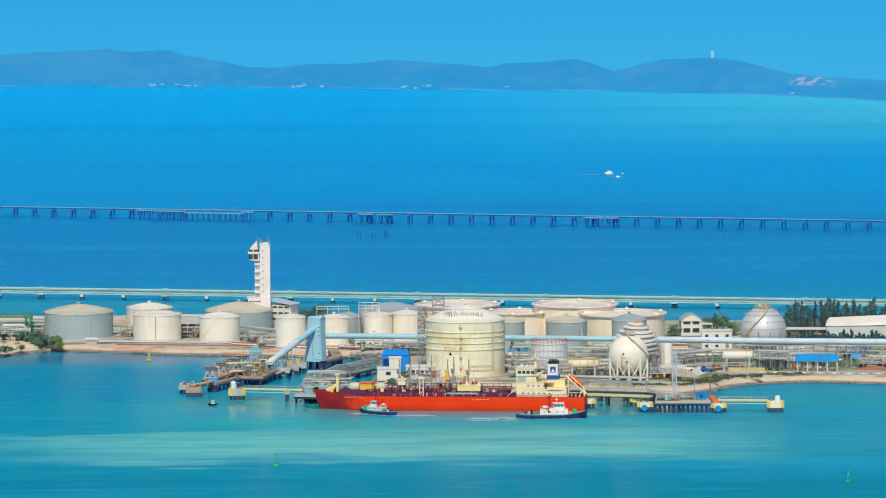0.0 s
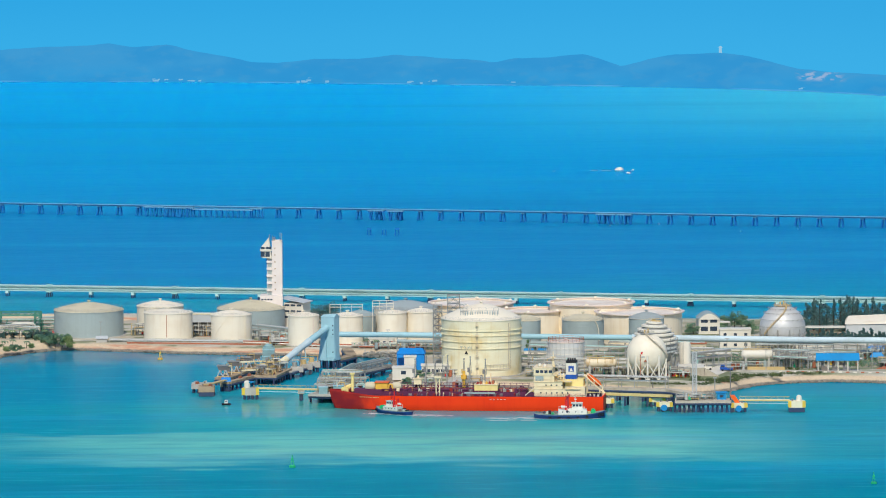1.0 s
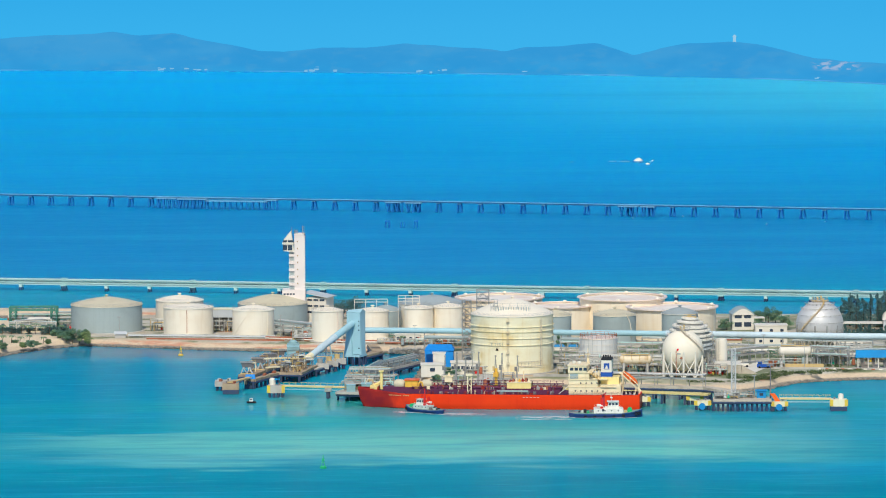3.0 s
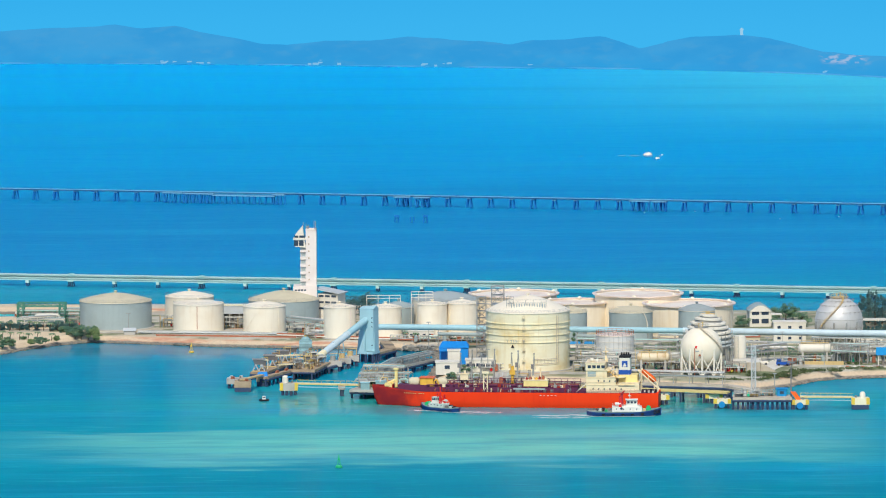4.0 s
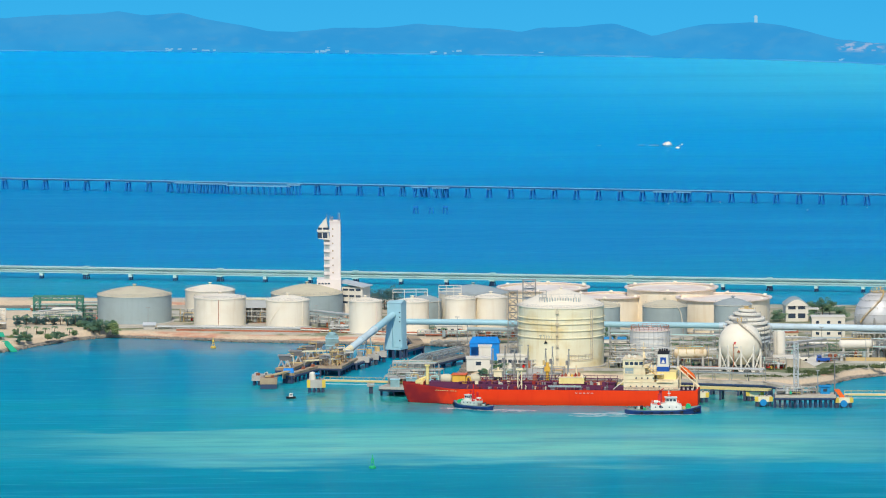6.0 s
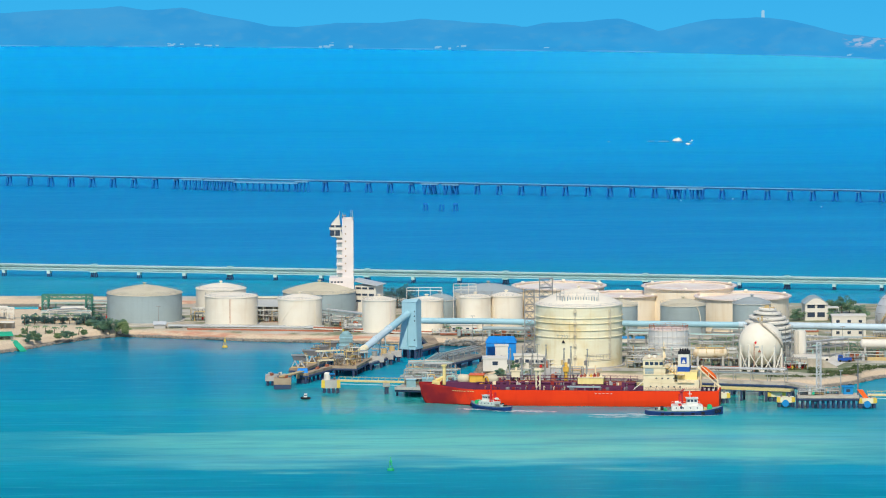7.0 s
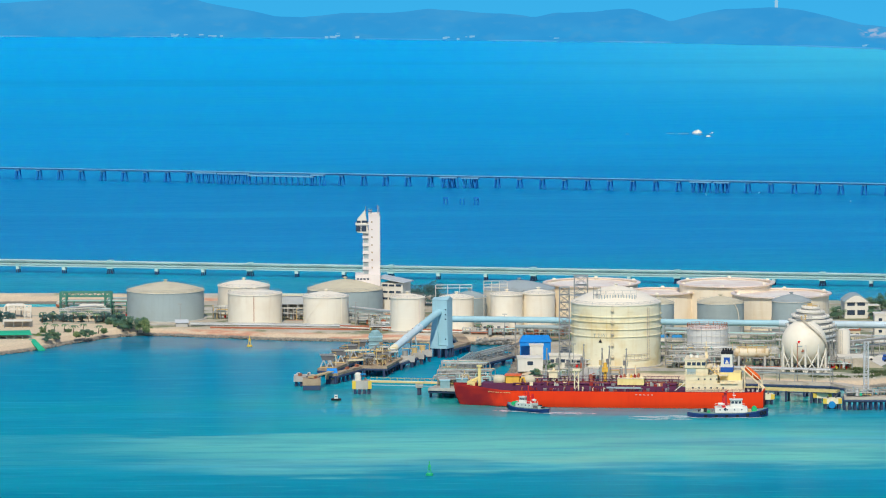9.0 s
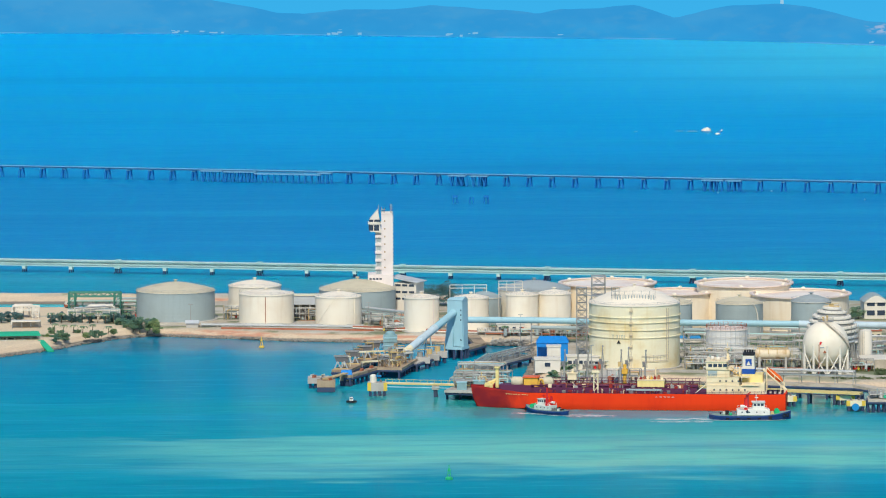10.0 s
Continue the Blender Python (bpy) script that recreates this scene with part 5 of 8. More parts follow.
part("roof", Solid().add([(-2.7, -2.3, 1.6), (2.7, -2.3, 1.6), (2.7, 2.3, 1.6), (-2.7, 2.3, 1.6), (-2.6, 0, 2.7), (2.6, 0, 2.7)], [(0, 1, 5, 4), (2, 3, 4, 5), (0, 4, 3), (1, 2, 5), (3, 2, 1, 0)]), HALLGREY, t)


# ---- gantries, pipe racks and plant ----
def gantry(x, y, w, h, d, mat, label, rz=0.0):
    t = thing("steel_gantry", x, y, GROUND, label, "gantry", rz, group="gantries")
    for sx in (-1, 1):
        for o in (-1.2, 1.2):
            for sy in (-d / 2, d / 2):
                part("post", Solid().rod((sx * (w / 2 - 1.2) + o, sy, 0), (sx * (w / 2 - 1.2) + o, sy, h), 0.2, 6), mat, t)
        s = Solid()
        for k in range(5):
            z0, z1 = h * k / 5, h * (k + 1) / 5
            s.rod((sx * (w / 2 - 1.2) - 1.2, -d / 2, z0), (sx * (w / 2 - 1.2) + 1.2, -d / 2, z1), 0.11, 4).rod((sx * (w / 2 - 1.2) - 1.2, -d / 2, z1), (sx * (w / 2 - 1.2) + 1.2, -d / 2, z1), 0.11, 4)
        part("bracing", s, mat, t)
    s = Solid()
    for sy in (-d / 2, d / 2):
        for z in (h, h - 1.6):
            s.rod((-w / 2, sy, z), (w / 2, sy, z), 0.18, 6)
        n = 12
        for k in range(n):
            a, c = -w / 2 + w * k / n, -w / 2 + w * (k + 1) / n
            s.rod((a, sy, h if k % 2 else h - 1.6), (c, sy, h - 1.6 if k % 2 else h), 0.1, 4)
    part("girder", s, mat, t)
    return t


def pipe_rack(x0, y0, x1, y1, h, pipes=4, levels=2, mat=None, label="galvanised pipe rack carrying pale process pipes", w=3.0, bay=6.0):
    a, c = Vector((x0, y0, 0)), Vector((x1, y1, 0))
    L = (c - a).length
    t = thing("pipe_rack", x0, y0, GROUND, label, "pipework", math.degrees(math.atan2(y1 - y0, x1 - x0)), group="pipe racks")
    n = max(2, int(L / bay))
    for i in range(n + 1):
        u = L * i / n
        s = Solid()
        for sy in (-w / 2, w / 2):
            s.rod((u, sy, -0.2), (u, sy, h), 0.16, 5)
        for k in range(levels):
            z = h - k * h / (levels + 0.6)
            s.rod((u, -w / 2, z), (u, w / 2, z), 0.14, 5)
        part("frame", s, mat or STEEL, t)
    for k in range(levels):
        z = h - k * h / (levels + 0.6)
        s = Solid().rod((0, -w / 2, z), (L, -w / 2, z), 0.13, 5).rod((0, w / 2, z), (L, w / 2, z), 0.13, 5)
        part("beam", s, mat or STEEL, t)
        for i in range(pipes):
            v = -w / 2 + w * (i + 0.5) / pipes
            r = random.choice((0.12, 0.17, 0.24))
            part("pipe", Solid().rod((0, v, z + 0.15 + r), (L, v, z + 0.15 + r), r, 8), random.choice((STEEL, STEEL, GREY, SILVER, TRUSS)), t)
    return t


gantry(-166, 279, 20, 10, 4, GREENSTEEL, "dark green steel portal gantry over the pipeway", -2)
pipe_rack(-176, 274, -156, 273, 3.6, 6, 3, PLASTER, "dense white pipe bundle under the green gantry", 4.0, 4.0)
pipe_rack(-176, 284, -150, 283, 6.0, 4, 3, GREENSTEEL, "green pipe rack running to the tank", 4.0, 5.0)
pipe_rack(-173, 268, -160, 276, 4.6, 3, 2, PLASTER, "white pipe bends beside the gantry", 2.4, 3.0)
gantry(-166, 286, 20, 9.4, 3, GREENSTEEL, "dark green steel portal gantry behind its twin", -2)
gantry(-192, 279, 9, 4.8, 3, PLASTER, "small white pipe portal behind the trees", -2)
for args in ((-158, 297, -122, 292, 5.5), (-84, 268, -62, 262, 3.2), (-50, 240, 24, 228, 3.0), (20, 206, 60, 196, 5.5), (56, 150, 96, 140, 6.5),
             (52, 128, 96, 122, 3.4), (56, 116, 92, 110, 3.0), (96, 150, 132, 140, 6.0), (118, 148, 150, 146, 5.0), (150, 152, 182, 147, 6.5), (158, 130, 190, 128, 5.0), (156, 118, 170, 112, 7.5),
             (170, 168, 230, 152, 5.0), (122, 118, 138, 132, 6.0), (62, 100, 96, 96, 4.5), (90, 190, 130, 182, 4.0)):
    pipe_rack(*args)
pipe_rack(-62, 262, -36, 232, 5.0, 5, 2, None, "stepped white pipe rack between tanks", 4.0)


def process_skid(x, y, w, d, h, label="crowded process skid of grey pipes, valves and ladders", seed=1):
    rng = random.Random(seed)
    t = thing("process_skid", x, y, GROUND, label, "plant", group="process skids")
    nx = max(2, int(w / 3.5))
    for i in range(nx + 1):
        for yy in (-d / 2, d / 2):
            part("post", Solid().rod((-w / 2 + w * i / nx, yy, 0), (-w / 2 + w * i / nx, yy, h), 0.13, 5), STEEL, t)
    for z in (h, h * 0.55):
        for yy in (-d / 2, d / 2):
            part("beam", Solid().rod((-w / 2, yy, z), (w / 2, yy, z), 0.13, 5), STEEL, t)
    part("grating", Solid().box(-w / 2, -d / 2, h * 0.55 - 0.1, w / 2, d / 2, h * 0.55), STEEL, t)
    for i in range(int(w * 1.9)):
        u, v, z = rng.uniform(-w / 2, w / 2), rng.uniform(-d / 2, d / 2), rng.uniform(0.4, h)
        r = rng.uniform(0.1, 0.3)
        q = rng.random()
        mat = rng.choice((STEEL, STEEL, GREY, SILVER, OCHRE, DARKSTEEL, TRUSS))
        if q < 0.45:
            e = min(w / 2, u + rng.uniform(2, 6))
            part("pipe", Solid().line([(u, v, 0.1), (u, v, z), (e, v, z), (e, v, max(0.3, z - 1.5))], r, 6), mat, t)
        elif q < 0.7:
            part("riser", Solid().rod((u, v, 0), (u, v, h * rng.uniform(0.7, 1.25)), r, 6), mat, t)
        elif q < 0.88:
            part("vessel", Solid().turn([(0.01, 0.2), (r * 3, 0.3), (r * 3, 1.6 + r * 4), (0.01, 2.0 + r * 4)], 12, u, v), rng.choice((SILVER, GREY, RUST)), t)
        else:
            part("valve", Solid().box(u - 0.4, v - 0.4, 0.3, u + 0.4, v + 0.4, 1.2).rod((u, v, 1.2), (u, v, 1.9), 0.12, 5), rng.choice((BRIGHTRED, YELLOW, GREENROOF, DARKSTEEL)), t)
    return t


for i, (x, y, w, d, h) in enumerate(((66, 106, 18, 8, 5), (90, 92, 10, 6, 6), (58, 92, 9, 6, 4), (120, 120, 12, 8, 4), (140, 112, 9, 6, 3), (163, 122, 12, 8, 7), (172, 138, 16, 7, 5),                                      (-55, 248, 9, 6, 4), (-50, 226, 9, 5, 3), (206, 120, 14, 7, 4), (40, 140, 14, 6, 4), (86, 112, 9, 6, 7), (60, 124, 10, 6, 5), (-113, 272, 6, 4, 5), (150, 122, 14, 3, 2.5), (30, 200, 18, 6, 3), (116, 84, 9, 6, 4),
                                     (24, 92, 14, 4, 3.2), (-6, 212, 26, 4, 2.2))):
    process_skid(x, y, w, d, h, seed=i + 5)

# bund and retaining walls
for x0, y0, x1, y1, h, mat, label in ((-146, 250, -116, 244, 0.4, CONCRETE, "low concrete bund wall"), (-116, 241, -60, 232, 0.45, CONCRETE, "low grey bund wall before the white tanks"), (-116, 237, -58, 226, 0.6, RUST, "low red-painted bund wall"), (-58, 230, -34, 216, 1.6, RUST, "rust red bund wall"),
                                      (44, 82, 96, 72, 0.9, CONCRETE, "low concrete sea wall"), (140, 106, 226, 92, 0.7, CONCRETE, "low concrete sea wall with painted blocks"), (136, 112, 160, 110, 1.4, OCHRE, "ochre retaining wall"), (150, 165, 230, 150, 2.0, PLASTER, "long white boundary wall")):
    L = math.hypot(x1 - x0, y1 - y0)
    whole("bund_wall", Solid().box(0, -0.25, -1.0, L, 0.25, h), mat, label, "wall", x=x0, y=y0, z=GROUND, rz=math.degrees(math.atan2(y1 - y0, x1 - x0)))
for i in range(22):
    whole("painted_block", Solid().box(-0.7, -0.3, 0, 0.7, 0.3, 0.5, 0.9), RUST if i % 2 else PLASTER, "short red or white painted kerb block", "kerb block", group="painted kerb blocks", x=158 + i * 3.0, y=103 - i * 0.55, z=GROUND - 0.05, rz=-10)


# white pipe portals on and behind the slim tanks
for x, y, w, h in ((-22, 246, 14, 15.4), (-6, 238, 9, 17.6), (-6, 234, 9, 16.8)):
    t = thing("pipe_portal", x, y, GROUND, "white-painted steel pipe portal above the tanks", "gantry", group="white pipe portals")
    for k in range(4):
        part("post", Solid().rod((-w / 2 + w * k / 3, 0, 0), (-w / 2 + w * k / 3, 0, h), 0.13, 6), PLASTER, t)
    for z in (h, h - 1.2):
        part("beam", Solid().rod((-w / 2, 0, z), (w / 2, 0, z), 0.15, 6), PLASTER, t)
# service lamp posts in the yards
for i, (x, y, h) in enumerate(((-128, 250, 8), (-60, 244, 9), (-3.3, 186, 10), (44, 150, 11), (92, 118, 10), (113, 118, 11), (131, 128, 9), (152, 104, 9), (166, 106, 8), (196, 112, 9), (212, 106, 8), (138, 150, 9), (20, 88, 9))):
    t = thing("lamp_post", x, y, GROUND, "slim grey yard lamp post", "lamp post", group="yard lamp posts")
    part("pole", Solid().rod((0, 0, -0.2), (0, 0, h), 0.16, 6, 0.09), STEEL, t)
    part("lamp_head", Solid().box(-0.9, -0.25, h - 0.05, 0.9, 0.25, h + 0.18), STEEL, t)
# parked vehicles in the yards
for i, (x, y, L, mat, lab) in enumerate(((136, 108, 5.2, LOGOBLUE, "blue pickup parked by the shore road"), (128, 112, 4.6, PLASTER, "white van parked by the shore road"), (-194, 250, 5.6, PLASTER, "white van parked under trees"), (-177, 318, 5.5, RUST, "red and white truck on the sand"), (-157, 322, 5, RUST, "red excavator on the sand"))):
    t = thing("parked_vehicle", x, y, GROUND, lab, "vehicle", 8 * i)
    part("body", Solid().box(-L / 2, -1.0, 0.5, L / 2, 1.0, 1.5), mat, t)
    part("cab", Solid().box(-L / 2 + 0.2, -0.95, 1.5, -L / 2 + L * 0.38, 0.95, 2.5, 0.85), PLASTER if mat is RUST else mat, t)
    part("windscreen", Solid().box(-L / 2 + 0.5, -0.99, 1.65, -L / 2 + L * 0.32, -0.9, 2.25), GLASS, t)
    for u in (-L * 0.32, L * 0.32):
        for v in (-0.95, 0.95):
            part("wheel", Solid().rod((u, v - 0.15, 0.45), (u, v + 0.15, 0.45), 0.45, 12), BLACK, t)


# crowded corners of the east yard
t = thing("pump_house", 203, 172, GROUND, "small pitched blue sheet pump house behind the hedge", "shed", -10)
part("wall", Solid().box(-4.2, -2.6, 0, 4.2, 2.6, 2.6), SKYPIPE, t)
part("roof", Solid().add([(-4.8, -3.2, 2.6), (4.8, -3.2, 2.6), (4.8, 3.2, 2.6), (-4.8, 3.2, 2.6), (-4.4, 0, 5.4), (4.4, 0, 5.0)], [(0, 1, 5, 4), (2, 3, 4, 5), (0, 4, 3), (1, 2, 5), (3, 2, 1, 0)]), BLUEROOF, t)
t = thing("access_road", 134, 114, GROUND + 0.03, "pale concrete yard road with worn edges", "road", -17, kind="structure")
part("slab", Solid().box(-5.0, -21, -0.3, 4.4, 24, 0.06), PLASTER, t)
t = thing("retaining_block", 120.6, 94, GROUND, "large beige concrete retaining block beside the white vessel", "retaining wall")
part("wall", Solid().box(-5.4, -6.4, -0.3, 5.6, 6.4, 3.4, 0.98), TANDECK, t)
part("coping", Solid().box(-5.5, -6.5, 3.4, 5.7, 6.5, 3.7), PLASTER, t)
part("ramp", Solid().add([(5.7, -6, 3.2), (11.5, -8, 0.1), (11.5, -5, 0.1), (5.7, -3, 3.2), (5.7, -6, -0.2), (11.5, -8, -0.2), (11.5, -5, -0.2), (5.7, -3, -0.2)], [(0, 1, 2, 3), (7, 6, 5, 4), (0, 4, 5, 1), (1, 5, 6, 2), (2, 6, 7, 3), (3, 7, 4, 0)]), TANDECK, t)
rng = random.Random(77)
for i in range(13):
    x, y = 109.5 + i * 0.75, 83.5 + rng.uniform(-2, 4)
    t = thing("fire_hydrant", x, y, GROUND - 0.2, "small red fire hydrant manifold beside the sphere", "hydrant", group="red hydrants")
    part("stem", Solid().rod((0, 0, 0), (0, 0, rng.uniform(1.3, 2.6)), 0.22, 8), BRIGHTRED, t)
    part("outlet", Solid().rod((-0.7, 0, 1.0), (0.7, 0, 1.0), 0.2, 8), BRIGHTRED, t)
whole("soil_heap", Solid().loft([[(u * 9, -3 * (1 - u * u) - 0.1, 0), (u * 9, -1.6 * (1 - u * u), 0.9 * (1 - u * u)), (u * 9, 0.6 * (1 - u * u), 1.5 * (1 - u * u) + 0.1 * math.sin(7 * u)), (u * 9, 3 * (1 - u * u) + 0.1, 0)] for u in np.linspace(-1, 1, 13)]), RUST, "long low heap of reddish-brown soil", "soil heap", x=206, y=112, z=GROUND - 0.05, rz=-8)
for i, (x, y, w, d, h) in enumerate(((186, 128, 14, 6, 5), (196, 150, 16, 6, 6), (216, 132, 14, 6, 5), (172, 118, 9, 5, 6.5), (158, 140, 12, 6, 5), (124, 140, 8, 6, 4), (104, 84, 8, 5, 3), (74, 92, 14, 6, 4), (46, 118, 12, 6, 5), (108, 130, 9, 5, 6),
                                     (-160, 288, 15, 5, 5), (-146, 282, 9, 4, 4), (-48, 236, 8, 5, 4), (12, 208, 16, 4, 3))):
    process_skid(x, y, w, d, h, seed=i + 90)


# white pipe loops in the west yard
def pipe_loop(x, y, w, d, h, n, label):
    t = thing("pipe_loop", x, y, GROUND, label, "pipework", group="white pipe loops")
    for k in range(n):
        v = d * k / max(1, n - 1)
        o = 0.5 * (k % 2)
        part("pipe", Solid().line([(-w / 2 + o, v, 0), (-w / 2 + o, v, h - 0.8), (-w / 2 + o + 0.8, v, h), (w / 2 - o - 0.8, v, h), (w / 2 - o, v, h - 0.8), (w / 2 - o, v, 0)], 0.34, 8), PLASTER, t)
    for u in (-w * 0.3, 0, w * 0.3):
        for v in (-0.4, d + 0.4):
            part("post", Solid().rod((u, v, 0), (u, v, h - 0.3), 0.14, 6), STEEL, t)
    part("cross_beam", Solid().box(-w * 0.45, -0.5, h - 0.62, w * 0.45, d + 0.5, h - 0.4), STEEL, t)
    return t


pipe_loop(-194, 281, 8.0, 5, 4.6, 5, "looping white pipes over a steel frame on the sand")
pipe_loop(-163.5, 276, 10.5, 5, 5.0, 6, "looping white pipes inside the green gantry")
t = thing("carport", -190, 244, GROUND - 0.2, "low open carport with a pale flat roof", "shed")
part("roof", Solid().box(-6, -2.5, 2.6, 5, 2.5, 2.95), PLASTER, t)
for u in (-5.6, -2, 1.4, 4.6):
    for v in (-2.2, 2.2):
        part("post", Solid().rod((u, v, -0.3), (u, v, 2.65), 0.14, 6), STEEL, t)
part("back_wall", Solid().box(-6, 2.3, -0.2, 5, 2.5, 2.6), CONCRETE, t)

# pipe bundles along the tank bases
def pipe_bundle(pts, mats, label):
    t = thing("pipe_bundle", 0, 0, 0, label, "pipework", group="ground pipe bundles")
    for k, mat in enumerate(mats):
        part("pipe", Solid().line([(x, y + 1.1 * k, GROUND + 0.75 + 0.22 * (k % 2)) for x, y in pts], 0.27, 8), mat, t)
    for (ax, ay), (bx, by) in zip(pts, pts[1:]):
        n = max(1, int(math.hypot(bx - ax, by - ay) / 6))
        for i in range(n):
            x, y = ax + (bx - ax) * i / n, ay + (by - ay) * i / n
            part("sleeper", Solid().box(x - 0.25, y - 0.5, GROUND - 0.3, x + 0.25, y + 1.1 * len(mats), GROUND + 0.5), CONCRETE, t)
    return t


pipe_bundle([(-66, 231), (-50, 224), (-36, 216), (-20, 212), (4, 208)], (PLASTER, RUST, PLASTER, RUST, PLASTER), "white and rust-red pipes bending round the tank base")
pipe_bundle([(-124, 244.5), (-92, 240), (-62, 234.5)], (HALLGREY, STEEL, HALLGREY, STEEL), "grey pipes running along the bund wall")
pipe_bundle([(60, 88), (92, 80), (112, 78)], (STEEL, PLASTER, STEEL, RUST), "grey and white pipes along the sea wall")
pipe_bundle([(-16, 208.5), (2, 206), (24, 203)], (RUST, DARKSTEEL, BROWNSTEEL, RUST), "brown and rust-red pipes on sleepers behind the inner basin")
process_skid(-2, 207, 14, 4, 2.4, "low brown pipework and valves behind the inner basin", 171)
process_skid(14, 204, 12, 4, 2.6, "low brown pipework and valves behind the inner basin", 172)
t = thing("fire_water_house", -84.5, 276, GROUND, "pale buff flat building over an open pipe bay between tanks", "building", -6)
part("upper_wall", Solid().box(-6, -3, 5.4, 6, 3, 8.8), HALLGREY, t)
part("roof", Solid().box(-6.3, -3.3, 8.8, 6.3, 3.3, 9.1), CREAM, t)
for u in (-5.6, -2, 2, 5.6):
    for v in (-2.7, 2.7):
        part("post", Solid().box(u - 0.25, v - 0.25, 0, u + 0.25, v + 0.25, 5.4), CONCRETE, t)
part("back_wall", Solid().box(-6, 3.02, 0, 6, 3.3, 5.4), DARKSTEEL, t)
process_skid(-84.5, 268, 9, 4, 4.5, "dark pipework packed between two white tanks", 141)


# ---- bulk jetty on the west side ----
def deck_on_piles(name, pts, width, z, label, thick=0.9, gap=5.0, mat=None, beam=0.5):
    t = thing(name, 0, 0, 0, label, "jetty")
    for (ax, ay), (bx, by) in zip(pts, pts[1:]):
        a, c = Vector((ax, ay, 0)), Vector((bx, by, 0))
        d = (c - a).normalized()
        n = Vector((-d.y, d.x, 0))
        q = [a - n * width / 2, c - n * width / 2, c + n * width / 2, a + n * width / 2]
        v = [(p.x, p.y, z - thick) for p in q] + [(p.x, p.y, z) for p in q]
        dk = part("deck", Solid().add(v, [(3, 2, 1, 0), (4, 5, 6, 7), (0, 1, 5, 4), (1, 2, 6, 5), (2, 3, 7, 6), (3, 0, 4, 7)]), mat or CONCRETE, t)
        for o in (-0.47, 0.47):
            part("edge_beam", Solid().rod(a + n * width * o + Vector((0, 0, z - thick - 0.45)), c + n * width * o + Vector((0, 0, z - thick - 0.9 * beam)), beam, 6), PILE, dk)
        k = max(1, int((c - a).length / gap))
        for i in range(k + 1):
            m = a.lerp(c, i / k)
            for o in (-0.38, 0.38):
                p = m + n * width * o
                part("pile_leg", Solid().rod((p.x, p.y, z - thick + 0.05), (p.x, p.y, -2), 0.42, 8), PILE, dk)
            part("crosshead", Solid().rod(m - n * width * 0.45 + Vector((0, 0, z - thick - 0.35)), m + n * width * 0.45 + Vector((0, 0, z - thick - 0.35)), 0.4, 6), PILE, dk)
    return t


deck_on_piles("loading_jetty", [(-67.0, 69), (-56.4, 97)], 2.6, 3.8, "narrow rust-brown loading walkway on dark piles", gap=4.0, mat=JETTYTOP)
deck_on_piles("loading_platform", [(-52.2, 92), (-46.5, 122)], 9.5, 3.9, "broad rust-brown loading platform on dark piles", gap=4.6, mat=JETTYTOP)
deck_on_piles("jetty_approach", [(-43, 114), (-33, 146)], 2.0, 3.0, "narrow service walkway between jetty and transfer tower", gap=16, thick=0.4)
deck_on_piles("tower_approach", [(-25, 160), (-18.5, 176), (-21, 204)], 4.4, 3.7, "brown approach trestle between tower and shore", gap=6, mat=JETTYTOP)
deck_on_piles("jetty_back_row", [(-69.6, 92), (-57.0, 145)], 6.5, 3.2, "brown back deck carrying the hoppers", gap=6, mat=JETTYTOP)


def mooring_dolphin(x, y, w, d, h, label, top=None, cap=None, piles=True, group="mooring dolphins"):
    t = thing("mooring_dolphin", x, y, 0, label, "dolphin", group=group)
    part("cap", Solid().box(-w / 2, -d / 2, 1.7, w / 2, d / 2, h), cap or CONCRETE, t)
    if piles:
        for i in range(4):
            for yy in (-d * 0.35, d * 0.35):
                part("pile_leg", Solid().rod((-w * 0.38 + w * 0.253 * i, yy, 1.75), (-w * 0.4 + w * 0.267 * i, yy, -2), 0.5, 8), PILE, t)
    else:
        part("skirt", Solid().box(-w / 2 + 0.1, -d / 2 + 0.1, -1.5, w / 2 - 0.1, d / 2 - 0.1, 1.68), PILE, t)
    if top:
        part("fender_panel", Solid().box(-w / 2 - 0.25, -d / 2 - 0.2, 1.9, -w / 2 + 1.0, -d / 2 + 0.6, h + 0.1), top, t, "yellow painted corner fender")
        part("fender_panel", Solid().box(w / 2 - 1.0, -d / 2 - 0.2, 1.9, w / 2 + 0.25, -d / 2 + 0.6, h + 0.1), top, t, "yellow painted corner fender")
    for u in (-w * 0.25, w * 0.2):
        part("bollard", Solid().turn([(0.35, h), (0.3, h + 0.6), (0.5, h + 0.75), (0.01, h + 0.9)], 10, u, 0), DARKSTEEL, t)
    return t


mooring_dolphin(-74.3, 53, 6.4, 6, 4.0, "brown-stained mooring dolphin at the jetty head", piles=False, cap=JETTYTOP)
t = mooring_dolphin(-67.3, 72, 4.6, 5, 3.6, "mooring dolphin with a bright blue cover", piles=False, cap=JETTYTOP)
part("cover", Solid().box(-2.1, -1.8, 3.6, 2.1, 1.8, 5.3, 0.85), BLUEROOF, t, "bright blue sheet cover")
mooring_dolphin(-77.2, 66, 7.4, 8, 3.6, "rust-brown jetty head platform on dark piles", cap=CONCRETE)
whole("gangway", Solid().add([(-75.6, 52, 4.3), (-73.6, 51, 4.3), (-66.6, 69, 4.3), (-68.4, 70, 4.3), (-75.6, 52, 4.7), (-73.6, 51, 4.7), (-66.6, 69, 4.7), (-68.4, 70, 4.7)],
      [(3, 2, 1, 0), (4, 5, 6, 7), (0, 1, 5, 4), (1, 2, 6, 5), (2, 3, 7, 6), (3, 0, 4, 7)]), OCHRE, "ochre steel gangway along the jetty", "gangway")


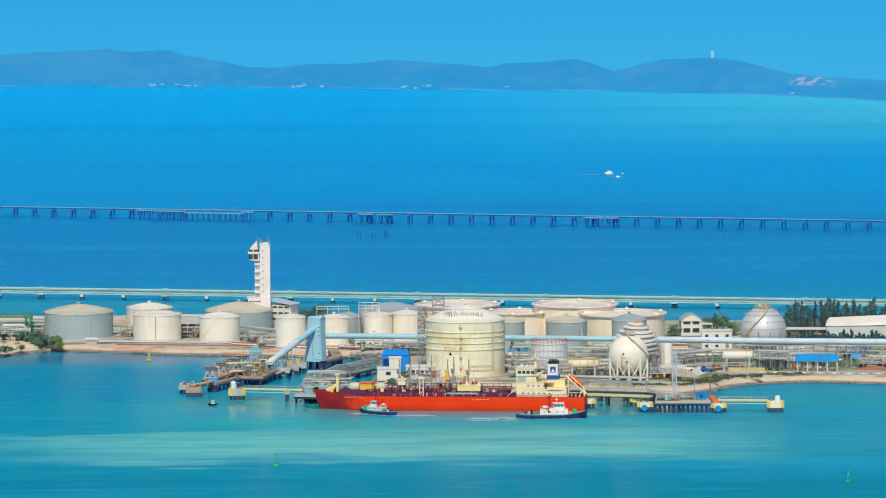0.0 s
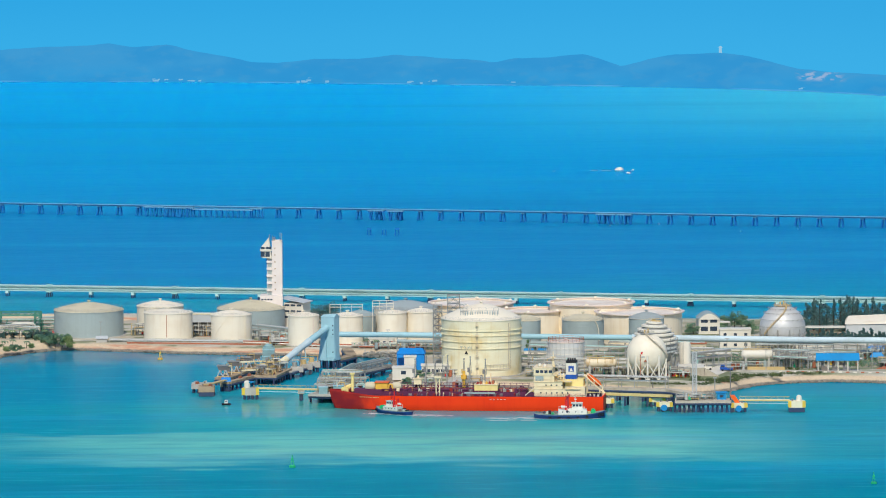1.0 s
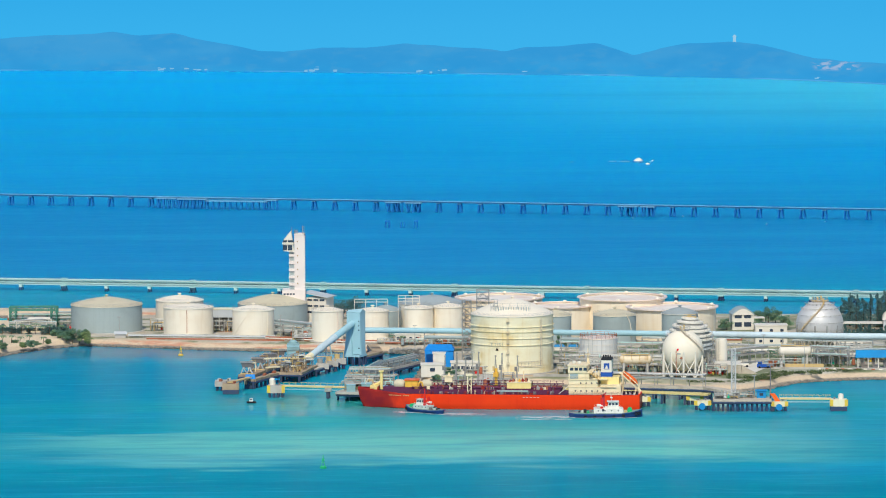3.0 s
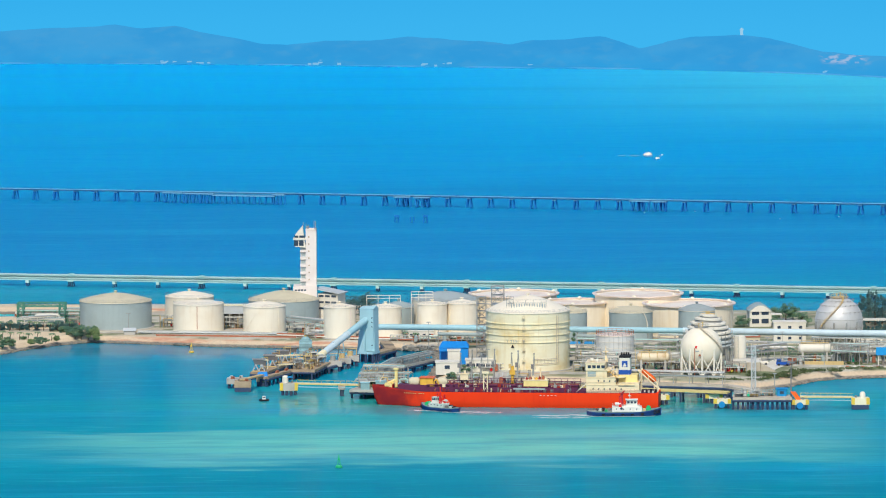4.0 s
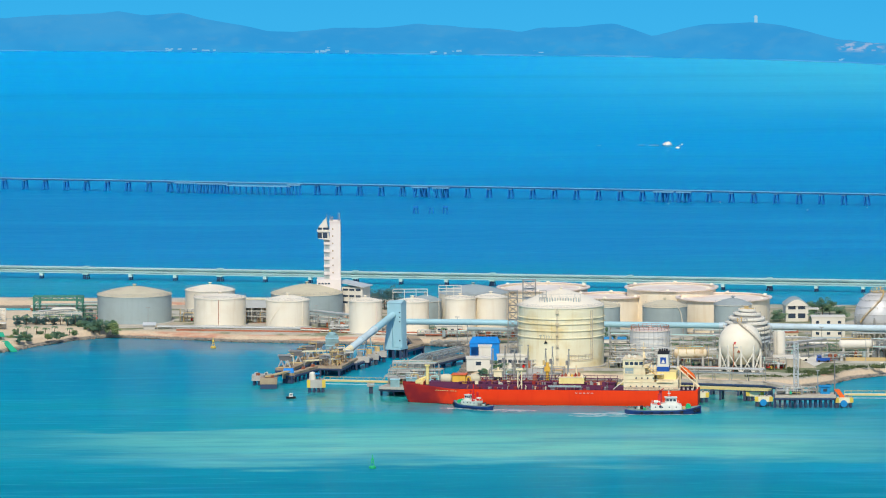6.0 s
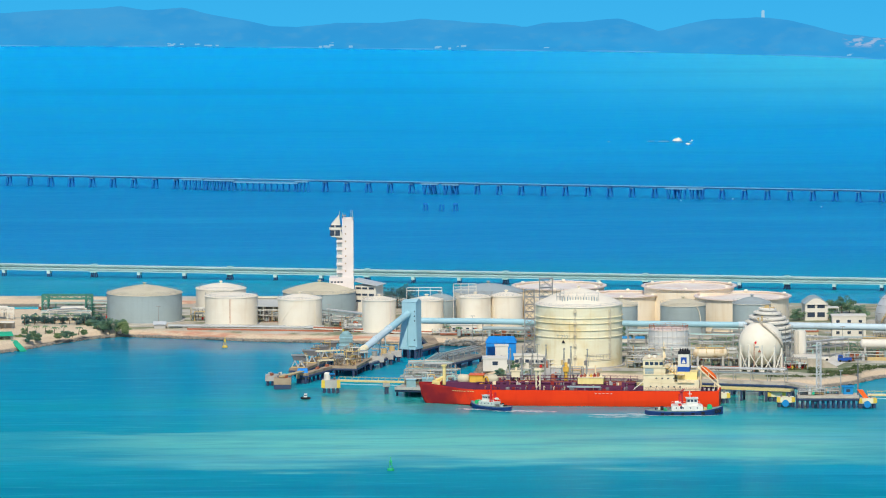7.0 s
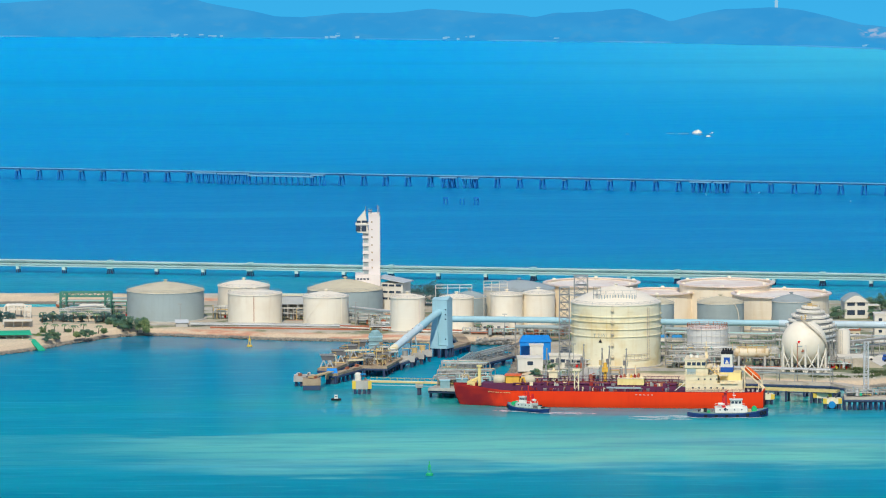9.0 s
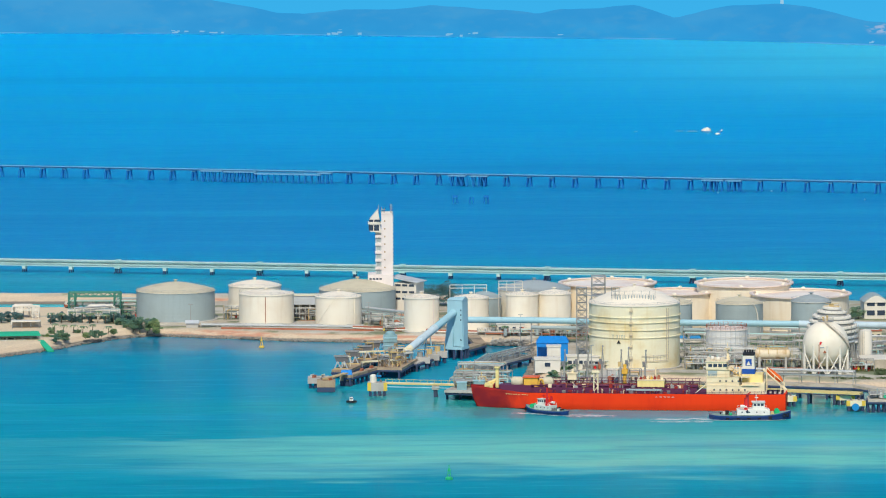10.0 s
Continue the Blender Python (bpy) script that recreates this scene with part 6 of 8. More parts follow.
def hopper(x, y, z, label="dark loading hopper on white zigzag legs"):
    t = thing("loading_hopper", x, y, z, label, "hopper", group="loading hoppers")
    part("bin", Solid().add([(-1.7, -1.6, 2.5), (1.7, -1.6, 2.5), (1.7, 1.6, 2.5), (-1.7, 1.6, 2.5), (-2.3, -2.2, 4.3), (2.3, -2.2, 4.3), (2.3, 2.2, 4.3), (-2.3, 2.2, 4.3)],
         [(3, 2, 1, 0), (4, 5, 6, 7), (0, 1, 5, 4), (1, 2, 6, 5), (2, 3, 7, 6), (3, 0, 4, 7)]), DARKSTEEL, t)
    part("rim", Solid().box(-2.6, -2.4, 4.2, 2.6, -2.1, 4.4).box(-2.6, 2.1, 4.2, 2.6, 2.4, 4.4).box(-2.6, -2.4, 4.2, -2.3, 2.4, 4.4).box(2.3, -2.4, 4.2, 2.6, 2.4, 4.4), STEEL, t)
    for yy in (-1.8, 1.8):
        for a, c in ((-2.4, -1.2), (0, -1.2), (0, 1.2), (2.4, 1.2)):
            part("leg", Solid().rod((a, yy, 0), (c, yy, 2.6), 0.19, 6), HALLGREY, t)
    part("sill_beam", Solid().box(-2.6, -2.1, 0, 2.6, -1.7, 0.35), OCHRE, t)
    t.scale = (0.98, 0.98, 1.06)
    return t


for x, y in ((-69.4, 95.6), (-65.6, 112), (-61.1, 129), (-57.6, 142)):
    hopper(x, y, 3.2)
t = thing("loader_tower", -51.8, 128, 3.8, "pale grey louvred conveyor drive tower on the platform", "tower")
part("cabin", Solid().box(-2.4, -2.2, 2.4, 2.4, 2.2, 8.2), TEALGREY, t)
for k in range(4):
    part("louvre", Solid().box(-2.6, -2.4, 2.8 + k * 1.4, 2.6, 2.4, 3.2 + k * 1.4), SKYPIPE if k % 2 else TEALGREY, t)
for sx in (-2, 2):
    for sy in (-1.8, 1.8):
        part("leg", Solid().rod((sx, sy, 0), (sx, sy, 2.5), 0.2, 6), STEEL, t)
part("hood", Solid().turn([(1.8, 8.2), (1.8, 8.8), (1.0, 9.5), (0.01, 9.6)], 14), TEALGREY, t)
for i, (x0, y0, x1, y1, z, mat) in enumerate(((-66, 112, -46.5, 118, 7.6, CREAM), (-62, 98, -50, 104, 5.6, CREAM), (-54.6, 108, -43.8, 116, 7.0, PLASTER))):
    t = thing("belt_conveyor", x0, y0, 3.8, "narrow cream belt conveyor on thin trestles", "conveyor", math.degrees(math.atan2(y1 - y0, x1 - x0)), group="belt conveyors")
    L = math.hypot(x1 - x0, y1 - y0)
    part("frame", Solid().box(0, -0.7, z - 3.8 - 0.5, L, 0.7, z - 3.8), mat, t)
    for k in range(5):
        part("trestle", Solid().rod((L * k / 4, -0.6, -0.2), (L * k / 4, -0.2, z - 4.2), 0.14, 5).rod((L * k / 4, 0.6, -0.2), (L * k / 4, 0.2, z - 4.2), 0.14, 5), STEEL, t)
for i, (x, y, mat) in enumerate(((-62, 83, RUST), (-58.6, 91.5, RUST), (-49, 98, RUST), (-46, 108, STEEL), (-78.6, 64, RUST), (-73, 52.2, RUST), (-53, 100, PLASTER), (-75.6, 67, PLASTER), (-79.4, 67, SILVER))):
    whole("deck_winch", Solid().box(-0.8, -0.5, 0, 0.8, 0.5, 0.3).rod((-0.6, 0, 0.55), (0.6, 0, 0.55), 0.36, 10).box(0.6, -0.3, 0.3, 0.95, 0.3, 0.9), mat, "deck winch standing on the jetty", "winch", group="deck winches", x=x, y=y, z=3.85 if i < 4 or i == 6 else (4.0 if i == 5 else 3.6), rz=60)
for i, (x, y) in enumerate(((-40, 124), (-36.5, 134), (-33.5, 143))):
    t = thing("approach_bent", x, y, 0, "trestle head with cylinders and concrete cap", "pier", group="trestle heads")
    part("cap", Solid().box(-2.6, -2, 2.0, 2.6, 2, 4.2), CONCRETE, t)
    part("drum", Solid().rod((-1, 0, 4.2), (-1, 0, 6.0), 1.1, 12), OCHRE if i else STEEL, t)
    part("frame", Solid().rod((1.6, -1, 4.2), (1.6, -1, 7), 0.15, 5).rod((1.6, 1, 4.2), (1.6, 1, 7), 0.15, 5).rod((-2, -1, 7), (1.8, -1, 7), 0.15, 5), OCHRE, t)
    for px in (-1.6, 1.6):
        part("pile_leg", Solid().rod((px, -1, 2.1), (px, -1, -2), 0.55, 8), PILE, t)


# ---- tanker berth: dolphins, walkways, pipe head ----
def walkway(x0, y0, x1, y1, z, label="yellow-railed steel catwalk over the water", mat=None):
    L = math.hypot(x1 - x0, y1 - y0)
    t = thing("catwalk", x0, y0, z, label, "walkway", math.degrees(math.atan2(y1 - y0, x1 - x0)), group="catwalks")
    part("girder", Solid().box(0, -0.9, -0.75, L, 0.9, -0.25), mat or PALEYELLOW, t)
    part("grating", Solid().box(0, -0.85, -0.22, L, 0.85, -0.1), CREAM, t)
    part("handrail", Solid().rod((0, -0.85, 0.9), (L, -0.85, 0.9), 0.04, 4).rod((0, 0.85, 0.9), (L, 0.85, 0.9), 0.04, 4), YELLOW, t)
    part("service_pipe", Solid().rod((0, -1.2, -1.6), (L, -1.2, -1.6), 0.16, 6), SKYPIPE, t)
    for k in range(int(L / 2.5) + 1):
        part("stanchion", Solid().rod((k * 2.5, -0.85, -0.2), (k * 2.5, -0.85, 0.9), 0.06, 4), YELLOW, t)
    return t


t = mooring_dolphin(-56.3, 40, 6.4, 5.5, 4.6, "mooring dolphin with yellow corners and a white hut", YELLOW)
part("hut", Solid().turn([(1.2, 4.6), (1.2, 6.8), (0.8, 7.3), (0.01, 7.5)], 16, -1.4, 0), PLASTER, t)
part("hut_roof", Solid().box(-0.6, -1, 6.6, 1.4, 1, 7.0), CYANROOF, t)
walkway(-53.2, 38.5, -24, 31, 4.9)
t = thing("catwalk_pier", -36, 34, 0, "concrete catwalk pier on a dark pile", "pier")
part("head", Solid().box(-1.3, -1.2, 2.6, 1.3, 1.2, 4.0), CONCRETE, t)
part("pile_leg", Solid().rod((0, 0, 2.7), (0, 0, -2), 0.75, 10), PILE, t)

deck_on_piles("tanker_berth_head", [(-29, 38), (-11, 33)], 30, 3.6, "concrete tanker berth head on dark piles", gap=4)
t = thing("berth_pipework", -21.5, 44, 3.6, "three-level grey steel manifold of pipes on the tanker berth", "pipework", -10)
for lv, z in enumerate((1.8, 4.2, 6.8)):
    s = Solid()
    w0, w1 = -9 + lv * 1.5, 14 - lv * 2
    for yy in (-4, 0, 4):
        s.rod((w0, yy, z), (w1, yy, z), 0.15, 5)
    for k in range(7):
        u = w0 + (w1 - w0) * k / 6
        s.rod((u, -4, 0), (u, -4, z), 0.13, 5).rod((u, 4, 0), (u, 4, z), 0.13, 5).rod((u, -4, z), (u, 4, z), 0.13, 5)
    fr = part("frame", s, STEEL, t)
    for k in range(7):
        part("pipe", Solid().rod((w0, -3.5 + k, z + 0.3), (w1, -3.5 + k, z + 0.3), 0.14, 8), (STEEL, GREY, SKYPIPE, GREENSTEEL, DARKSTEEL, OCHRE, STEEL)[k], fr)
for k in range(9):
    part("riser", Solid().rod((-7 + k * 2.2, -2 + (k % 3) * 2, 0), (-7 + k * 2.2, -2 + (k % 3) * 2, 6 + (k % 4) * 0.9), 0.2, 6), STEEL, t)
for i, (x, y, w, d, h) in enumerate(((-24, 32, 11, 7, 4.6), (-15, 36, 8, 7, 4.0), (-21, 52, 14, 5, 6.4))):
    process_skid(x, y, w, d, h, "crowded berth manifold of grey and blue pipes", 240 + i).location.z = 3.6
for x, y, w, h in ((-27, 24, 3.4, 2.6), (-21, 23.4, 3.8, 3.2), (-14.5, 22, 3.0, 2.4)):
    t = thing("berth_cabin", x, y, 3.6, "small teal equipment cabin on the berth", "cabin", group="berth cabins")
    part("body", Solid().box(-w / 2, -1.1, 0, w / 2, 1.1, h), TEALGREY, t)
    part("roof", Solid().box(-w / 2 - 0.2, -1.3, h, w / 2 + 0.2, 1.3, h + 0.25), SKYPIPE, t)
deck_on_piles("berth_trestle", [(-27, 40), (-26, 72), (-15.4, 109), (-2.6, 137)], 5.0, 3.6, "concrete pipe trestle between tanker berth and shore", gap=9)
pipe_rack(-26.5, 50, -15.4, 109, 3.6, 5, 2, None, "long steel pipe rack along the berth trestle", 4.4, 5)
pipe_rack(-15.4, 109, -2.6, 137, 3.2, 5, 2, None, "long steel pipe rack along the berth trestle", 4.4, 5)

for i, (x, y, h) in enumerate(((9, 42, 13), (13.5, 40, 14.5), (17, 39, 13), (22, 38, 15), (28.5, 37, 13.5), (31, 36, 14.5), (37, 35, 13.5))):
    t = thing("marine_loader", x, y, 3.6, "upright grey marine loading crane folded at the berth", "loading crane", group="marine loading arms")
    part("riser", Solid().turn([(0.6, -0.2), (0.6, 0.4), (0.38, 0.6), (0.32, h * 0.55)], 10), STEEL, t)
    part("upper_arm", Solid().rod((0, 0, h * 0.5), (0.3, 0, h * 0.9), 0.17, 8), STEEL, t)
    part("outer_arm", Solid().rod((0.3, 0.1, h * 0.9), (0.7, 0.6, h * 0.45), 0.13, 6), STEEL, t)
    part("head_sheave", Solid().rod((0.3, -0.15, h * 0.9), (0.3, 0.15, h * 0.9), 0.36, 12), STEEL, t)
    part("counterweight", Solid().box(-0.9, -0.5, h * 0.48, 0.1, 0.5, h * 0.6), OCHRE if i == 4 else DARKSTEEL, t)
deck_on_piles("central_berth", [(6, 40), (42, 34)], 13, 3.6, "concrete loading berth behind the tanker", gap=5)
deck_on_piles("central_access", [(22, 40), (27, 84)], 7, 3.6, "short concrete access bridge to the berth", gap=8)
for i, (x, y, w, d, h) in enumerate(((14, 44, 12, 5, 4), (30, 41, 12, 5, 5))):
    process_skid(x, y, w, d, h, "berth manifold of grey pipes and valves", 40 + i).location.z = 3.6

# east side of the tanker berth
deck_on_piles("east_trestle", [(42, 32), (84, 12), (110, 2)], 4.0, 4.6, "trestle with faded yellow beams on dark piles", gap=7, mat=PALEYELLOW, thick=0.7, beam=0.16)
deck_on_piles("east_back_trestle", [(60, 36), (110, 20), (120, 4)], 5.0, 5.2, "tan pipe trestle behind the berth", gap=10, mat=TANDECK)
pipe_rack(60, 37, 109, 22, 4.2, 5, 2, None, "steel pipe rack on the berth trestle", 4.0, 6).location.z = 5.2
deck_on_piles("east_platform", [(111, -13), (133, -14)], 11.5, 4.4, "tan concrete platform on a forest of dark piles", gap=1.7, thick=0.7, mat=TANDECK)
for x, y, ball in ((84.4, 2, None), (104.6, 6, None), (106.9, -12, CYANROOF), (135.8, -16.5, CYANROOF)):
    t = mooring_dolphin(x, y, 6.0, 5, 3.5, "breasting dolphin with yellow painted corners", YELLOW, CREAM)
    if ball:
        part("rubber_fender", Solid().rod((-0.2, -2.6, 1.5), (-0.2, -3.2, 1.5), 1.25, 16), ball, t, "round blue fender")
t = mooring_dolphin(158.2, -17, 6.3, 5.5, 4.2, "mooring dolphin with yellow corners and a white hut", YELLOW, CREAM, False)
part("hut", Solid().turn([(1.05, 4.2), (1.05, 5.8), (0.75, 6.3), (0.01, 6.5)], 16, 0.9, 0), PLASTER, t)
walkway(136, -15.5, 155.4, -17.5, 4.9)
lattice_tower(118.7, -12, 4.4, 23.0, 0.8, "slim galvanised lattice mast on the platform", SILVER, levels=9)
t = thing("light_pole", 126.6, -12, 4.4, "short grey light pole on the platform", "pole")
part("pole", Solid().rod((0, 0, 0), (0, 0, 8.4), 0.22, 8, 0.14), STEEL, t)
part("lamp_head", Solid().box(-0.7, -0.2, 8.2, 0.7, 0.2, 8.6), STEEL, t)
t = thing("lamp_mast", 132.6, -14, 4.4, "slim dark lighting mast with a lamp bar", "mast")
part("pole", Solid().rod((0, 0, 0), (0, 0, 12.6), 0.28, 8, 0.16), DARKSTEEL, t)
part("lamp_bar", Solid().box(-1.4, -0.3, 12.4, 1.4, 0.3, 12.9), DARKSTEEL, t)
t = thing("blue_hut", 129.2, -12, 4.4, "small blue equipment hut on the platform", "hut")
part("body", Solid().box(-1.7, -1.4, 0, 1.7, 1.4, 2.6), CYANROOF, t)
part("roof", Solid().box(-2.3, -1.8, 2.6, 2.3, 1.8, 3.0), CYANROOF, t)
part("window", Solid().box(-0.7, -1.5, 0.9, 0.7, -1.38, 1.9), GLASS, t)
process_skid(116, -13, 9, 6, 2.6, "grey pipes and fire monitors on the platform", 60).location.z = 4.4
process_skid(123.5, -11, 5, 4, 2.2, "grey pipes and valves on the platform", 61).location.z = 4.4
t = thing("access_ramp", 133.2, -16, 4.4, "orange and red gangway stair at the platform end", "gangway")
part("stair", Solid().add([(-1, -1, 2), (1, -1, 2), (3.4, -1, -1.5), (1.6, -1, -1.5), (-1, 1, 2), (1, 1, 2), (3.4, 1, -1.5), (1.6, 1, -1.5)], [(0, 1, 2, 3), (7, 6, 5, 4), (0, 4, 5, 1), (1, 5, 6, 2), (2, 6, 7, 3), (3, 7, 4, 0)]), ORANGE, t)

# timber-brown chutes crowding the loading jetty
for i, (x, y, w, d, h, mat) in enumerate(((-67.6, 104, 2.2, 2.2, 3.6, CREAM), (-63.4, 120, 2.2, 2.2, 4.6, BROWNSTEEL), (-59.4, 135, 2.2, 2.2, 5.2, OCHRE), (-53.6, 99, 2.6, 2.2, 3.4, STEEL), (-50.6, 106, 2.6, 2.2, 4.2, OCHRE), (-48.4, 112, 2.6, 2.2, 5.0, PLASTER), (-45.8, 116, 2.4, 2, 3.4, STEEL))):
    t = thing("loading_chute", x, y, 3.2 if i < 3 else 3.9, "brown steel loading chute standing on the jetty", "chute", 20, group="loading chutes")
    for sx in (-1, 1):
        for sy in (-1, 1):
            part("post", Solid().rod((sx * w / 2, sy * d / 2, 0), (sx * w / 2, sy * d / 2, h), 0.16, 6), mat, t)
    part("platform", Solid().box(-w / 2 - 0.3, -d / 2 - 0.3, h - 0.25, w / 2 + 0.3, d / 2 + 0.3, h), mat, t)
    part("chute", Solid().box(-w * 0.28, -d * 0.3, h * 0.35, w * 0.28, d * 0.3, h - 0.25, 1.3), DARKSTEEL, t)
    part("rail", Solid().rod((-w / 2, -d / 2, h + 0.9), (w / 2, -d / 2, h + 0.9), 0.06, 4).rod((-w / 2, -d / 2, h), (-w / 2, -d / 2, h + 0.9), 0.06, 4).rod((w / 2, -d / 2, h), (w / 2, -d / 2, h + 0.9), 0.06, 4), YELLOW, t)

# braced service stands and handrails over the loading jetty
rng = random.Random(31)
for i, (x, y, w, d, h) in enumerate(((-54.4, 95, 2.6, 2, 3.0), (-49.5, 95, 2.6, 2, 2.6), (-52, 110, 3, 2, 4.6), (-47.6, 104, 2.6, 2, 3.4), (-49.8, 118, 3, 2, 5.2))):
    t = thing("service_stand", x, y, 3.85, "brown braced steel stand with a railed top on the jetty", "stand", 62, group="service stands")
    mat = (BROWNSTEEL, OCHRE, DARKSTEEL, BROWNSTEEL)[i % 4]
    for sx in (-1, 1):
        for sy in (-1, 1):
            part("post", Solid().rod((sx * w / 2, sy * d / 2, -0.2), (sx * w / 2, sy * d / 2, h), 0.15, 6), mat, t)
    for sy in (-1, 1):
        part("brace", Solid().rod((-w / 2, sy * d / 2, 0.2), (w / 2, sy * d / 2, h - 0.4), 0.1, 5), mat, t)
        part("counter_brace", Solid().rod((w / 2, sy * d / 2, 0.2), (-w / 2, sy * d / 2, h - 0.4), 0.1, 5), mat, t)
    part("floor_plate", Solid().box(-w / 2 - 0.2, -d / 2 - 0.2, h - 0.2, w / 2 + 0.2, d / 2 + 0.2, h), STEEL, t)
    part("rail", Solid().line([(-w / 2, d / 2, h + 1), (-w / 2, -d / 2, h + 1), (w / 2, -d / 2, h + 1), (w / 2, d / 2, h + 1)], 0.06, 4), YELLOW if i % 2 else STEEL, t)
    part("motor", Solid().rod((-0.6, 0, h + 0.45), (0.7, 0, h + 0.45), 0.45, 10).box(-0.8, -0.4, h, 0.8, 0.4, h + 0.3), (DARKSTEEL, BROWNSTEEL, STEEL)[i % 3], t)


# ---- the tanker ----
def tanker():
    """Bow at -x. Length 107 m, beam 16.5 m."""
    t = thing("tanker_ship", 30.7, 0.3, 0, "orange-red gas tanker with cream deckhouse moored at the berth", "ship", -6.3)
    L, B = 55.2, 8.2

    def half(x):
        if x < -20:
            return B * (1 - ((-20 - x) / (L - 20)) ** 2.2) ** 0.75 if x > -L else 0.05
        if x > 40:
            return B * (1 - 0.28 * ((x - 40) / (L - 40)) ** 2)
        return B

    def deck(x):
        if x < -36:
            return 5.6 + 1.1 * ((-36 - x) / 19.0) ** 1.5
        return 5.6
    rows = []
    xs = [-55.1, -54.8, -54, -52.5, -50, -47, -43, -39.2, -39, -36, -35.8, -30, -20, -8, 0, 12, 24, 36, 44, 49, 52.6, 53.3]
    for x in xs:
        w, z = max(0.08, half(x)), deck(x)
        rake = 2.3 * max(0, (-40 - x) / 15.0) ** 1.5
        wl, kl = w * (0.97 if x > -40 else 0.80), w * (0.75 if x > -30 else 0.4)
        rows.append([(x, -w, z), (x + rake * 0.35, -wl, z * 0.45), (x + rake, -wl * 0.96, 0.2), (x + rake * 1.2, -kl, -2), (x + rake * 1.2, kl, -2), (x + rake, wl * 0.96, 0.2), (x + rake * 0.35, wl, z * 0.45), (x, w, z)])
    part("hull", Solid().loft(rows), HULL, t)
    dk = Solid()
    ds = [(x, half(x) - 0.35, deck(x)) for x in xs if -54.9 < x < 53]
    dk.add([(x, s * w, z + 0.05) for x, w, z in ds for s in (-1, 1)], [(2 * i, 2 * i + 2, 2 * i + 3, 2 * i + 1) for i in range(len(ds) - 1)])
    part("deck", dk, DECKRED, t)
    # bulwarks, dying out abaft the forecastle
    for s in (-1, 1):
        b = Solid()
        pts = [(x, s * half(x), deck(x), 0.8 * min(1, max(0.02, (-36 - x) / 12))) for x in xs if x < -35.9]
        b.add([(x, y, z + u * h) for x, y, z, h in pts for u in (0, 1)] + [(x, y - s * 0.15, z + u * h) for x, y, z, h in pts for u in (0, 1)],
              [(2 * i, 2 * i + 2, 2 * i + 3, 2 * i + 1) for i in range(len(pts) - 1)] + [(2 * len(pts) + 2 * i, 2 * len(pts) + 2 * i + 1, 2 * len(pts) + 2 * i + 3, 2 * len(pts) + 2 * i + 2) for i in range(len(pts) - 1)])
        part("bulwark", b, HULL, t)
        r = Solid()
        for k in range(36):
            x = -34 + k * 2.4
            r.rod((x, s * (half(x) - 0.2), 5.6), (x, s * (half(x) - 0.2), 6.7), 0.05, 4)
        for z in (6.2, 6.7):
            r.rod((-35, s * (B - 0.2), z), (50, s * (half(50) - 0.2), z), 0.05, 4)
        part("deck_rail", r, DECKRED, t)
    def side(x, z):
        return -half(x) * (1.0 if z > 4.6 else 0.985) - 0.12
    for k in range(9):
        x = -42.5 + k * 0.85 + (0.5 if k > 5 else 0)
        part("name_lettering", Solid().add([(x, side(x, 5), 5.15 - 0.02 * k), (x + 0.6, side(x + 0.6, 5), 5.15 - 0.02 * k), (x + 0.6, side(x + 0.6, 5), 4.9 - 0.02 * k), (x, side(x, 5), 4.9 - 0.02 * k)], [(0, 1, 2, 3)]), OCHRE, t, "unreadable pale letter bar")
    for k in range(5):
        part("draught_mark", Solid().box(9.0 + k * 1.4, -B - 0.06, 4.5, 9.7 + k * 1.4, -B - 0.01, 4.7), PLASTER, t)
    # cargo trunk, pipes, catwalk
    part("cargo_trunk", Solid().box(-33, -5.2, 5.6, 23, 5.2, 7.2), DECKRED, t)
    part("forward_trunk", Solid().box(-45, -3.0, 5.7, -33.01, 3.0, 7.7), DECKRED, t)
    part("breakwater", Solid().box(-47.2, -3.2, 5.8, -46.9, 3.2, 7.6), HULL, t)
    for k in range(22):
        part("trunk_stiffener", Solid().box(-32 + k * 2.5, -5.32, 5.65, -31.85 + k * 2.5, -5.21, 7.1), DECKRED, t)
    for i in range(7):
        part("deck_pipe", Solid().rod((-34, -3.6 + i * 1.2, 7.8), (23, -3.6 + i * 1.2, 7.8), 0.22, 8), (DECKRED, DECKRED, DECKRED, RUST, DECKRED, RUST, DECKRED)[i], t)
    cw = part("catwalk", Solid().box(-34, -0.7, 9.0, 24, 0.7, 9.15), DECKRED, t)
    rl = Solid()
    for y in (-0.7, 0.7):
        rl.rod((-34, y, 10.1), (24, y, 10.1), 0.06, 4)
        for k in range(25):
            rl.rod((-34 + k * 2.4, y, 7.2), (-34 + k * 2.4, y, 10.1), 0.06, 4)
    part("rail", rl, DECKRED, cw)
    rng = random.Random(3)
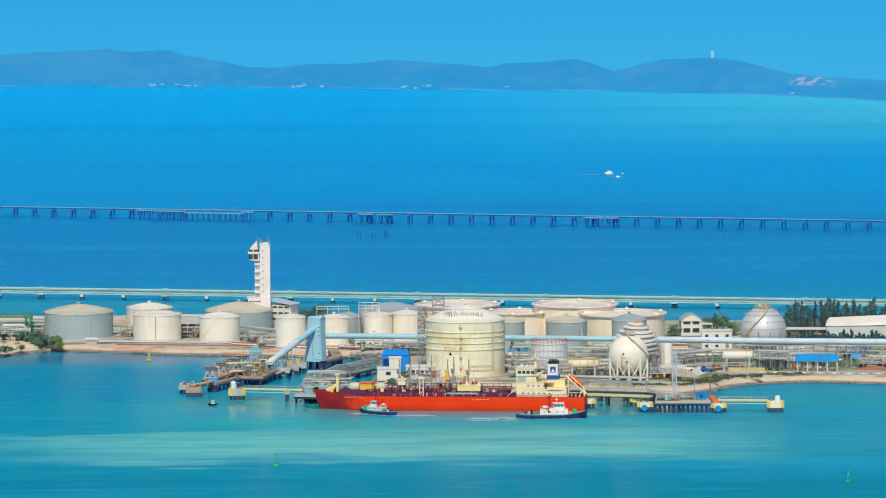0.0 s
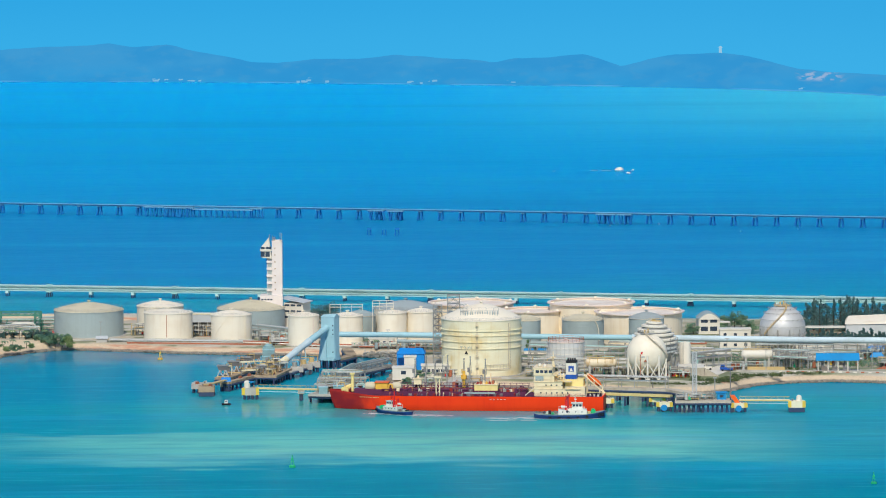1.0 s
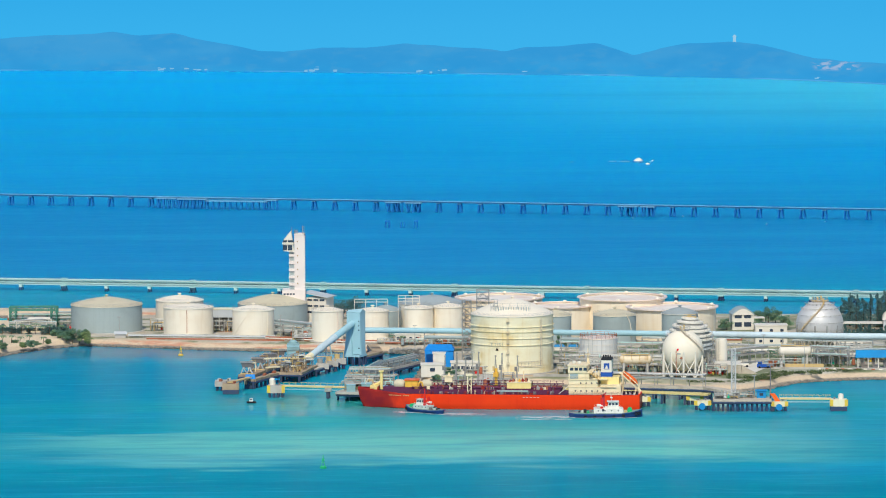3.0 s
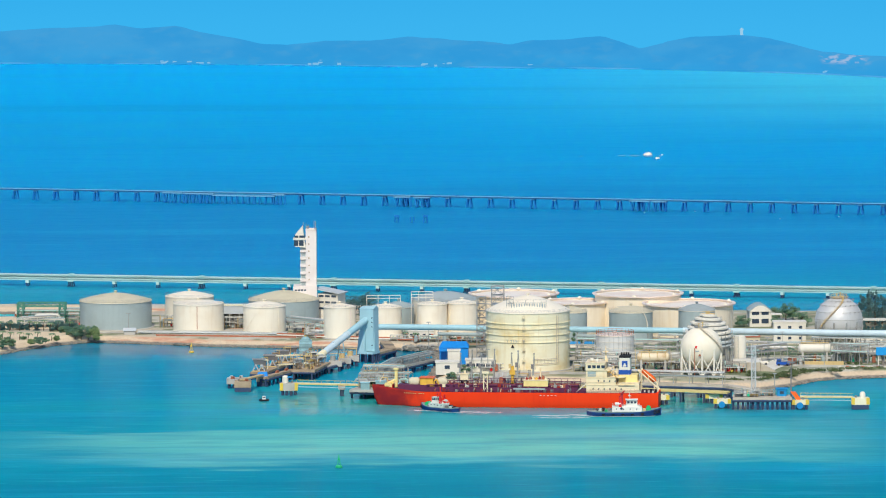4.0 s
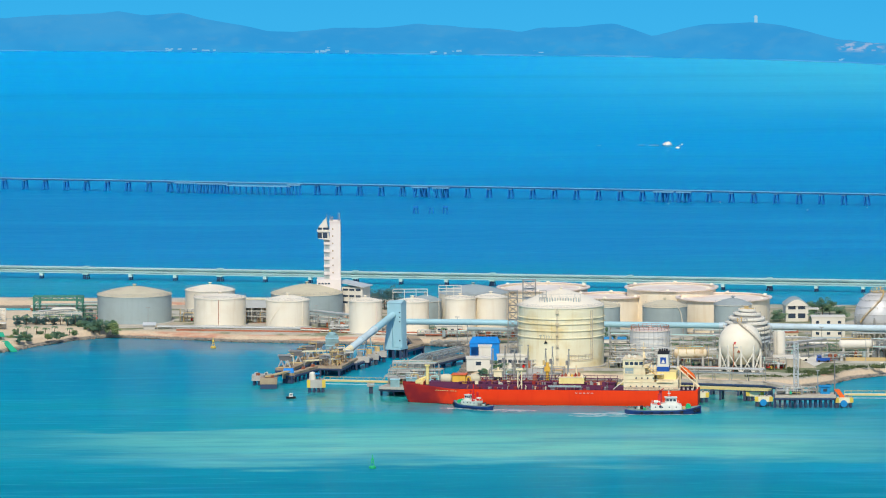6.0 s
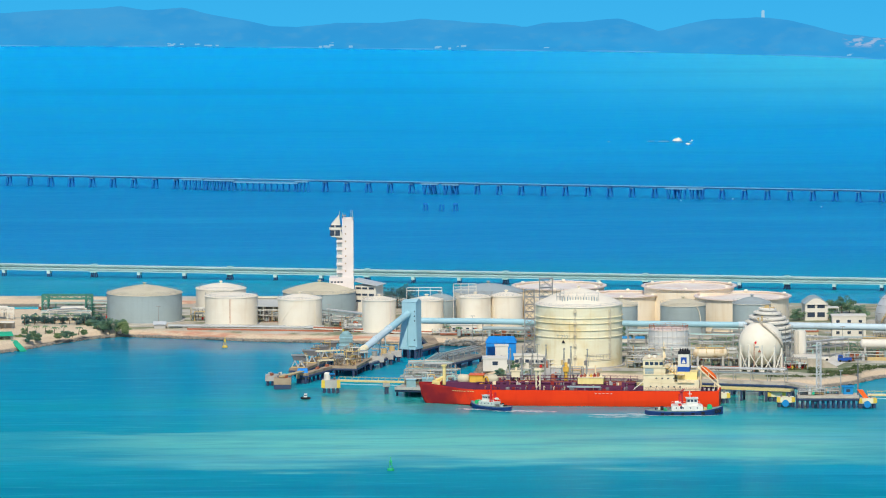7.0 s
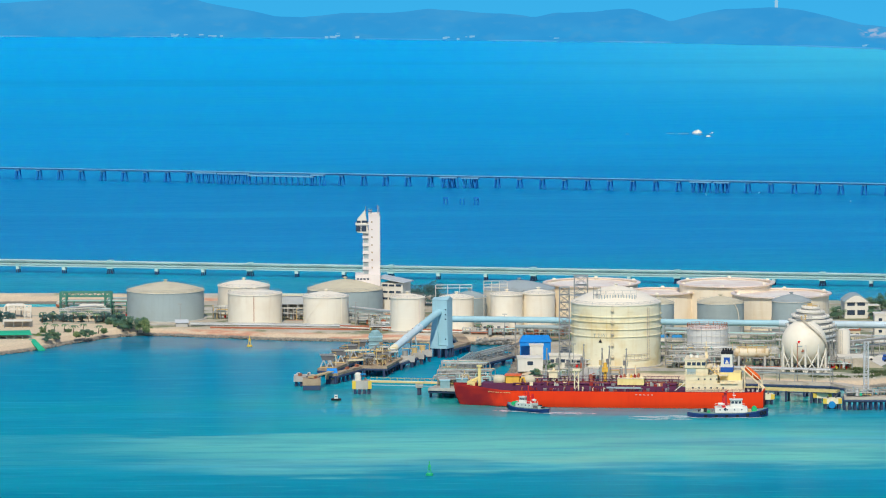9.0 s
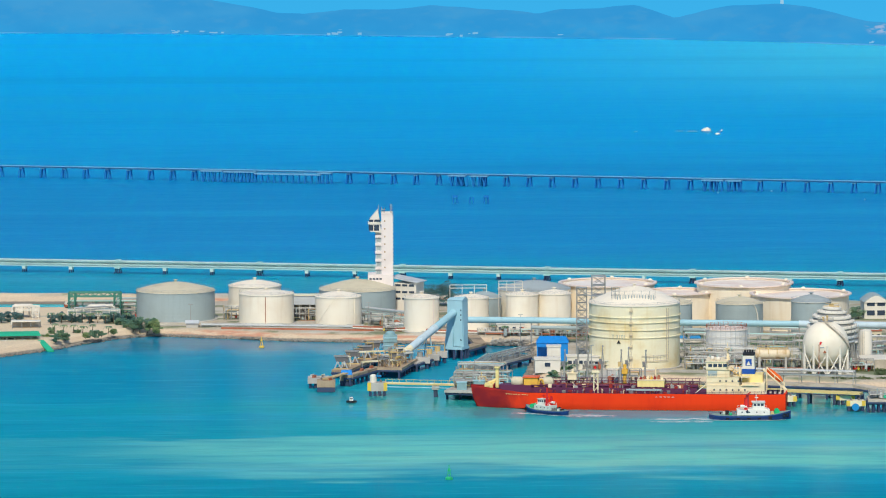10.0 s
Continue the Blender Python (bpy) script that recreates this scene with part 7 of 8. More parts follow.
    for k in range(150):
        x, y = rng.uniform(-33, 22), rng.choice((-7.0, -6.2, -4.4, -2.4, 4.4, 6.2)) + rng.uniform(-0.5, 0.5)
        z0 = 7.2 if abs(y) < 5.2 else 5.6
        q = rng.random()
        m = rng.choice((DECKRED, DECKRED, BOOT, SHIPCREAM, STEEL, STEEL, BOOT, RUST, DARKSTEEL))
        if q < 0.4:
            part("deck_vent", Solid().rod((x, y, z0), (x, y, z0 + rng.uniform(0.8, 1.8)), 0.22, 8).rod((x, y, z0 + 0.9), (x + 0.4, y, z0 + 1.1), 0.25, 8), m, t)
        elif q < 0.7:
            part("valve_box", Solid().box(x - 0.6, y - 0.4, z0, x + 0.6, y + 0.4, z0 + rng.uniform(0.6, 1.3)), m, t)
        else:
            part("mooring_bitt", Solid().rod((x, y, z0), (x, y, z0 + 0.8), 0.25, 8).rod((x + 0.9, y, z0), (x + 0.9, y, z0 + 0.8), 0.25, 8), m, t)
    # forward tank domes and amber motor room
    for x in (-39.0, -28.6):
        s = Solid().turn([(0.01, -2.3), (1.2, -2.0), (1.75, -1.2), (1.75, 1.2), (1.2, 2.0), (0.01, 2.3)], 20)
        s.v = [(x + c, b_, 8.6 + a) for a, b_, c in s.v]
        part("deck_tank", s, BUFF, t, "buff pressure vessel lying on deck")
    part("motor_room", Solid().box(-36.6, -2.6, 6.0, -31.8, 2.6, 10.2), AMBER, t, "amber cargo motor room")
    part("motor_room_roof", Solid().box(-37.0, -3.0, 10.2, -31.4, 3.0, 10.5), ORANGE, t)
    part("side_pipe", Solid().line([(-31.6, -3, 6.2), (-31.2, -3, 9.4), (-30.2, -3, 9.8), (-29.4, -3, 7.0)], 0.3, 8), AMBER, t)
    # fore mast and crane
    part("fore_crane", Solid().rod((-46, 0, 9.4), (-48.6, 0, 8.2), 0.5, 8).rod((-48.6, 0, 8.2), (-49.6, 0, 6.8), 0.5, 8).rod((-46, 0, 6.5), (-46, 0, 13.2), 0.62, 10).box(-46.9, -1.0, 13.2, -45.1, 1.0, 13.7).rod((-46, 0, 10), (-47.6, 0, 7.5), 0.35, 8), BUTTER, t)
    part("windlass", Solid().box(-50.2, -2, 6.6, -47.4, 2, 8.0).rod((-49, -2.4, 7.8), (-49, 2.4, 7.8), 0.7, 12), BUTTER, t)
    part("jack_staff", Solid().rod((-52.4, 0, 8.3), (-50.9, 0, 10.9), 0.1, 6).rod((-51.9, 0, 8.3), (-52.2, 0, 10.8), 0.1, 6), PLASTER, t)
    # manifold crane and masts
    for x, y, h, m in ((-12.2, -6.6, 7.4, SHIPCREAM), (-10.8, -6.6, 7.4, SHIPCREAM)):
        part("crane_post", Solid().rod((x, y, 5.6), (x, y, 5.6 + h), 0.24, 8), m, t)
    part("crane_brace", Solid().line([(-12.2, -6.6, 6), (-10.8, -6.6, 8), (-12.2, -6.6, 10), (-10.8, -6.6, 12), (-12.2, -6.6, 13)], 0.13, 5).box(-12.8, -7.2, 12.6, -10.2, -6.0, 13.4), SHIPCREAM, t)
    part("hose_crane", Solid().rod((-2.2, 2, 7.2), (-2.2, 2, 14.6), 0.6, 12).box(-3.2, 0.8, 11.4, -1.2, 3.2, 13.0), AMBER, t)
    part("vent_mast", Solid().rod((-20, 0, 7.2), (-20, 0, 13), 0.4, 10).box(-21.6, -1.2, 9.5, -18.6, 1.2, 11.6).box(-22, -1.5, 11.6, -18.2, 1.5, 11.9), SHIPCREAM, t)
    # compressor house
    ch = part("compressor_house", Solid().box(2.6, -4.6, 7.6, 11.8, 4.6, 9.8), BUTTER, t, "butter yellow compressor house on a dark plinth")
    part("plinth", Solid().box(2.8, -4.4, 7.2, 11.6, 4.4, 7.6), DECKRED, ch)
    part("roof_edge", Solid().box(2.4, -4.8, 9.8, 12.0, 4.8, 9.95), SHIPCREAM, ch)
    for k in range(7):
        u, q = 3.2 + k * 1.2, (k * 0.37) % 1
        part("roof_machine", Solid().box(u, -2.6 + q, 9.95, u + 0.8, 0.6 + q, 10.4 + 0.7 * q).rod((u + 0.4, -2.2 + q, 10.3), (u + 0.4, -2.2 + q, 11.0 + 0.6 * q), 0.16, 6), (BOOT, RUST, SHIPCREAM, AMBER, BOOT, RUST, SHIPCREAM)[k], ch)
    part("post", Solid().rod((8.6, 0, 9.9), (8.6, 0, 14.0), 0.28, 8), SHIPCREAM, ch)
    part("gangway", Solid().box(-1, -7.6, 6.6, 11, -6.8, 7.2), GREY, t, "grey stowed gangway along the rail")
    # accommodation
    h = part("deckhouse", Solid().box(26.4, -6.8, 5.6, 38.5, 6.8, 8.6).box(26.4, -6.75, 8.6, 37.5, 6.75, 11.4).box(26.4, -6.7, 11.4, 34.2, 6.7, 14.0), SHIPCREAM, t, "cream accommodation block")
    part("bridge", Solid().box(26.2, -7.0, 14.0, 33.2, 7.0, 16.6), SHIPCREAM, h)
    for k in range(4):
        part("bridge_window", Solid().box(27.0 + k * 1.7, -7.1, 14.9, 28.3 + k * 1.7, -6.95, 16.0), GLASS, h)
    for k in range(7):
        part("front_window", Solid().box(26.1, -6.6 + k * 1.9, 14.9, 26.25, -5.1 + k * 1.9, 16.0), GLASS, h)
    part("bridge_roof", Solid().box(25.9, -7.2, 16.6, 33.6, 7.2, 16.85), SHIPCREAM, h)
    part("house_recess", Solid().box(26.9, -6.78, 11.7, 30.0, -6.6, 13.6), GREY, h, "grey-green recessed side panel")
    for x0, x1, z in ((25.8, 44.5, 8.6), (26.2, 41, 11.4), (26.2, 35.4, 14.0)):
        part("deck_slab", Solid().box(x0, -7.0, z - 0.1, x1, 7.0, z + 0.08), SHIPCREAM, h)
        r = Solid()
        for k in range(int((x1 - x0) / 1.6) + 1):
            r.rod((x0 + k * 1.6, -6.9, z), (x0 + k * 1.6, -6.9, z + 1.1), 0.05, 4)
        r.rod((x0, -6.9, z + 1.1), (x1, -6.9, z + 1.1), 0.05, 4).rod((x0, -6.9, z + 0.6), (x1, -6.9, z + 0.6), 0.04, 4)
        part("side_rail", r, SHIPCREAM, h)
    for z, n, x0 in ((6.6, 6, 29), (9.6, 4, 31)):
        for k in range(n):
            part("porthole", Solid().rod((x0 + k * 2.1, -6.7, z + 0.5), (x0 + k * 2.1, -6.9, z + 0.5), 0.3, 8), GLASS, h)
    for k in range(9):
        part("stair_tread", Solid().box(34.8 + k * 0.36, -7.4, 13.8 - k * 0.28, 35.2 + k * 0.36, -6.6, 13.9 - k * 0.28), AMBER, h)
    part("stair_rail", Solid().rod((34.8, -7.4, 14.9), (38.2, -7.4, 12.4), 0.07, 5).rod((34.8, -7.4, 13.8), (38.2, -7.4, 11.4), 0.09, 5), AMBER, h)
    part("forward_stair", Solid().line([(26, -5, 8.6), (22.6, -5, 5.8)], 0.16, 6).line([(26, -6, 8.6), (22.6, -6, 5.8)], 0.16, 6), PLASTER, h)
    part("aft_house", Solid().box(38.5, -6.4, 5.6, 46.2, 6.4, 9.4), SHIPCREAM, t, "cream aft deckhouse")
    part("engine_casing", Solid().box(38.3, -3.8, 9.4, 45.4, 3.8, 12.1), BUTTER, t, "butter yellow engine casing under the funnel")
    part("casing_platform", Solid().box(35.0, -4.2, 11.4, 38.2, 4.2, 11.6).box(35.4, -3.4, 13.0, 38.0, 3.4, 13.2).rod((36.4, -3, 11.4), (36.4, -3, 15.4), 0.2, 6).rod((37.6, -3, 11.4), (37.6, -3, 14.6), 0.3, 8), SHIPCREAM, t)
    f = part("funnel", Solid().box(38.4, -3.2, 12.0, 42.6, 3.2, 18.4, 0.92), PLASTER, t, "white funnel with a blue band and emblem")
    part("band", Solid().box(38.32, -3.28, 12.2, 42.68, 3.28, 13.9, 0.985), LOGOBLUE, f)
    part("emblem", Solid().box(39.5, -3.12, 15.0, 41.6, -2.95, 17.3), LOGOBLUE, f, "blue square emblem")
    part("emblem_mark", Solid().add([(39.9, -3.2, 15.3), (41.2, -3.2, 15.3), (40.55, -3.1, 16.8)], [(0, 1, 2)]).box(39.9, -3.22, 15.2, 41.2, -3.14, 15.45), PLASTER, f)
    part("funnel_top", Solid().box(38.5, -2.9, 18.4, 42.5, 2.9, 19.2), BLACK, f)
    for k in range(4):
        part("exhaust", Solid().rod((39.2 + k * 0.85, 0, 19.0), (39.2 + k * 0.85, 0, 20.2), 0.3, 8), BLACK, f)
    m = part("radar_mast", Solid().rod((33.2, 0, 16.6), (33.2, 0, 22.6), 0.4, 8, 0.2).rod((33.8, 0, 16.6), (33.2, 0, 20.5), 0.2, 6).box(32.2, -1.6, 20.4, 34.2, 1.6, 20.6), SHIPCREAM, t)
    part("scanner", Solid().box(32.9, -1.8, 21.0, 33.3, 1.8, 21.3), PLASTER, m)
    for x, z in ((28.2, 17.6), (30.2, 17.4)):
        part("radome", Solid().ball(x, -3, z, 0.75, None, 8), PLASTER, t)
    # free-fall lifeboat on its ramp
    r = Solid()
    for y in (-1.3, 1.3):
        r.rod((45.4, y, 13.6), (53.4, y, 6.4), 0.3, 6).rod((46.6, y, 14.2), (52.8, y, 8.6), 0.16, 6).rod((46.6, y, 12.4), (46.6, y, 14.2), 0.16, 6).rod((49.4, y, 10), (49.4, y, 11.8), 0.16, 6).rod((52.6, y, 7.2), (52.6, y, 8.8), 0.16, 6).rod((46.6, y, 5.6), (46.6, y, 12.2), 0.22, 6).rod((51.5, y, 5.6), (51.5, y, 8.2), 0.22, 6).rod((52.8, y, 5.6), (52.8, y, 7.4), 0.2, 6)
    part("lifeboat_ramp", r, SHIPCREAM, t)
    s = Solid().turn([(0.02, -3.7), (0.75, -3.1), (1.1, -1.7), (1.15, 1.5), (0.85, 2.8), (0.3, 3.6), (0.02, 3.7)], 14)
    rot = Euler((0, radians(128), 0)).to_matrix()
    s.v = [tuple(rot @ Vector(v) + Vector((49.2, 0, 11.5))) for v in s.v]
    part("lifeboat", s, ORANGE, t, "orange free-fall lifeboat")
    for k in range(8):
        part("stern_gear", Solid().rod((46.5 + k * 0.8, -5.6 + (k % 3), 5.6), (46.5 + k * 0.8, -5.6 + (k % 3), 6.4 + (k % 2) * 0.5), 0.35, 8), BLACK if k % 2 else PLASTER, t)
    # thin dark plate added over the stern end to stand for its shade
    part("transom", Solid().box(53.2, -5.2, 0.5, 53.5, 5.2, 5.2), BOOT, t, "dark maroon plate standing for shade on the stern")
    return t


tanker()


# ---- harbour tugs and small craft ----
OXRED = paint("dark_red_mast", (0.42, 0.03, 0.04), (0.26, 0.02, 0.03), amount=0.5, size=0.5)
PALEDECK = paint("pale_green_grey_house_paint", (0.58, 0.66, 0.58), (0.40, 0.44, 0.38), amount=0.5, size=0.4)


def tug(x, y, rz, L, mast_red, label):
    t = thing("harbour_tug", x, y, 0, label, "tug", rz, group="harbour tugs")
    b = L * 0.16
    rows = []
    for u in np.linspace(-1, 1, 15):
        w = b * (1 - abs(u) ** (2.2 if u > 0 else 5)) ** 0.55 + 0.15
        z = 1.35 + (1.5 if u > 0 else 0.25) * abs(u) ** 2.6
        x_ = u * L / 2
        rows.append([(x_, -w, z), (x_, -w * 0.92, 0.1), (x_ * 0.94, -w * 0.5, -1.5), (x_ * 0.94, w * 0.5, -1.5), (x_, w * 0.92, 0.1), (x_, w, z)])
    part("hull", Solid().loft(rows), TUGBLUE, t)
    for q, sg in ((0, -1), (5, 1)):
        part("rubbing_strake", Solid().loft([[(r[q][0], r[q][1] + sg * a, r[q][2] - b2) for a, b2 in ((-0.05, 0.0), (0.3, 0.0), (0.3, 0.45), (-0.05, 0.45))] for r in rows]), TUGBLUE, t)
    part("deck", Solid().add([(r[0][0], r[0][1] * 0.9, r[0][2] + 0.03) for r in rows] + [(r[5][0], r[5][1] * 0.9, r[5][2] + 0.03) for r in rows], [(i, i + 1, 16 + i, 15 + i) for i in range(14)]), DECKGREEN, t)
    t.scale = (1, 1, 0.84 if L < 20 else 1.0)
    d = 1.5
    part("deckhouse", Solid().box(-L * 0.16, -b * 0.62, d, L * 0.24, b * 0.62, d + 1.7), PALEDECK if mast_red else TUGWHITE, t)
    part("forward_house", Solid().box(-L * 0.05, -b * 0.5, d + 1.7, L * 0.2, b * 0.5, d + 2.1), TUGWHITE, t)
    w = part("wheelhouse", Solid().box(L * 0.03, -b * 0.42, d + 2.1, L * 0.18, b * 0.42, d + 4.2, 0.93), TUGWHITE, t)
    for k in range(3):
        for s_ in (-1, 1):
            part("window", Solid().box(L * 0.042 + k * L * 0.045, s_ * b * 0.41 - b * 0.015, d + 3.0, L * 0.075 + k * L * 0.045, s_ * b * 0.41 + b * 0.015, d + 3.8), GLASS, w)
        part("rear_window", Solid().box(L * 0.031, -b * 0.3 + k * b * 0.22, d + 3.0, L * 0.04, -b * 0.12 + k * b * 0.22, d + 3.8), GLASS, w)
    for k in range(3):
        part("front_window", Solid().box(L * 0.173, -b * 0.36 + k * b * 0.25, d + 3.0, L * 0.18, -b * 0.16 + k * b * 0.25, d + 3.8), GLASS, w)
    part("wheelhouse_roof", Solid().box(L * 0.02, -b * 0.48, d + 4.2, L * 0.185, b * 0.48, d + 4.36), TUGWHITE, w)
    part("porthole", Solid().rod((-1, -b * 0.6, d + 1.2), (-1, -b * 0.66, d + 1.2), 0.5, 10), GLASS, t)
    part("mast", Solid().rod((L * 0.08, 0, d + 4.2), (L * 0.075, 0, d + 6.8), 0.13, 6).box(L * 0.06, -0.8, d + 5.6, L * 0.1, 0.8, d + 5.75), BRIGHTRED if mast_red else TUGWHITE, t)
    if mast_red:
        part("fire_monitor_mast", Solid().rod((L * 0.0, 0, d + 1.5), (L * 0.0, 0, d + 9.0), 0.42, 8, 0.2), BRIGHTRED, t, "tall signal red mast")
    if not mast_red:
        f = part("fire_mast", Solid().box(-L * 0.055, -0.75, d + 1.7, -L * 0.005, 0.75, d + 6.6, 0.62), OXRED, t, "tall dark red fire-fighting mast")
        part("monitor_platform", Solid().box(-L * 0.065, -1.1, d + 6.6, L * 0.005, 1.1, d + 6.78), OXRED, f)
        part("monitor", Solid().rod((-L * 0.03, 0.5, d + 6.7), (L * 0.01, 0.5, d + 7.5), 0.16, 8).rod((-L * 0.03, -0.5, d + 6.7), (L * 0.01, -0.5, d + 7.5), 0.16, 8), OXRED, f)
    for s_ in (-1, 1):
        part("funnel", Solid().box(-L * 0.07, s_ * b * 0.4 - 0.5, d + 1.7, -L * 0.03, s_ * b * 0.4 + 0.5, d + 5.4, 0.7), BRIGHTRED, t, "signal red funnel casing")
    part("towing_winch", Solid().rod((L * 0.33, -1.0, 2.6), (L * 0.33, 1.0, 2.6), 0.9, 12).box(L * 0.3, -1.3, 1.7, L * 0.36, 1.3, 2.2), BUOYGREEN, t, "green towing winch")
    part("liferaft", Solid().rod((-L * 0.12, -b * 0.4, d + 2.9), (-L * 0.04, -b * 0.4, d + 2.9), 0.5, 10), TUGWHITE, t)
    for s_ in (-1, 1):
        for k in range(4):
            part("side_port", Solid().rod((-L * 0.1 + k * L * 0.09, s_ * b * 0.6, d + 1.0), (-L * 0.1 + k * L * 0.09, s_ * b * 0.64, d + 1.0), 0.24, 8), GLASS, t)
        r = Solid()
        for k in range(7):
            r.rod((-L * 0.15 + k * L * 0.06, s_ * b * 0.6, d + 1.7), (-L * 0.15 + k * L * 0.06, s_ * b * 0.6, d + 2.6), 0.05, 4)
        r.rod((-L * 0.15, s_ * b * 0.6, d + 2.6), (L * 0.21, s_ * b * 0.6, d + 2.6), 0.05, 4)
        part("upper_rail", r, TUGWHITE, t)
    for k, (u, v, hh) in enumerate(((-0.2, 0.3, 1.0), (-0.24, -0.35, 0.7), (-0.31, 0.2, 0.9), (0.27, 0.3, 0.8), (0.27, -0.3, 1.1))):
        part("deck_locker", Solid().box(L * u - 0.5, b * v - 0.5, d, L * u + 0.5, b * v + 0.5, d + hh), (DARKSTEEL, BUOYGREEN, PALEDECK, DARKSTEEL, OCHRE)[k], t)
    part("towing_hook", Solid().box(-L * 0.3, -0.8, 1.5, -L * 0.26, 0.8, 2.8).rod((-L * 0.36, -0.9, 2.0), (-L * 0.36, 0.9, 2.0), 0.3, 8), BLACK, t)
    for k in range(6):
        a = radians(-60 + 24 * k)
        part("tyre_fender", Solid().ring(0.55, 0, 0.22, 10), BLACK, t).matrix_basis = pose(L * 0.47 * math.cos(a * 0.5) + 0.2, b * 1.0 * math.sin(a) * 0.9, 1.4, 90, 0, 90 + math.degrees(a))
    for k in range(5):
        part("side_fender", Solid().box(-L * 0.3 + k * L * 0.13, -b * 0.98 - 0.25, 0.3, -L * 0.26 + k * L * 0.13, -b * 0.9, 1.3), BLACK, t)
    return t


tug(69.6, -34, 0, 27.6, False, "navy blue harbour tug with a white wheelhouse beside the tanker")
tug(1.6, -15.5, 140, 18.0, True, "navy blue harbour tug with a red funnel under the tanker's bow")

t = thing("work_boat", -65.2, 18.4, 0, "small dark work boat with a white cabin", "boat")
part("hull", Solid().loft([[(u * 1.8, -0.8 * (1 - max(0, u) ** 3) - 0.02, 0.7), (u * 1.7, -0.4, -0.3), (u * 1.7, 0.4, -0.3), (u * 1.8, 0.8 * (1 - max(0, u) ** 3) + 0.02, 0.7)] for u in (-1, -0.5, 0, 0.5, 0.8, 1)]), BLACK, t)
part("cabin", Solid().box(-0.7, -0.6, 0.7, 0.6, 0.6, 1.9, 0.85), TUGWHITE, t)
part("window", Solid().box(-0.5, -0.62, 1.2, 0.4, -0.52, 1.6), GLASS, t)


def buoy(x, y, mat, label, s=1.0):
    t = thing("channel_buoy", x, y, 0, label, "buoy", group="channel buoys")
    part("float", Solid().turn([(0.01, -0.6), (1.1 * s, -0.4), (1.2 * s, 0.5 * s), (1.0 * s, 0.8 * s), (0.01, 0.85 * s)], 16), mat, t)
    fr = Solid()
    for i in range(4):
        a = math.pi / 4 + i * math.pi / 2
        fr.rod((0.8 * s * math.cos(a), 0.8 * s * math.sin(a), 0.8 * s), (0.25 * s * math.cos(a), 0.25 * s * math.sin(a), 3.0 * s), 0.1 * s, 6)
    part("tower_frame", fr.ring(0.5 * s, 2.0 * s, 0.08 * s, 10), mat, t)
    part("topmark", Solid().turn([(0.5 * s, 2.6 * s), (0.5 * s, 3.1 * s), (0.05, 3.9 * s)], 12), mat, t)
    part("lantern", Solid().rod((0, 0, 3.8 * s), (0, 0, 4.6 * s), 0.15 * s, 8), mat, t)


buoy(-33.4, -191, BUOYGREEN, "green channel buoy with a lattice tower and cone topmark")
buoy(173.3, -250, BUOYGREEN, "green channel buoy farther along the fairway", 0.9)
buoy(-99.9, 197, YELLOW, "small yellow marker buoy in the basin", 0.9)

# far rocks, islet and shore marks
for x, y, r, z in ((120.8, 1295, 2.7, 1.7), (125.7, 1268, 1.4, 0.75), (129.2, 1294, 0.6, 0.5)):
    rk = Solid().ball(0, 0, 0, r, z, 8)
    rk.v = [(a, b_, c * (1 + 0.5 * noise.noise(Vector((a * 0.6 + x, b_ * 0.6, c))) + 0.12 * a)) for a, b_, c in rk.v]
    whole("sea_rock", rk, PLASTER, "pale guano-covered rock breaking the far sea", "rock", group="pale sea rocks", x=x, y=y)
for x, y in ((132.4, 891), (173.5, 840), (204.2, 853), (106, 882)):
    whole("mooring_float", Solid().ball(0, 0, 0.15, 0.5, 0.4, 6), FARDECK, "tiny pale mooring float on the open sea", "float", group="mooring floats", x=x, y=y)
for x, y, r, z in ((82, 1288, 1.2, 0.3), (113, 1290, 3.2, 0.35), (106, 1292, 2.4, 0.25), (121, 1286, 3.0, 0.3), (128, 1288, 1.0, 0.4)):
    whole("tidal_rock", Solid().ball(0, 0, 0, r, z, 8), FARDECK, "low dark rock awash in the far sea", "rock", group="tidal rocks", x=x, y=y)
# far walls emit their colour; sun and haze are put in as glow
HAZEWHITE = glow_material("sunlit_walls_through_haze", (0.20, 0.48, 0.74), (0.34, 0.58, 0.76), 2, 16)
t = thing("lighthouse", 216.5, 2176, 21.2, "small white lighthouse on the far hilltop", "lighthouse")
part("tower", Solid().turn([(1.2, 0), (1.0, 4.4), (1.6, 4.6), (1.6, 4.9), (1.0, 5.0), (1.0, 5.6), (0.01, 6.2)], 14), HAZEWHITE, t)
rng = random.Random(11)
for x0, x1, n in ((-205, -185, 9), (-182, -160, 8), (-96, -70, 8), (-14, 10, 7), (55, 66, 4), (262, 275, 3)):
    for k in range(n):
        x = rng.uniform(x0, x1)
        y = float(np.interp(x, cx_, cy_)) + rng.uniform(5, 22)
        whole("shore_house", Solid().box(-rng.uniform(0.6, 2.2), -1, -1.6, rng.uniform(0.6, 2.0), 1, rng.uniform(-0.5, 0.1)), HAZEWHITE, "tiny pale house on the far shore", "house", group="far shore houses", x=x, y=y, z=1.0 + 0.11 * (y - float(np.interp(x, cx_, cy_))))


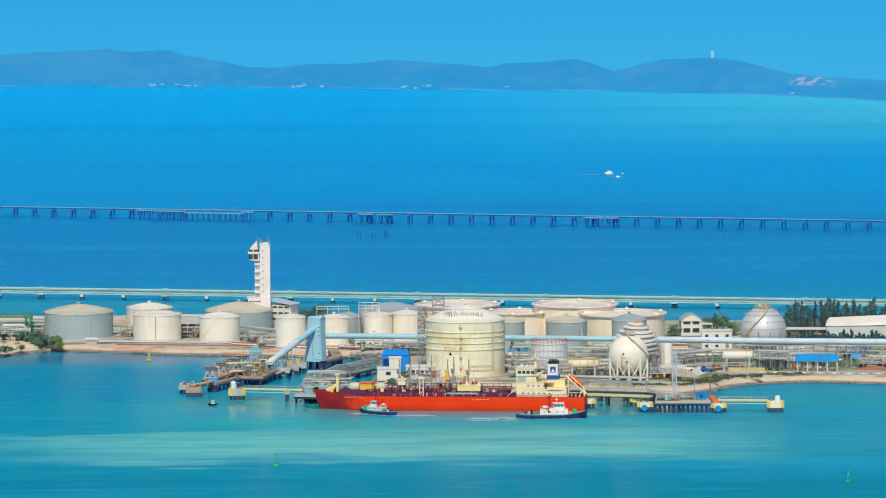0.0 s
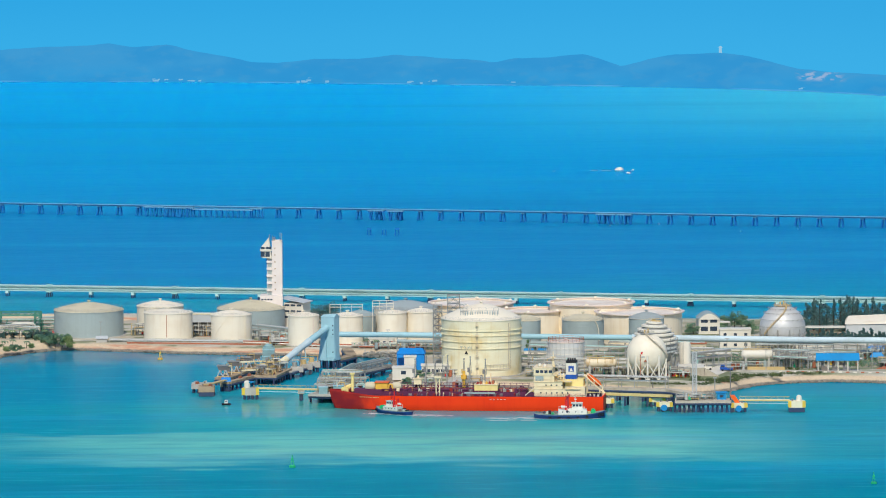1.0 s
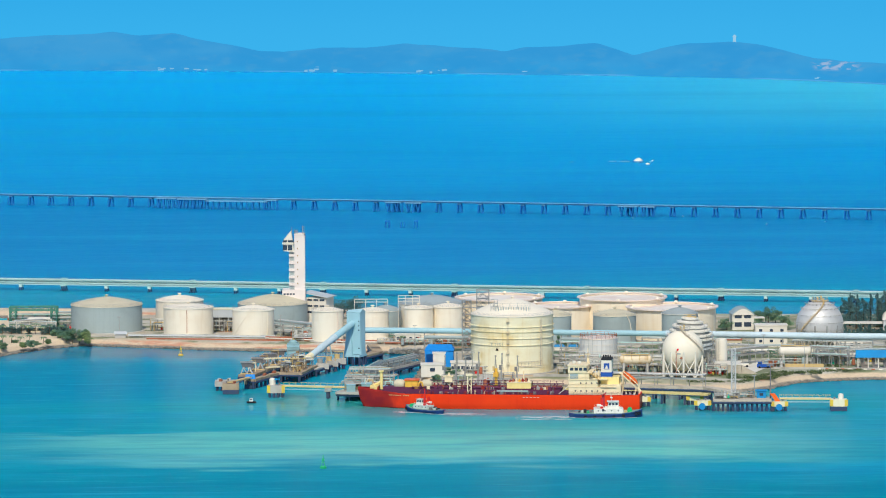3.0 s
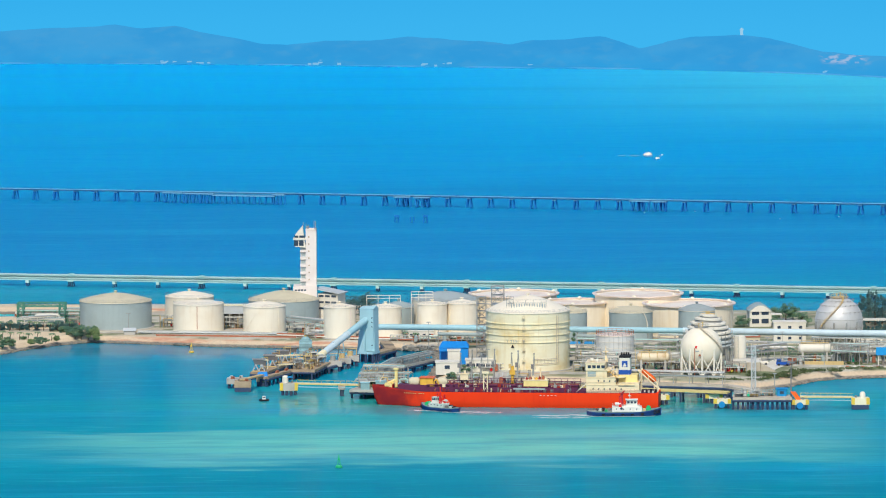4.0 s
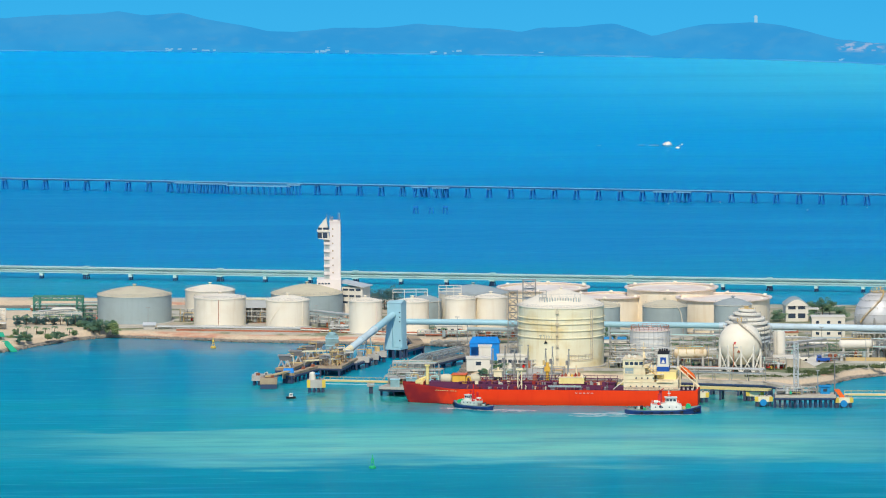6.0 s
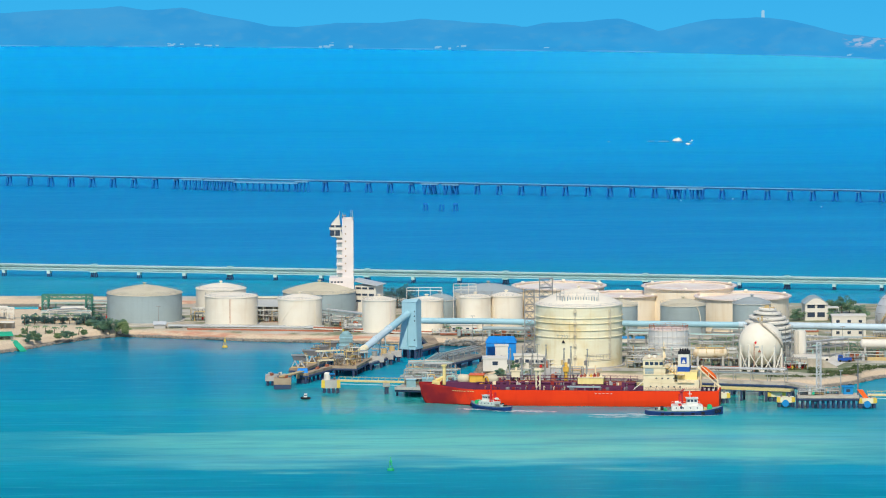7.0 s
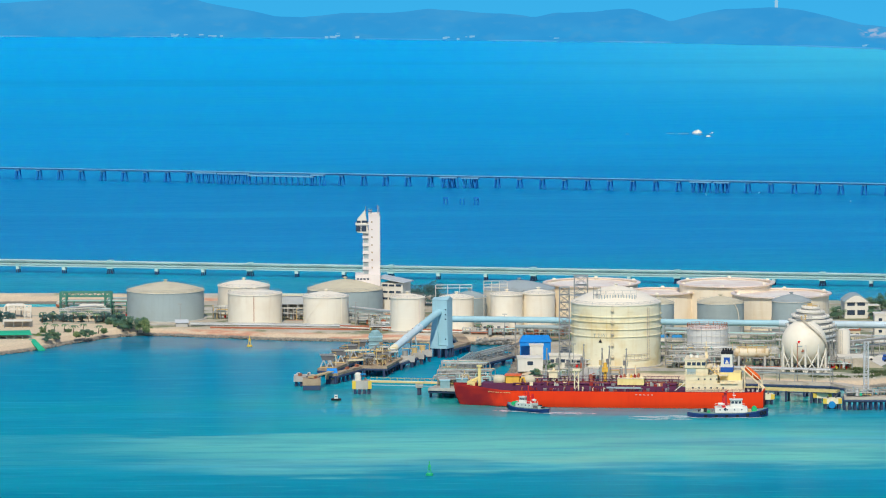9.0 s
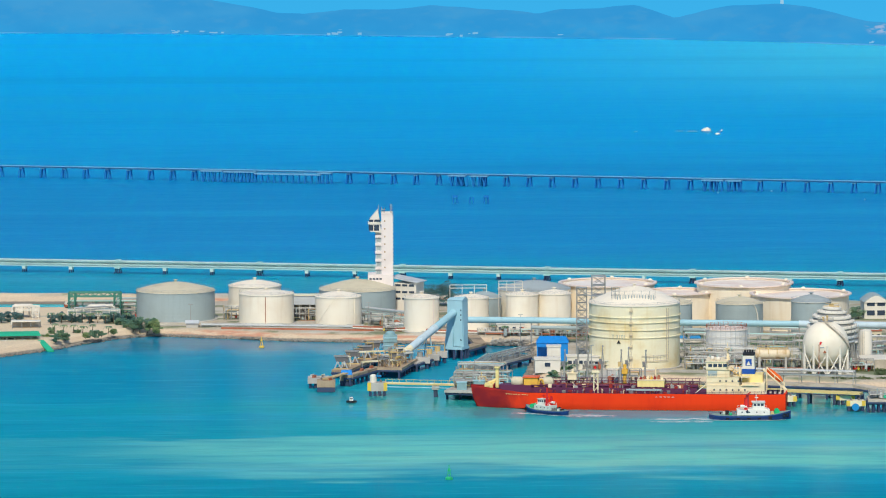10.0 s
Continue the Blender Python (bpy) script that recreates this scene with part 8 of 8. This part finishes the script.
# ---- planting and shore stones ----
def crown(s, x, y, z, rx, rz_, n, leaf, rng):
    for _ in range(n):
        while True:
            a, b_, c = rng.uniform(-1, 1), rng.uniform(-1, 1), rng.uniform(-1, 1)
            if 0.25 < a * a + b_ * b_ + c * c < 1:
                break
        p = Vector((x + a * rx, y + b_ * rx, z + c * rz_))
        d = Vector((rng.uniform(-1, 1), rng.uniform(-1, 1), rng.uniform(-0.4, 0.9))).normalized() * leaf * rng.uniform(0.6, 1.4)
        e = d.orthogonal().normalized() * leaf * 0.55
        s.add([p - d, p + e * 0.9 + Vector((0, 0, leaf * 0.2)), p + d, p - e], [(0, 1, 2, 3)])


def tree(x, y, h, w, label, seed, mat=None, z0=GROUND, slim=False):
    rng = random.Random(seed)
    t = thing("tree", x, y, z0, label, "tree", group="trees")
    tr = Solid().rod((0, 0, -0.3), (rng.uniform(-0.2, 0.2), 0, h * (0.9 if slim else 0.6)), 0.03 * h + 0.06, 7, 0.04)
    for k in range(5):
        a, z = rng.uniform(0, 6.3), h * rng.uniform(0.25, 0.6)
        tr.rod((0, 0, z), (math.cos(a) * w * 0.6, math.sin(a) * w * 0.6, z + h * 0.2), 0.07, 5, 0.03)
    part("trunk", tr, BARK, t)
    s = Solid()
    if slim:
        for k in range(16):
            u = (k + 0.5) / 16
            crown(s, rng.uniform(-0.25, 0.25) * w, rng.uniform(-0.25, 0.25) * w, h * (0.08 + 0.9 * u), w * (1.0 - 0.88 * u) * rng.uniform(0.45, 1.0), h * 0.08, 120, 0.25, rng)
    else:
        for k in range(17):
            a, q = rng.uniform(0, 6.3), rng.uniform(0, 1.1)
            crown(s, math.cos(a) * w * q, math.sin(a) * w * q, h * rng.uniform(0.2 if h > 4.5 else 0.06, 0.85), w * rng.uniform(0.25, 0.6), h * rng.uniform(0.08, 0.2), 110, 0.26, rng)
    part("crown", s, mat or LEAF, t)
    return t


for i, (x, y, h, w) in enumerate(((-149.5, 239, 5.2, 2.6), (-147, 238, 6.2, 3.0), (-144, 238, 5.8, 3.0), (-141.6, 236.5, 5.6, 2.2), (-140.2, 235, 3.4, 1.7), (-152.5, 243, 4.4, 2.0), (-155, 252, 3.8, 2.0),
                                  (-176.9, 200, 3.4, 1.9), (-173.6, 205, 3.0, 1.5), (-175.4, 208, 3.8, 1.2), (-163, 215, 2.8, 2.1), (-166.4, 213, 2.3, 1.5), (-160.6, 219, 2.2, 1.4), (-179.6, 222, 3.4, 1.1), (-170, 224, 2.4, 1.1), (-156.6, 228, 2.0, 1.3), (-181, 212, 2.0, 1.2),
                                  (-181.5, 264, 3.4, 1.8), (-178, 265, 4.2, 2.0), (-174.6, 264, 3.6, 1.8), (-171, 263, 3.0, 1.6), (-167, 262, 3.2, 1.6), (-160, 262, 4.0, 2.0), (-156, 261, 4.2, 2.2), (-152, 258, 4.6, 2.2), (-196, 264, 4.4, 2.8), (-201, 262, 4.8, 3.0),
                                  (-33, 318, 9.5, 3.8), (-29, 319, 10.5, 4.2), (-37, 320, 8.5, 3.4), (143, 292, 6, 3.2), (147, 290, 7.5, 2.6), (150, 290, 6, 2.4), (128, 262, 5, 3), (152, 262, 7, 3.4), (142, 258, 4, 3),
                                  (6, 66, 2.5, 2.0), (12, 92, 3.2, 2.6), (116, 275, 5, 3.2), (55.5, 193, 5.4, 0.9), (58, 193, 4.6, 0.9), (63.6, 186, 5.0, 0.9))):
    tree(x, y, h, w, "leafy green tree with an uneven crown" if h > 4.5 else "low rounded green bush", 100 + i, LIMELEAF if i in (3, 4, 11, 15, 16) else PINELEAF if 16 < i < 30 else None, z0=1.7 if x > -151 and y < 241 and x < -139 else 2.2 if y < 255 and x < -139 else GROUND - 0.1)
def palm(x, y, h, seed):
    rng = random.Random(seed)
    t = thing("palm_tree", x, y, GROUND - 0.3, "small coconut palm with drooping fronds", "palm", group="palms")
    part("trunk", Solid().rod((0, 0, -0.2), (0.3, 0, h), 0.16, 7, 0.1), BARK, t)
    for k in range(9):
        a, L = k * 0.7 + rng.uniform(-0.2, 0.2), rng.uniform(1.5, 2.2)
        c, d = math.cos(a), math.sin(a)
        pts = [(0.3 + c * L * u, d * L * u, h + 0.7 * math.sin(u * 2.6) - 0.9 * u * u) for u in (0, 0.3, 0.6, 1.0)]
        w = [0.12, 0.38, 0.34, 0.05]
        part("frond", Solid().add([(p[0] - d * q * s_, p[1] + c * q * s_, p[2] - 0.12 * abs(s_)) for p, q in zip(pts, w) for s_ in (-1, 1)], [(2 * i, 2 * i + 2, 2 * i + 3, 2 * i + 1) for i in range(3)]), LEAF, t)


for i, (x, y, h) in enumerate(((-175.5, 225, 3.0), (-171.6, 223, 3.2), (-168, 222, 2.8), (-164.5, 226, 3.0), (-179, 228, 3.2), (-158.4, 223, 2.6), (-174, 260, 4.4), (-178, 259, 4.0), (-182, 258, 4.2), (-170, 260, 4.2), (-164, 260, 4.6), (-158, 258, 4.4), (-153, 254, 4.4), (-167, 258, 4.0), (-161, 256, 3.8), (-13, 212, 3.6), (-9, 210, 3.4), (5, 206, 3.4), (12, 204, 3.0))):
    palm(x, y, h, 700 + i)
for i in range(46):
    x = 177 + i * 1.65 + random.uniform(-1, 1) + (2.0 if 7 < i < 10 else 0)
    y = 272 + random.uniform(-8, 8)
    tree(x, y, random.uniform(11, 15) if i % 5 else 9.5, random.uniform(3.2, 4.6), "tall dark casuarina tree in a windbreak row", 300 + i, PINELEAF, slim=True)
for i in range(42):
    tree(176 + i * 1.7, 232 + random.uniform(-4, 4) - 0.12 * i, random.uniform(2.8, 5.4), 1.9, "small dark conifer in a hedge row", 400 + i, PINELEAF, slim=True)
for i, (x0, x1, y, h) in enumerate(((160, 232, 160, 2.6), (112, 134, 166, 2.6), (150, 176, 134, 2.4), (20, 52, 190, 2.4), (-4, 20, 208, 1.6), (79, 99, 170, 2.4), (62, 78, 186, 2.6), (96, 112, 178, 3.0), (138, 152, 140, 4.2), (182, 230, 138, 3.4), (122, 134, 150, 3.0), (120, 140, 70, 1.1), (138, 158, 88, 1.0), (186, 214, 122, 2.6), (166, 182, 150, 3.0), (204, 232, 168, 3.6), (52, 64, 150, 2.6), (112, 124, 82, 1.0), (150, 168, 113, 0.9))):
    s, rng = Solid(), random.Random(500 + i)
    for k in range(int((x1 - x0) * 1.4)):
        x = rng.uniform(x0, x1)
        crown(s, x, y + rng.uniform(-1.5, 1.5) - (x - x0) * 0.1, h * 0.5, 1.1, h * 0.55, 22, 0.35, rng)
    whole("hedge", s, LEAF if h > 1.5 else GRASSLEAF, "dense green hedge along the yard" if h > 1.5 else "low dry scrub along the shore bank", "hedge", x=0, y=0, z=GROUND, kind="stuff")
rng = random.Random(611)
s = Solid()
for (ax, ay), (bx, by) in (((104, 58), (124, 57)), ((124, 57), (134, 68)), ((134, 68), (146, 88)), ((146, 88), (158, 93)), ((158, 94), (176, 97)), ((126, 66), (140, 86))):
    for k in range(int(math.hypot(bx - ax, by - ay) * 2.2)):
        u = rng.random()
        crown(s, ax + (bx - ax) * u, ay + (by - ay) * u + rng.uniform(-2.5, 2.5), 0.35, rng.uniform(0.6, 1.5), rng.uniform(0.25, 0.7), 16, 0.3, rng)
whole("bank_scrub", s, GRASSLEAF, "patchy green scrub along the top of the shore bank", "scrub", z=GROUND - 0.1, kind="stuff")
stones, rng = Solid(), random.Random(9)
for (ax, ay), (bx, by) in zip(SHORE[1:31], SHORE[2:32]):
    L = math.hypot(bx - ax, by - ay)
    for k in range(int(L * 4.5)):
        u, r = rng.random(), rng.uniform(0.25, 0.6)
        px, py = ax + (bx - ax) * u + rng.uniform(-1.5, 1.5), ay + (by - ay) * u + rng.uniform(-0.5, 2.5)
        c = Vector((px, py, rng.uniform(-0.1, 0.7)))
        vs = [c + Vector((sx * r * rng.uniform(0.6, 1.1), sy * r * rng.uniform(0.6, 1.1), sz * r * 0.6 * rng.uniform(0.6, 1.1))) for sz in (-1, 1) for sx, sy in ((-1, -1), (1, -1), (1, 1), (-1, 1))]
        stones.add(vs, [(3, 2, 1, 0), (4, 5, 6, 7), (0, 1, 5, 4), (1, 2, 6, 5), (2, 3, 7, 6), (3, 0, 4, 7)])
pale, rng = Solid(), random.Random(19)
for k in range(900):
    u = rng.random()
    c = Vector((-14 + 30 * u + rng.uniform(-0.5, 0.5), 199.5 - 3 * u + rng.uniform(-1.5, 4.0), rng.uniform(0.2, 2.7)))
    r = rng.uniform(0.18, 0.45)
    vs = [c + Vector((sx * r * rng.uniform(0.6, 1.1), sy * r * rng.uniform(0.6, 1.1), sz * r * 0.6 * rng.uniform(0.6, 1.1))) for sz in (-1, 1) for sx, sy in ((-1, -1), (1, -1), (1, 1), (-1, 1))]
    pale.add(vs, [(3, 2, 1, 0), (4, 5, 6, 7), (0, 1, 5, 4), (1, 2, 6, 5), (2, 3, 7, 6), (3, 0, 4, 7)])
whole("pale_armour_stones", pale, CONCRETE, "pale broken armour stones behind the inner basin", "stones", kind="stuff")
whole("revetment_stones", stones, ROCK, "grey-brown armour stones along the waterline", "stones", kind="stuff")


# ---- foam behind the tugs ----
def foam_material():
    m, nt, p = shader("wake_foam", 0.8, 0, 0.2)
    p.inputs["Base Color"].default_value = (0.75, 0.82, 0.80, 1)
    cut = ramp(nt, grain(nt, 0.6, (0.35, 1, 1), 5), 0.38, 0.6)
    nt.links.new(calc(nt, "MULTIPLY", cut, 0.75), p.inputs["Alpha"])
    return m


FOAM = foam_material()
for x, y, rz, L, w in ((50.5, -35, 0, 30, 3.4), (70, -38.6, 0, 29, 1.2), (14, -23.5, -10, 22, 3.0), (3, -20.5, -38, 16, 1.8), (46, -42, -4, 22, 1.8), (-6, -16, -20, 14, 1.4)):
    s = Solid()
    n = 14
    s.add([(-L / 2 + L * i / n, q * w * (0.25 + 0.75 * math.sin(math.pi * (i + 0.3) / (n + 0.6))) + 0.4 * math.sin(i * 1.7), 0) for i in range(n + 1) for q in (-1, 1)], [(2 * i, 2 * i + 2, 2 * i + 3, 2 * i + 1) for i in range(n)])
    whole("wake", s, FOAM, "broken white wake foam beside a tug", "foam", kind="stuff", x=x, y=y, z=0.03, rz=rz)
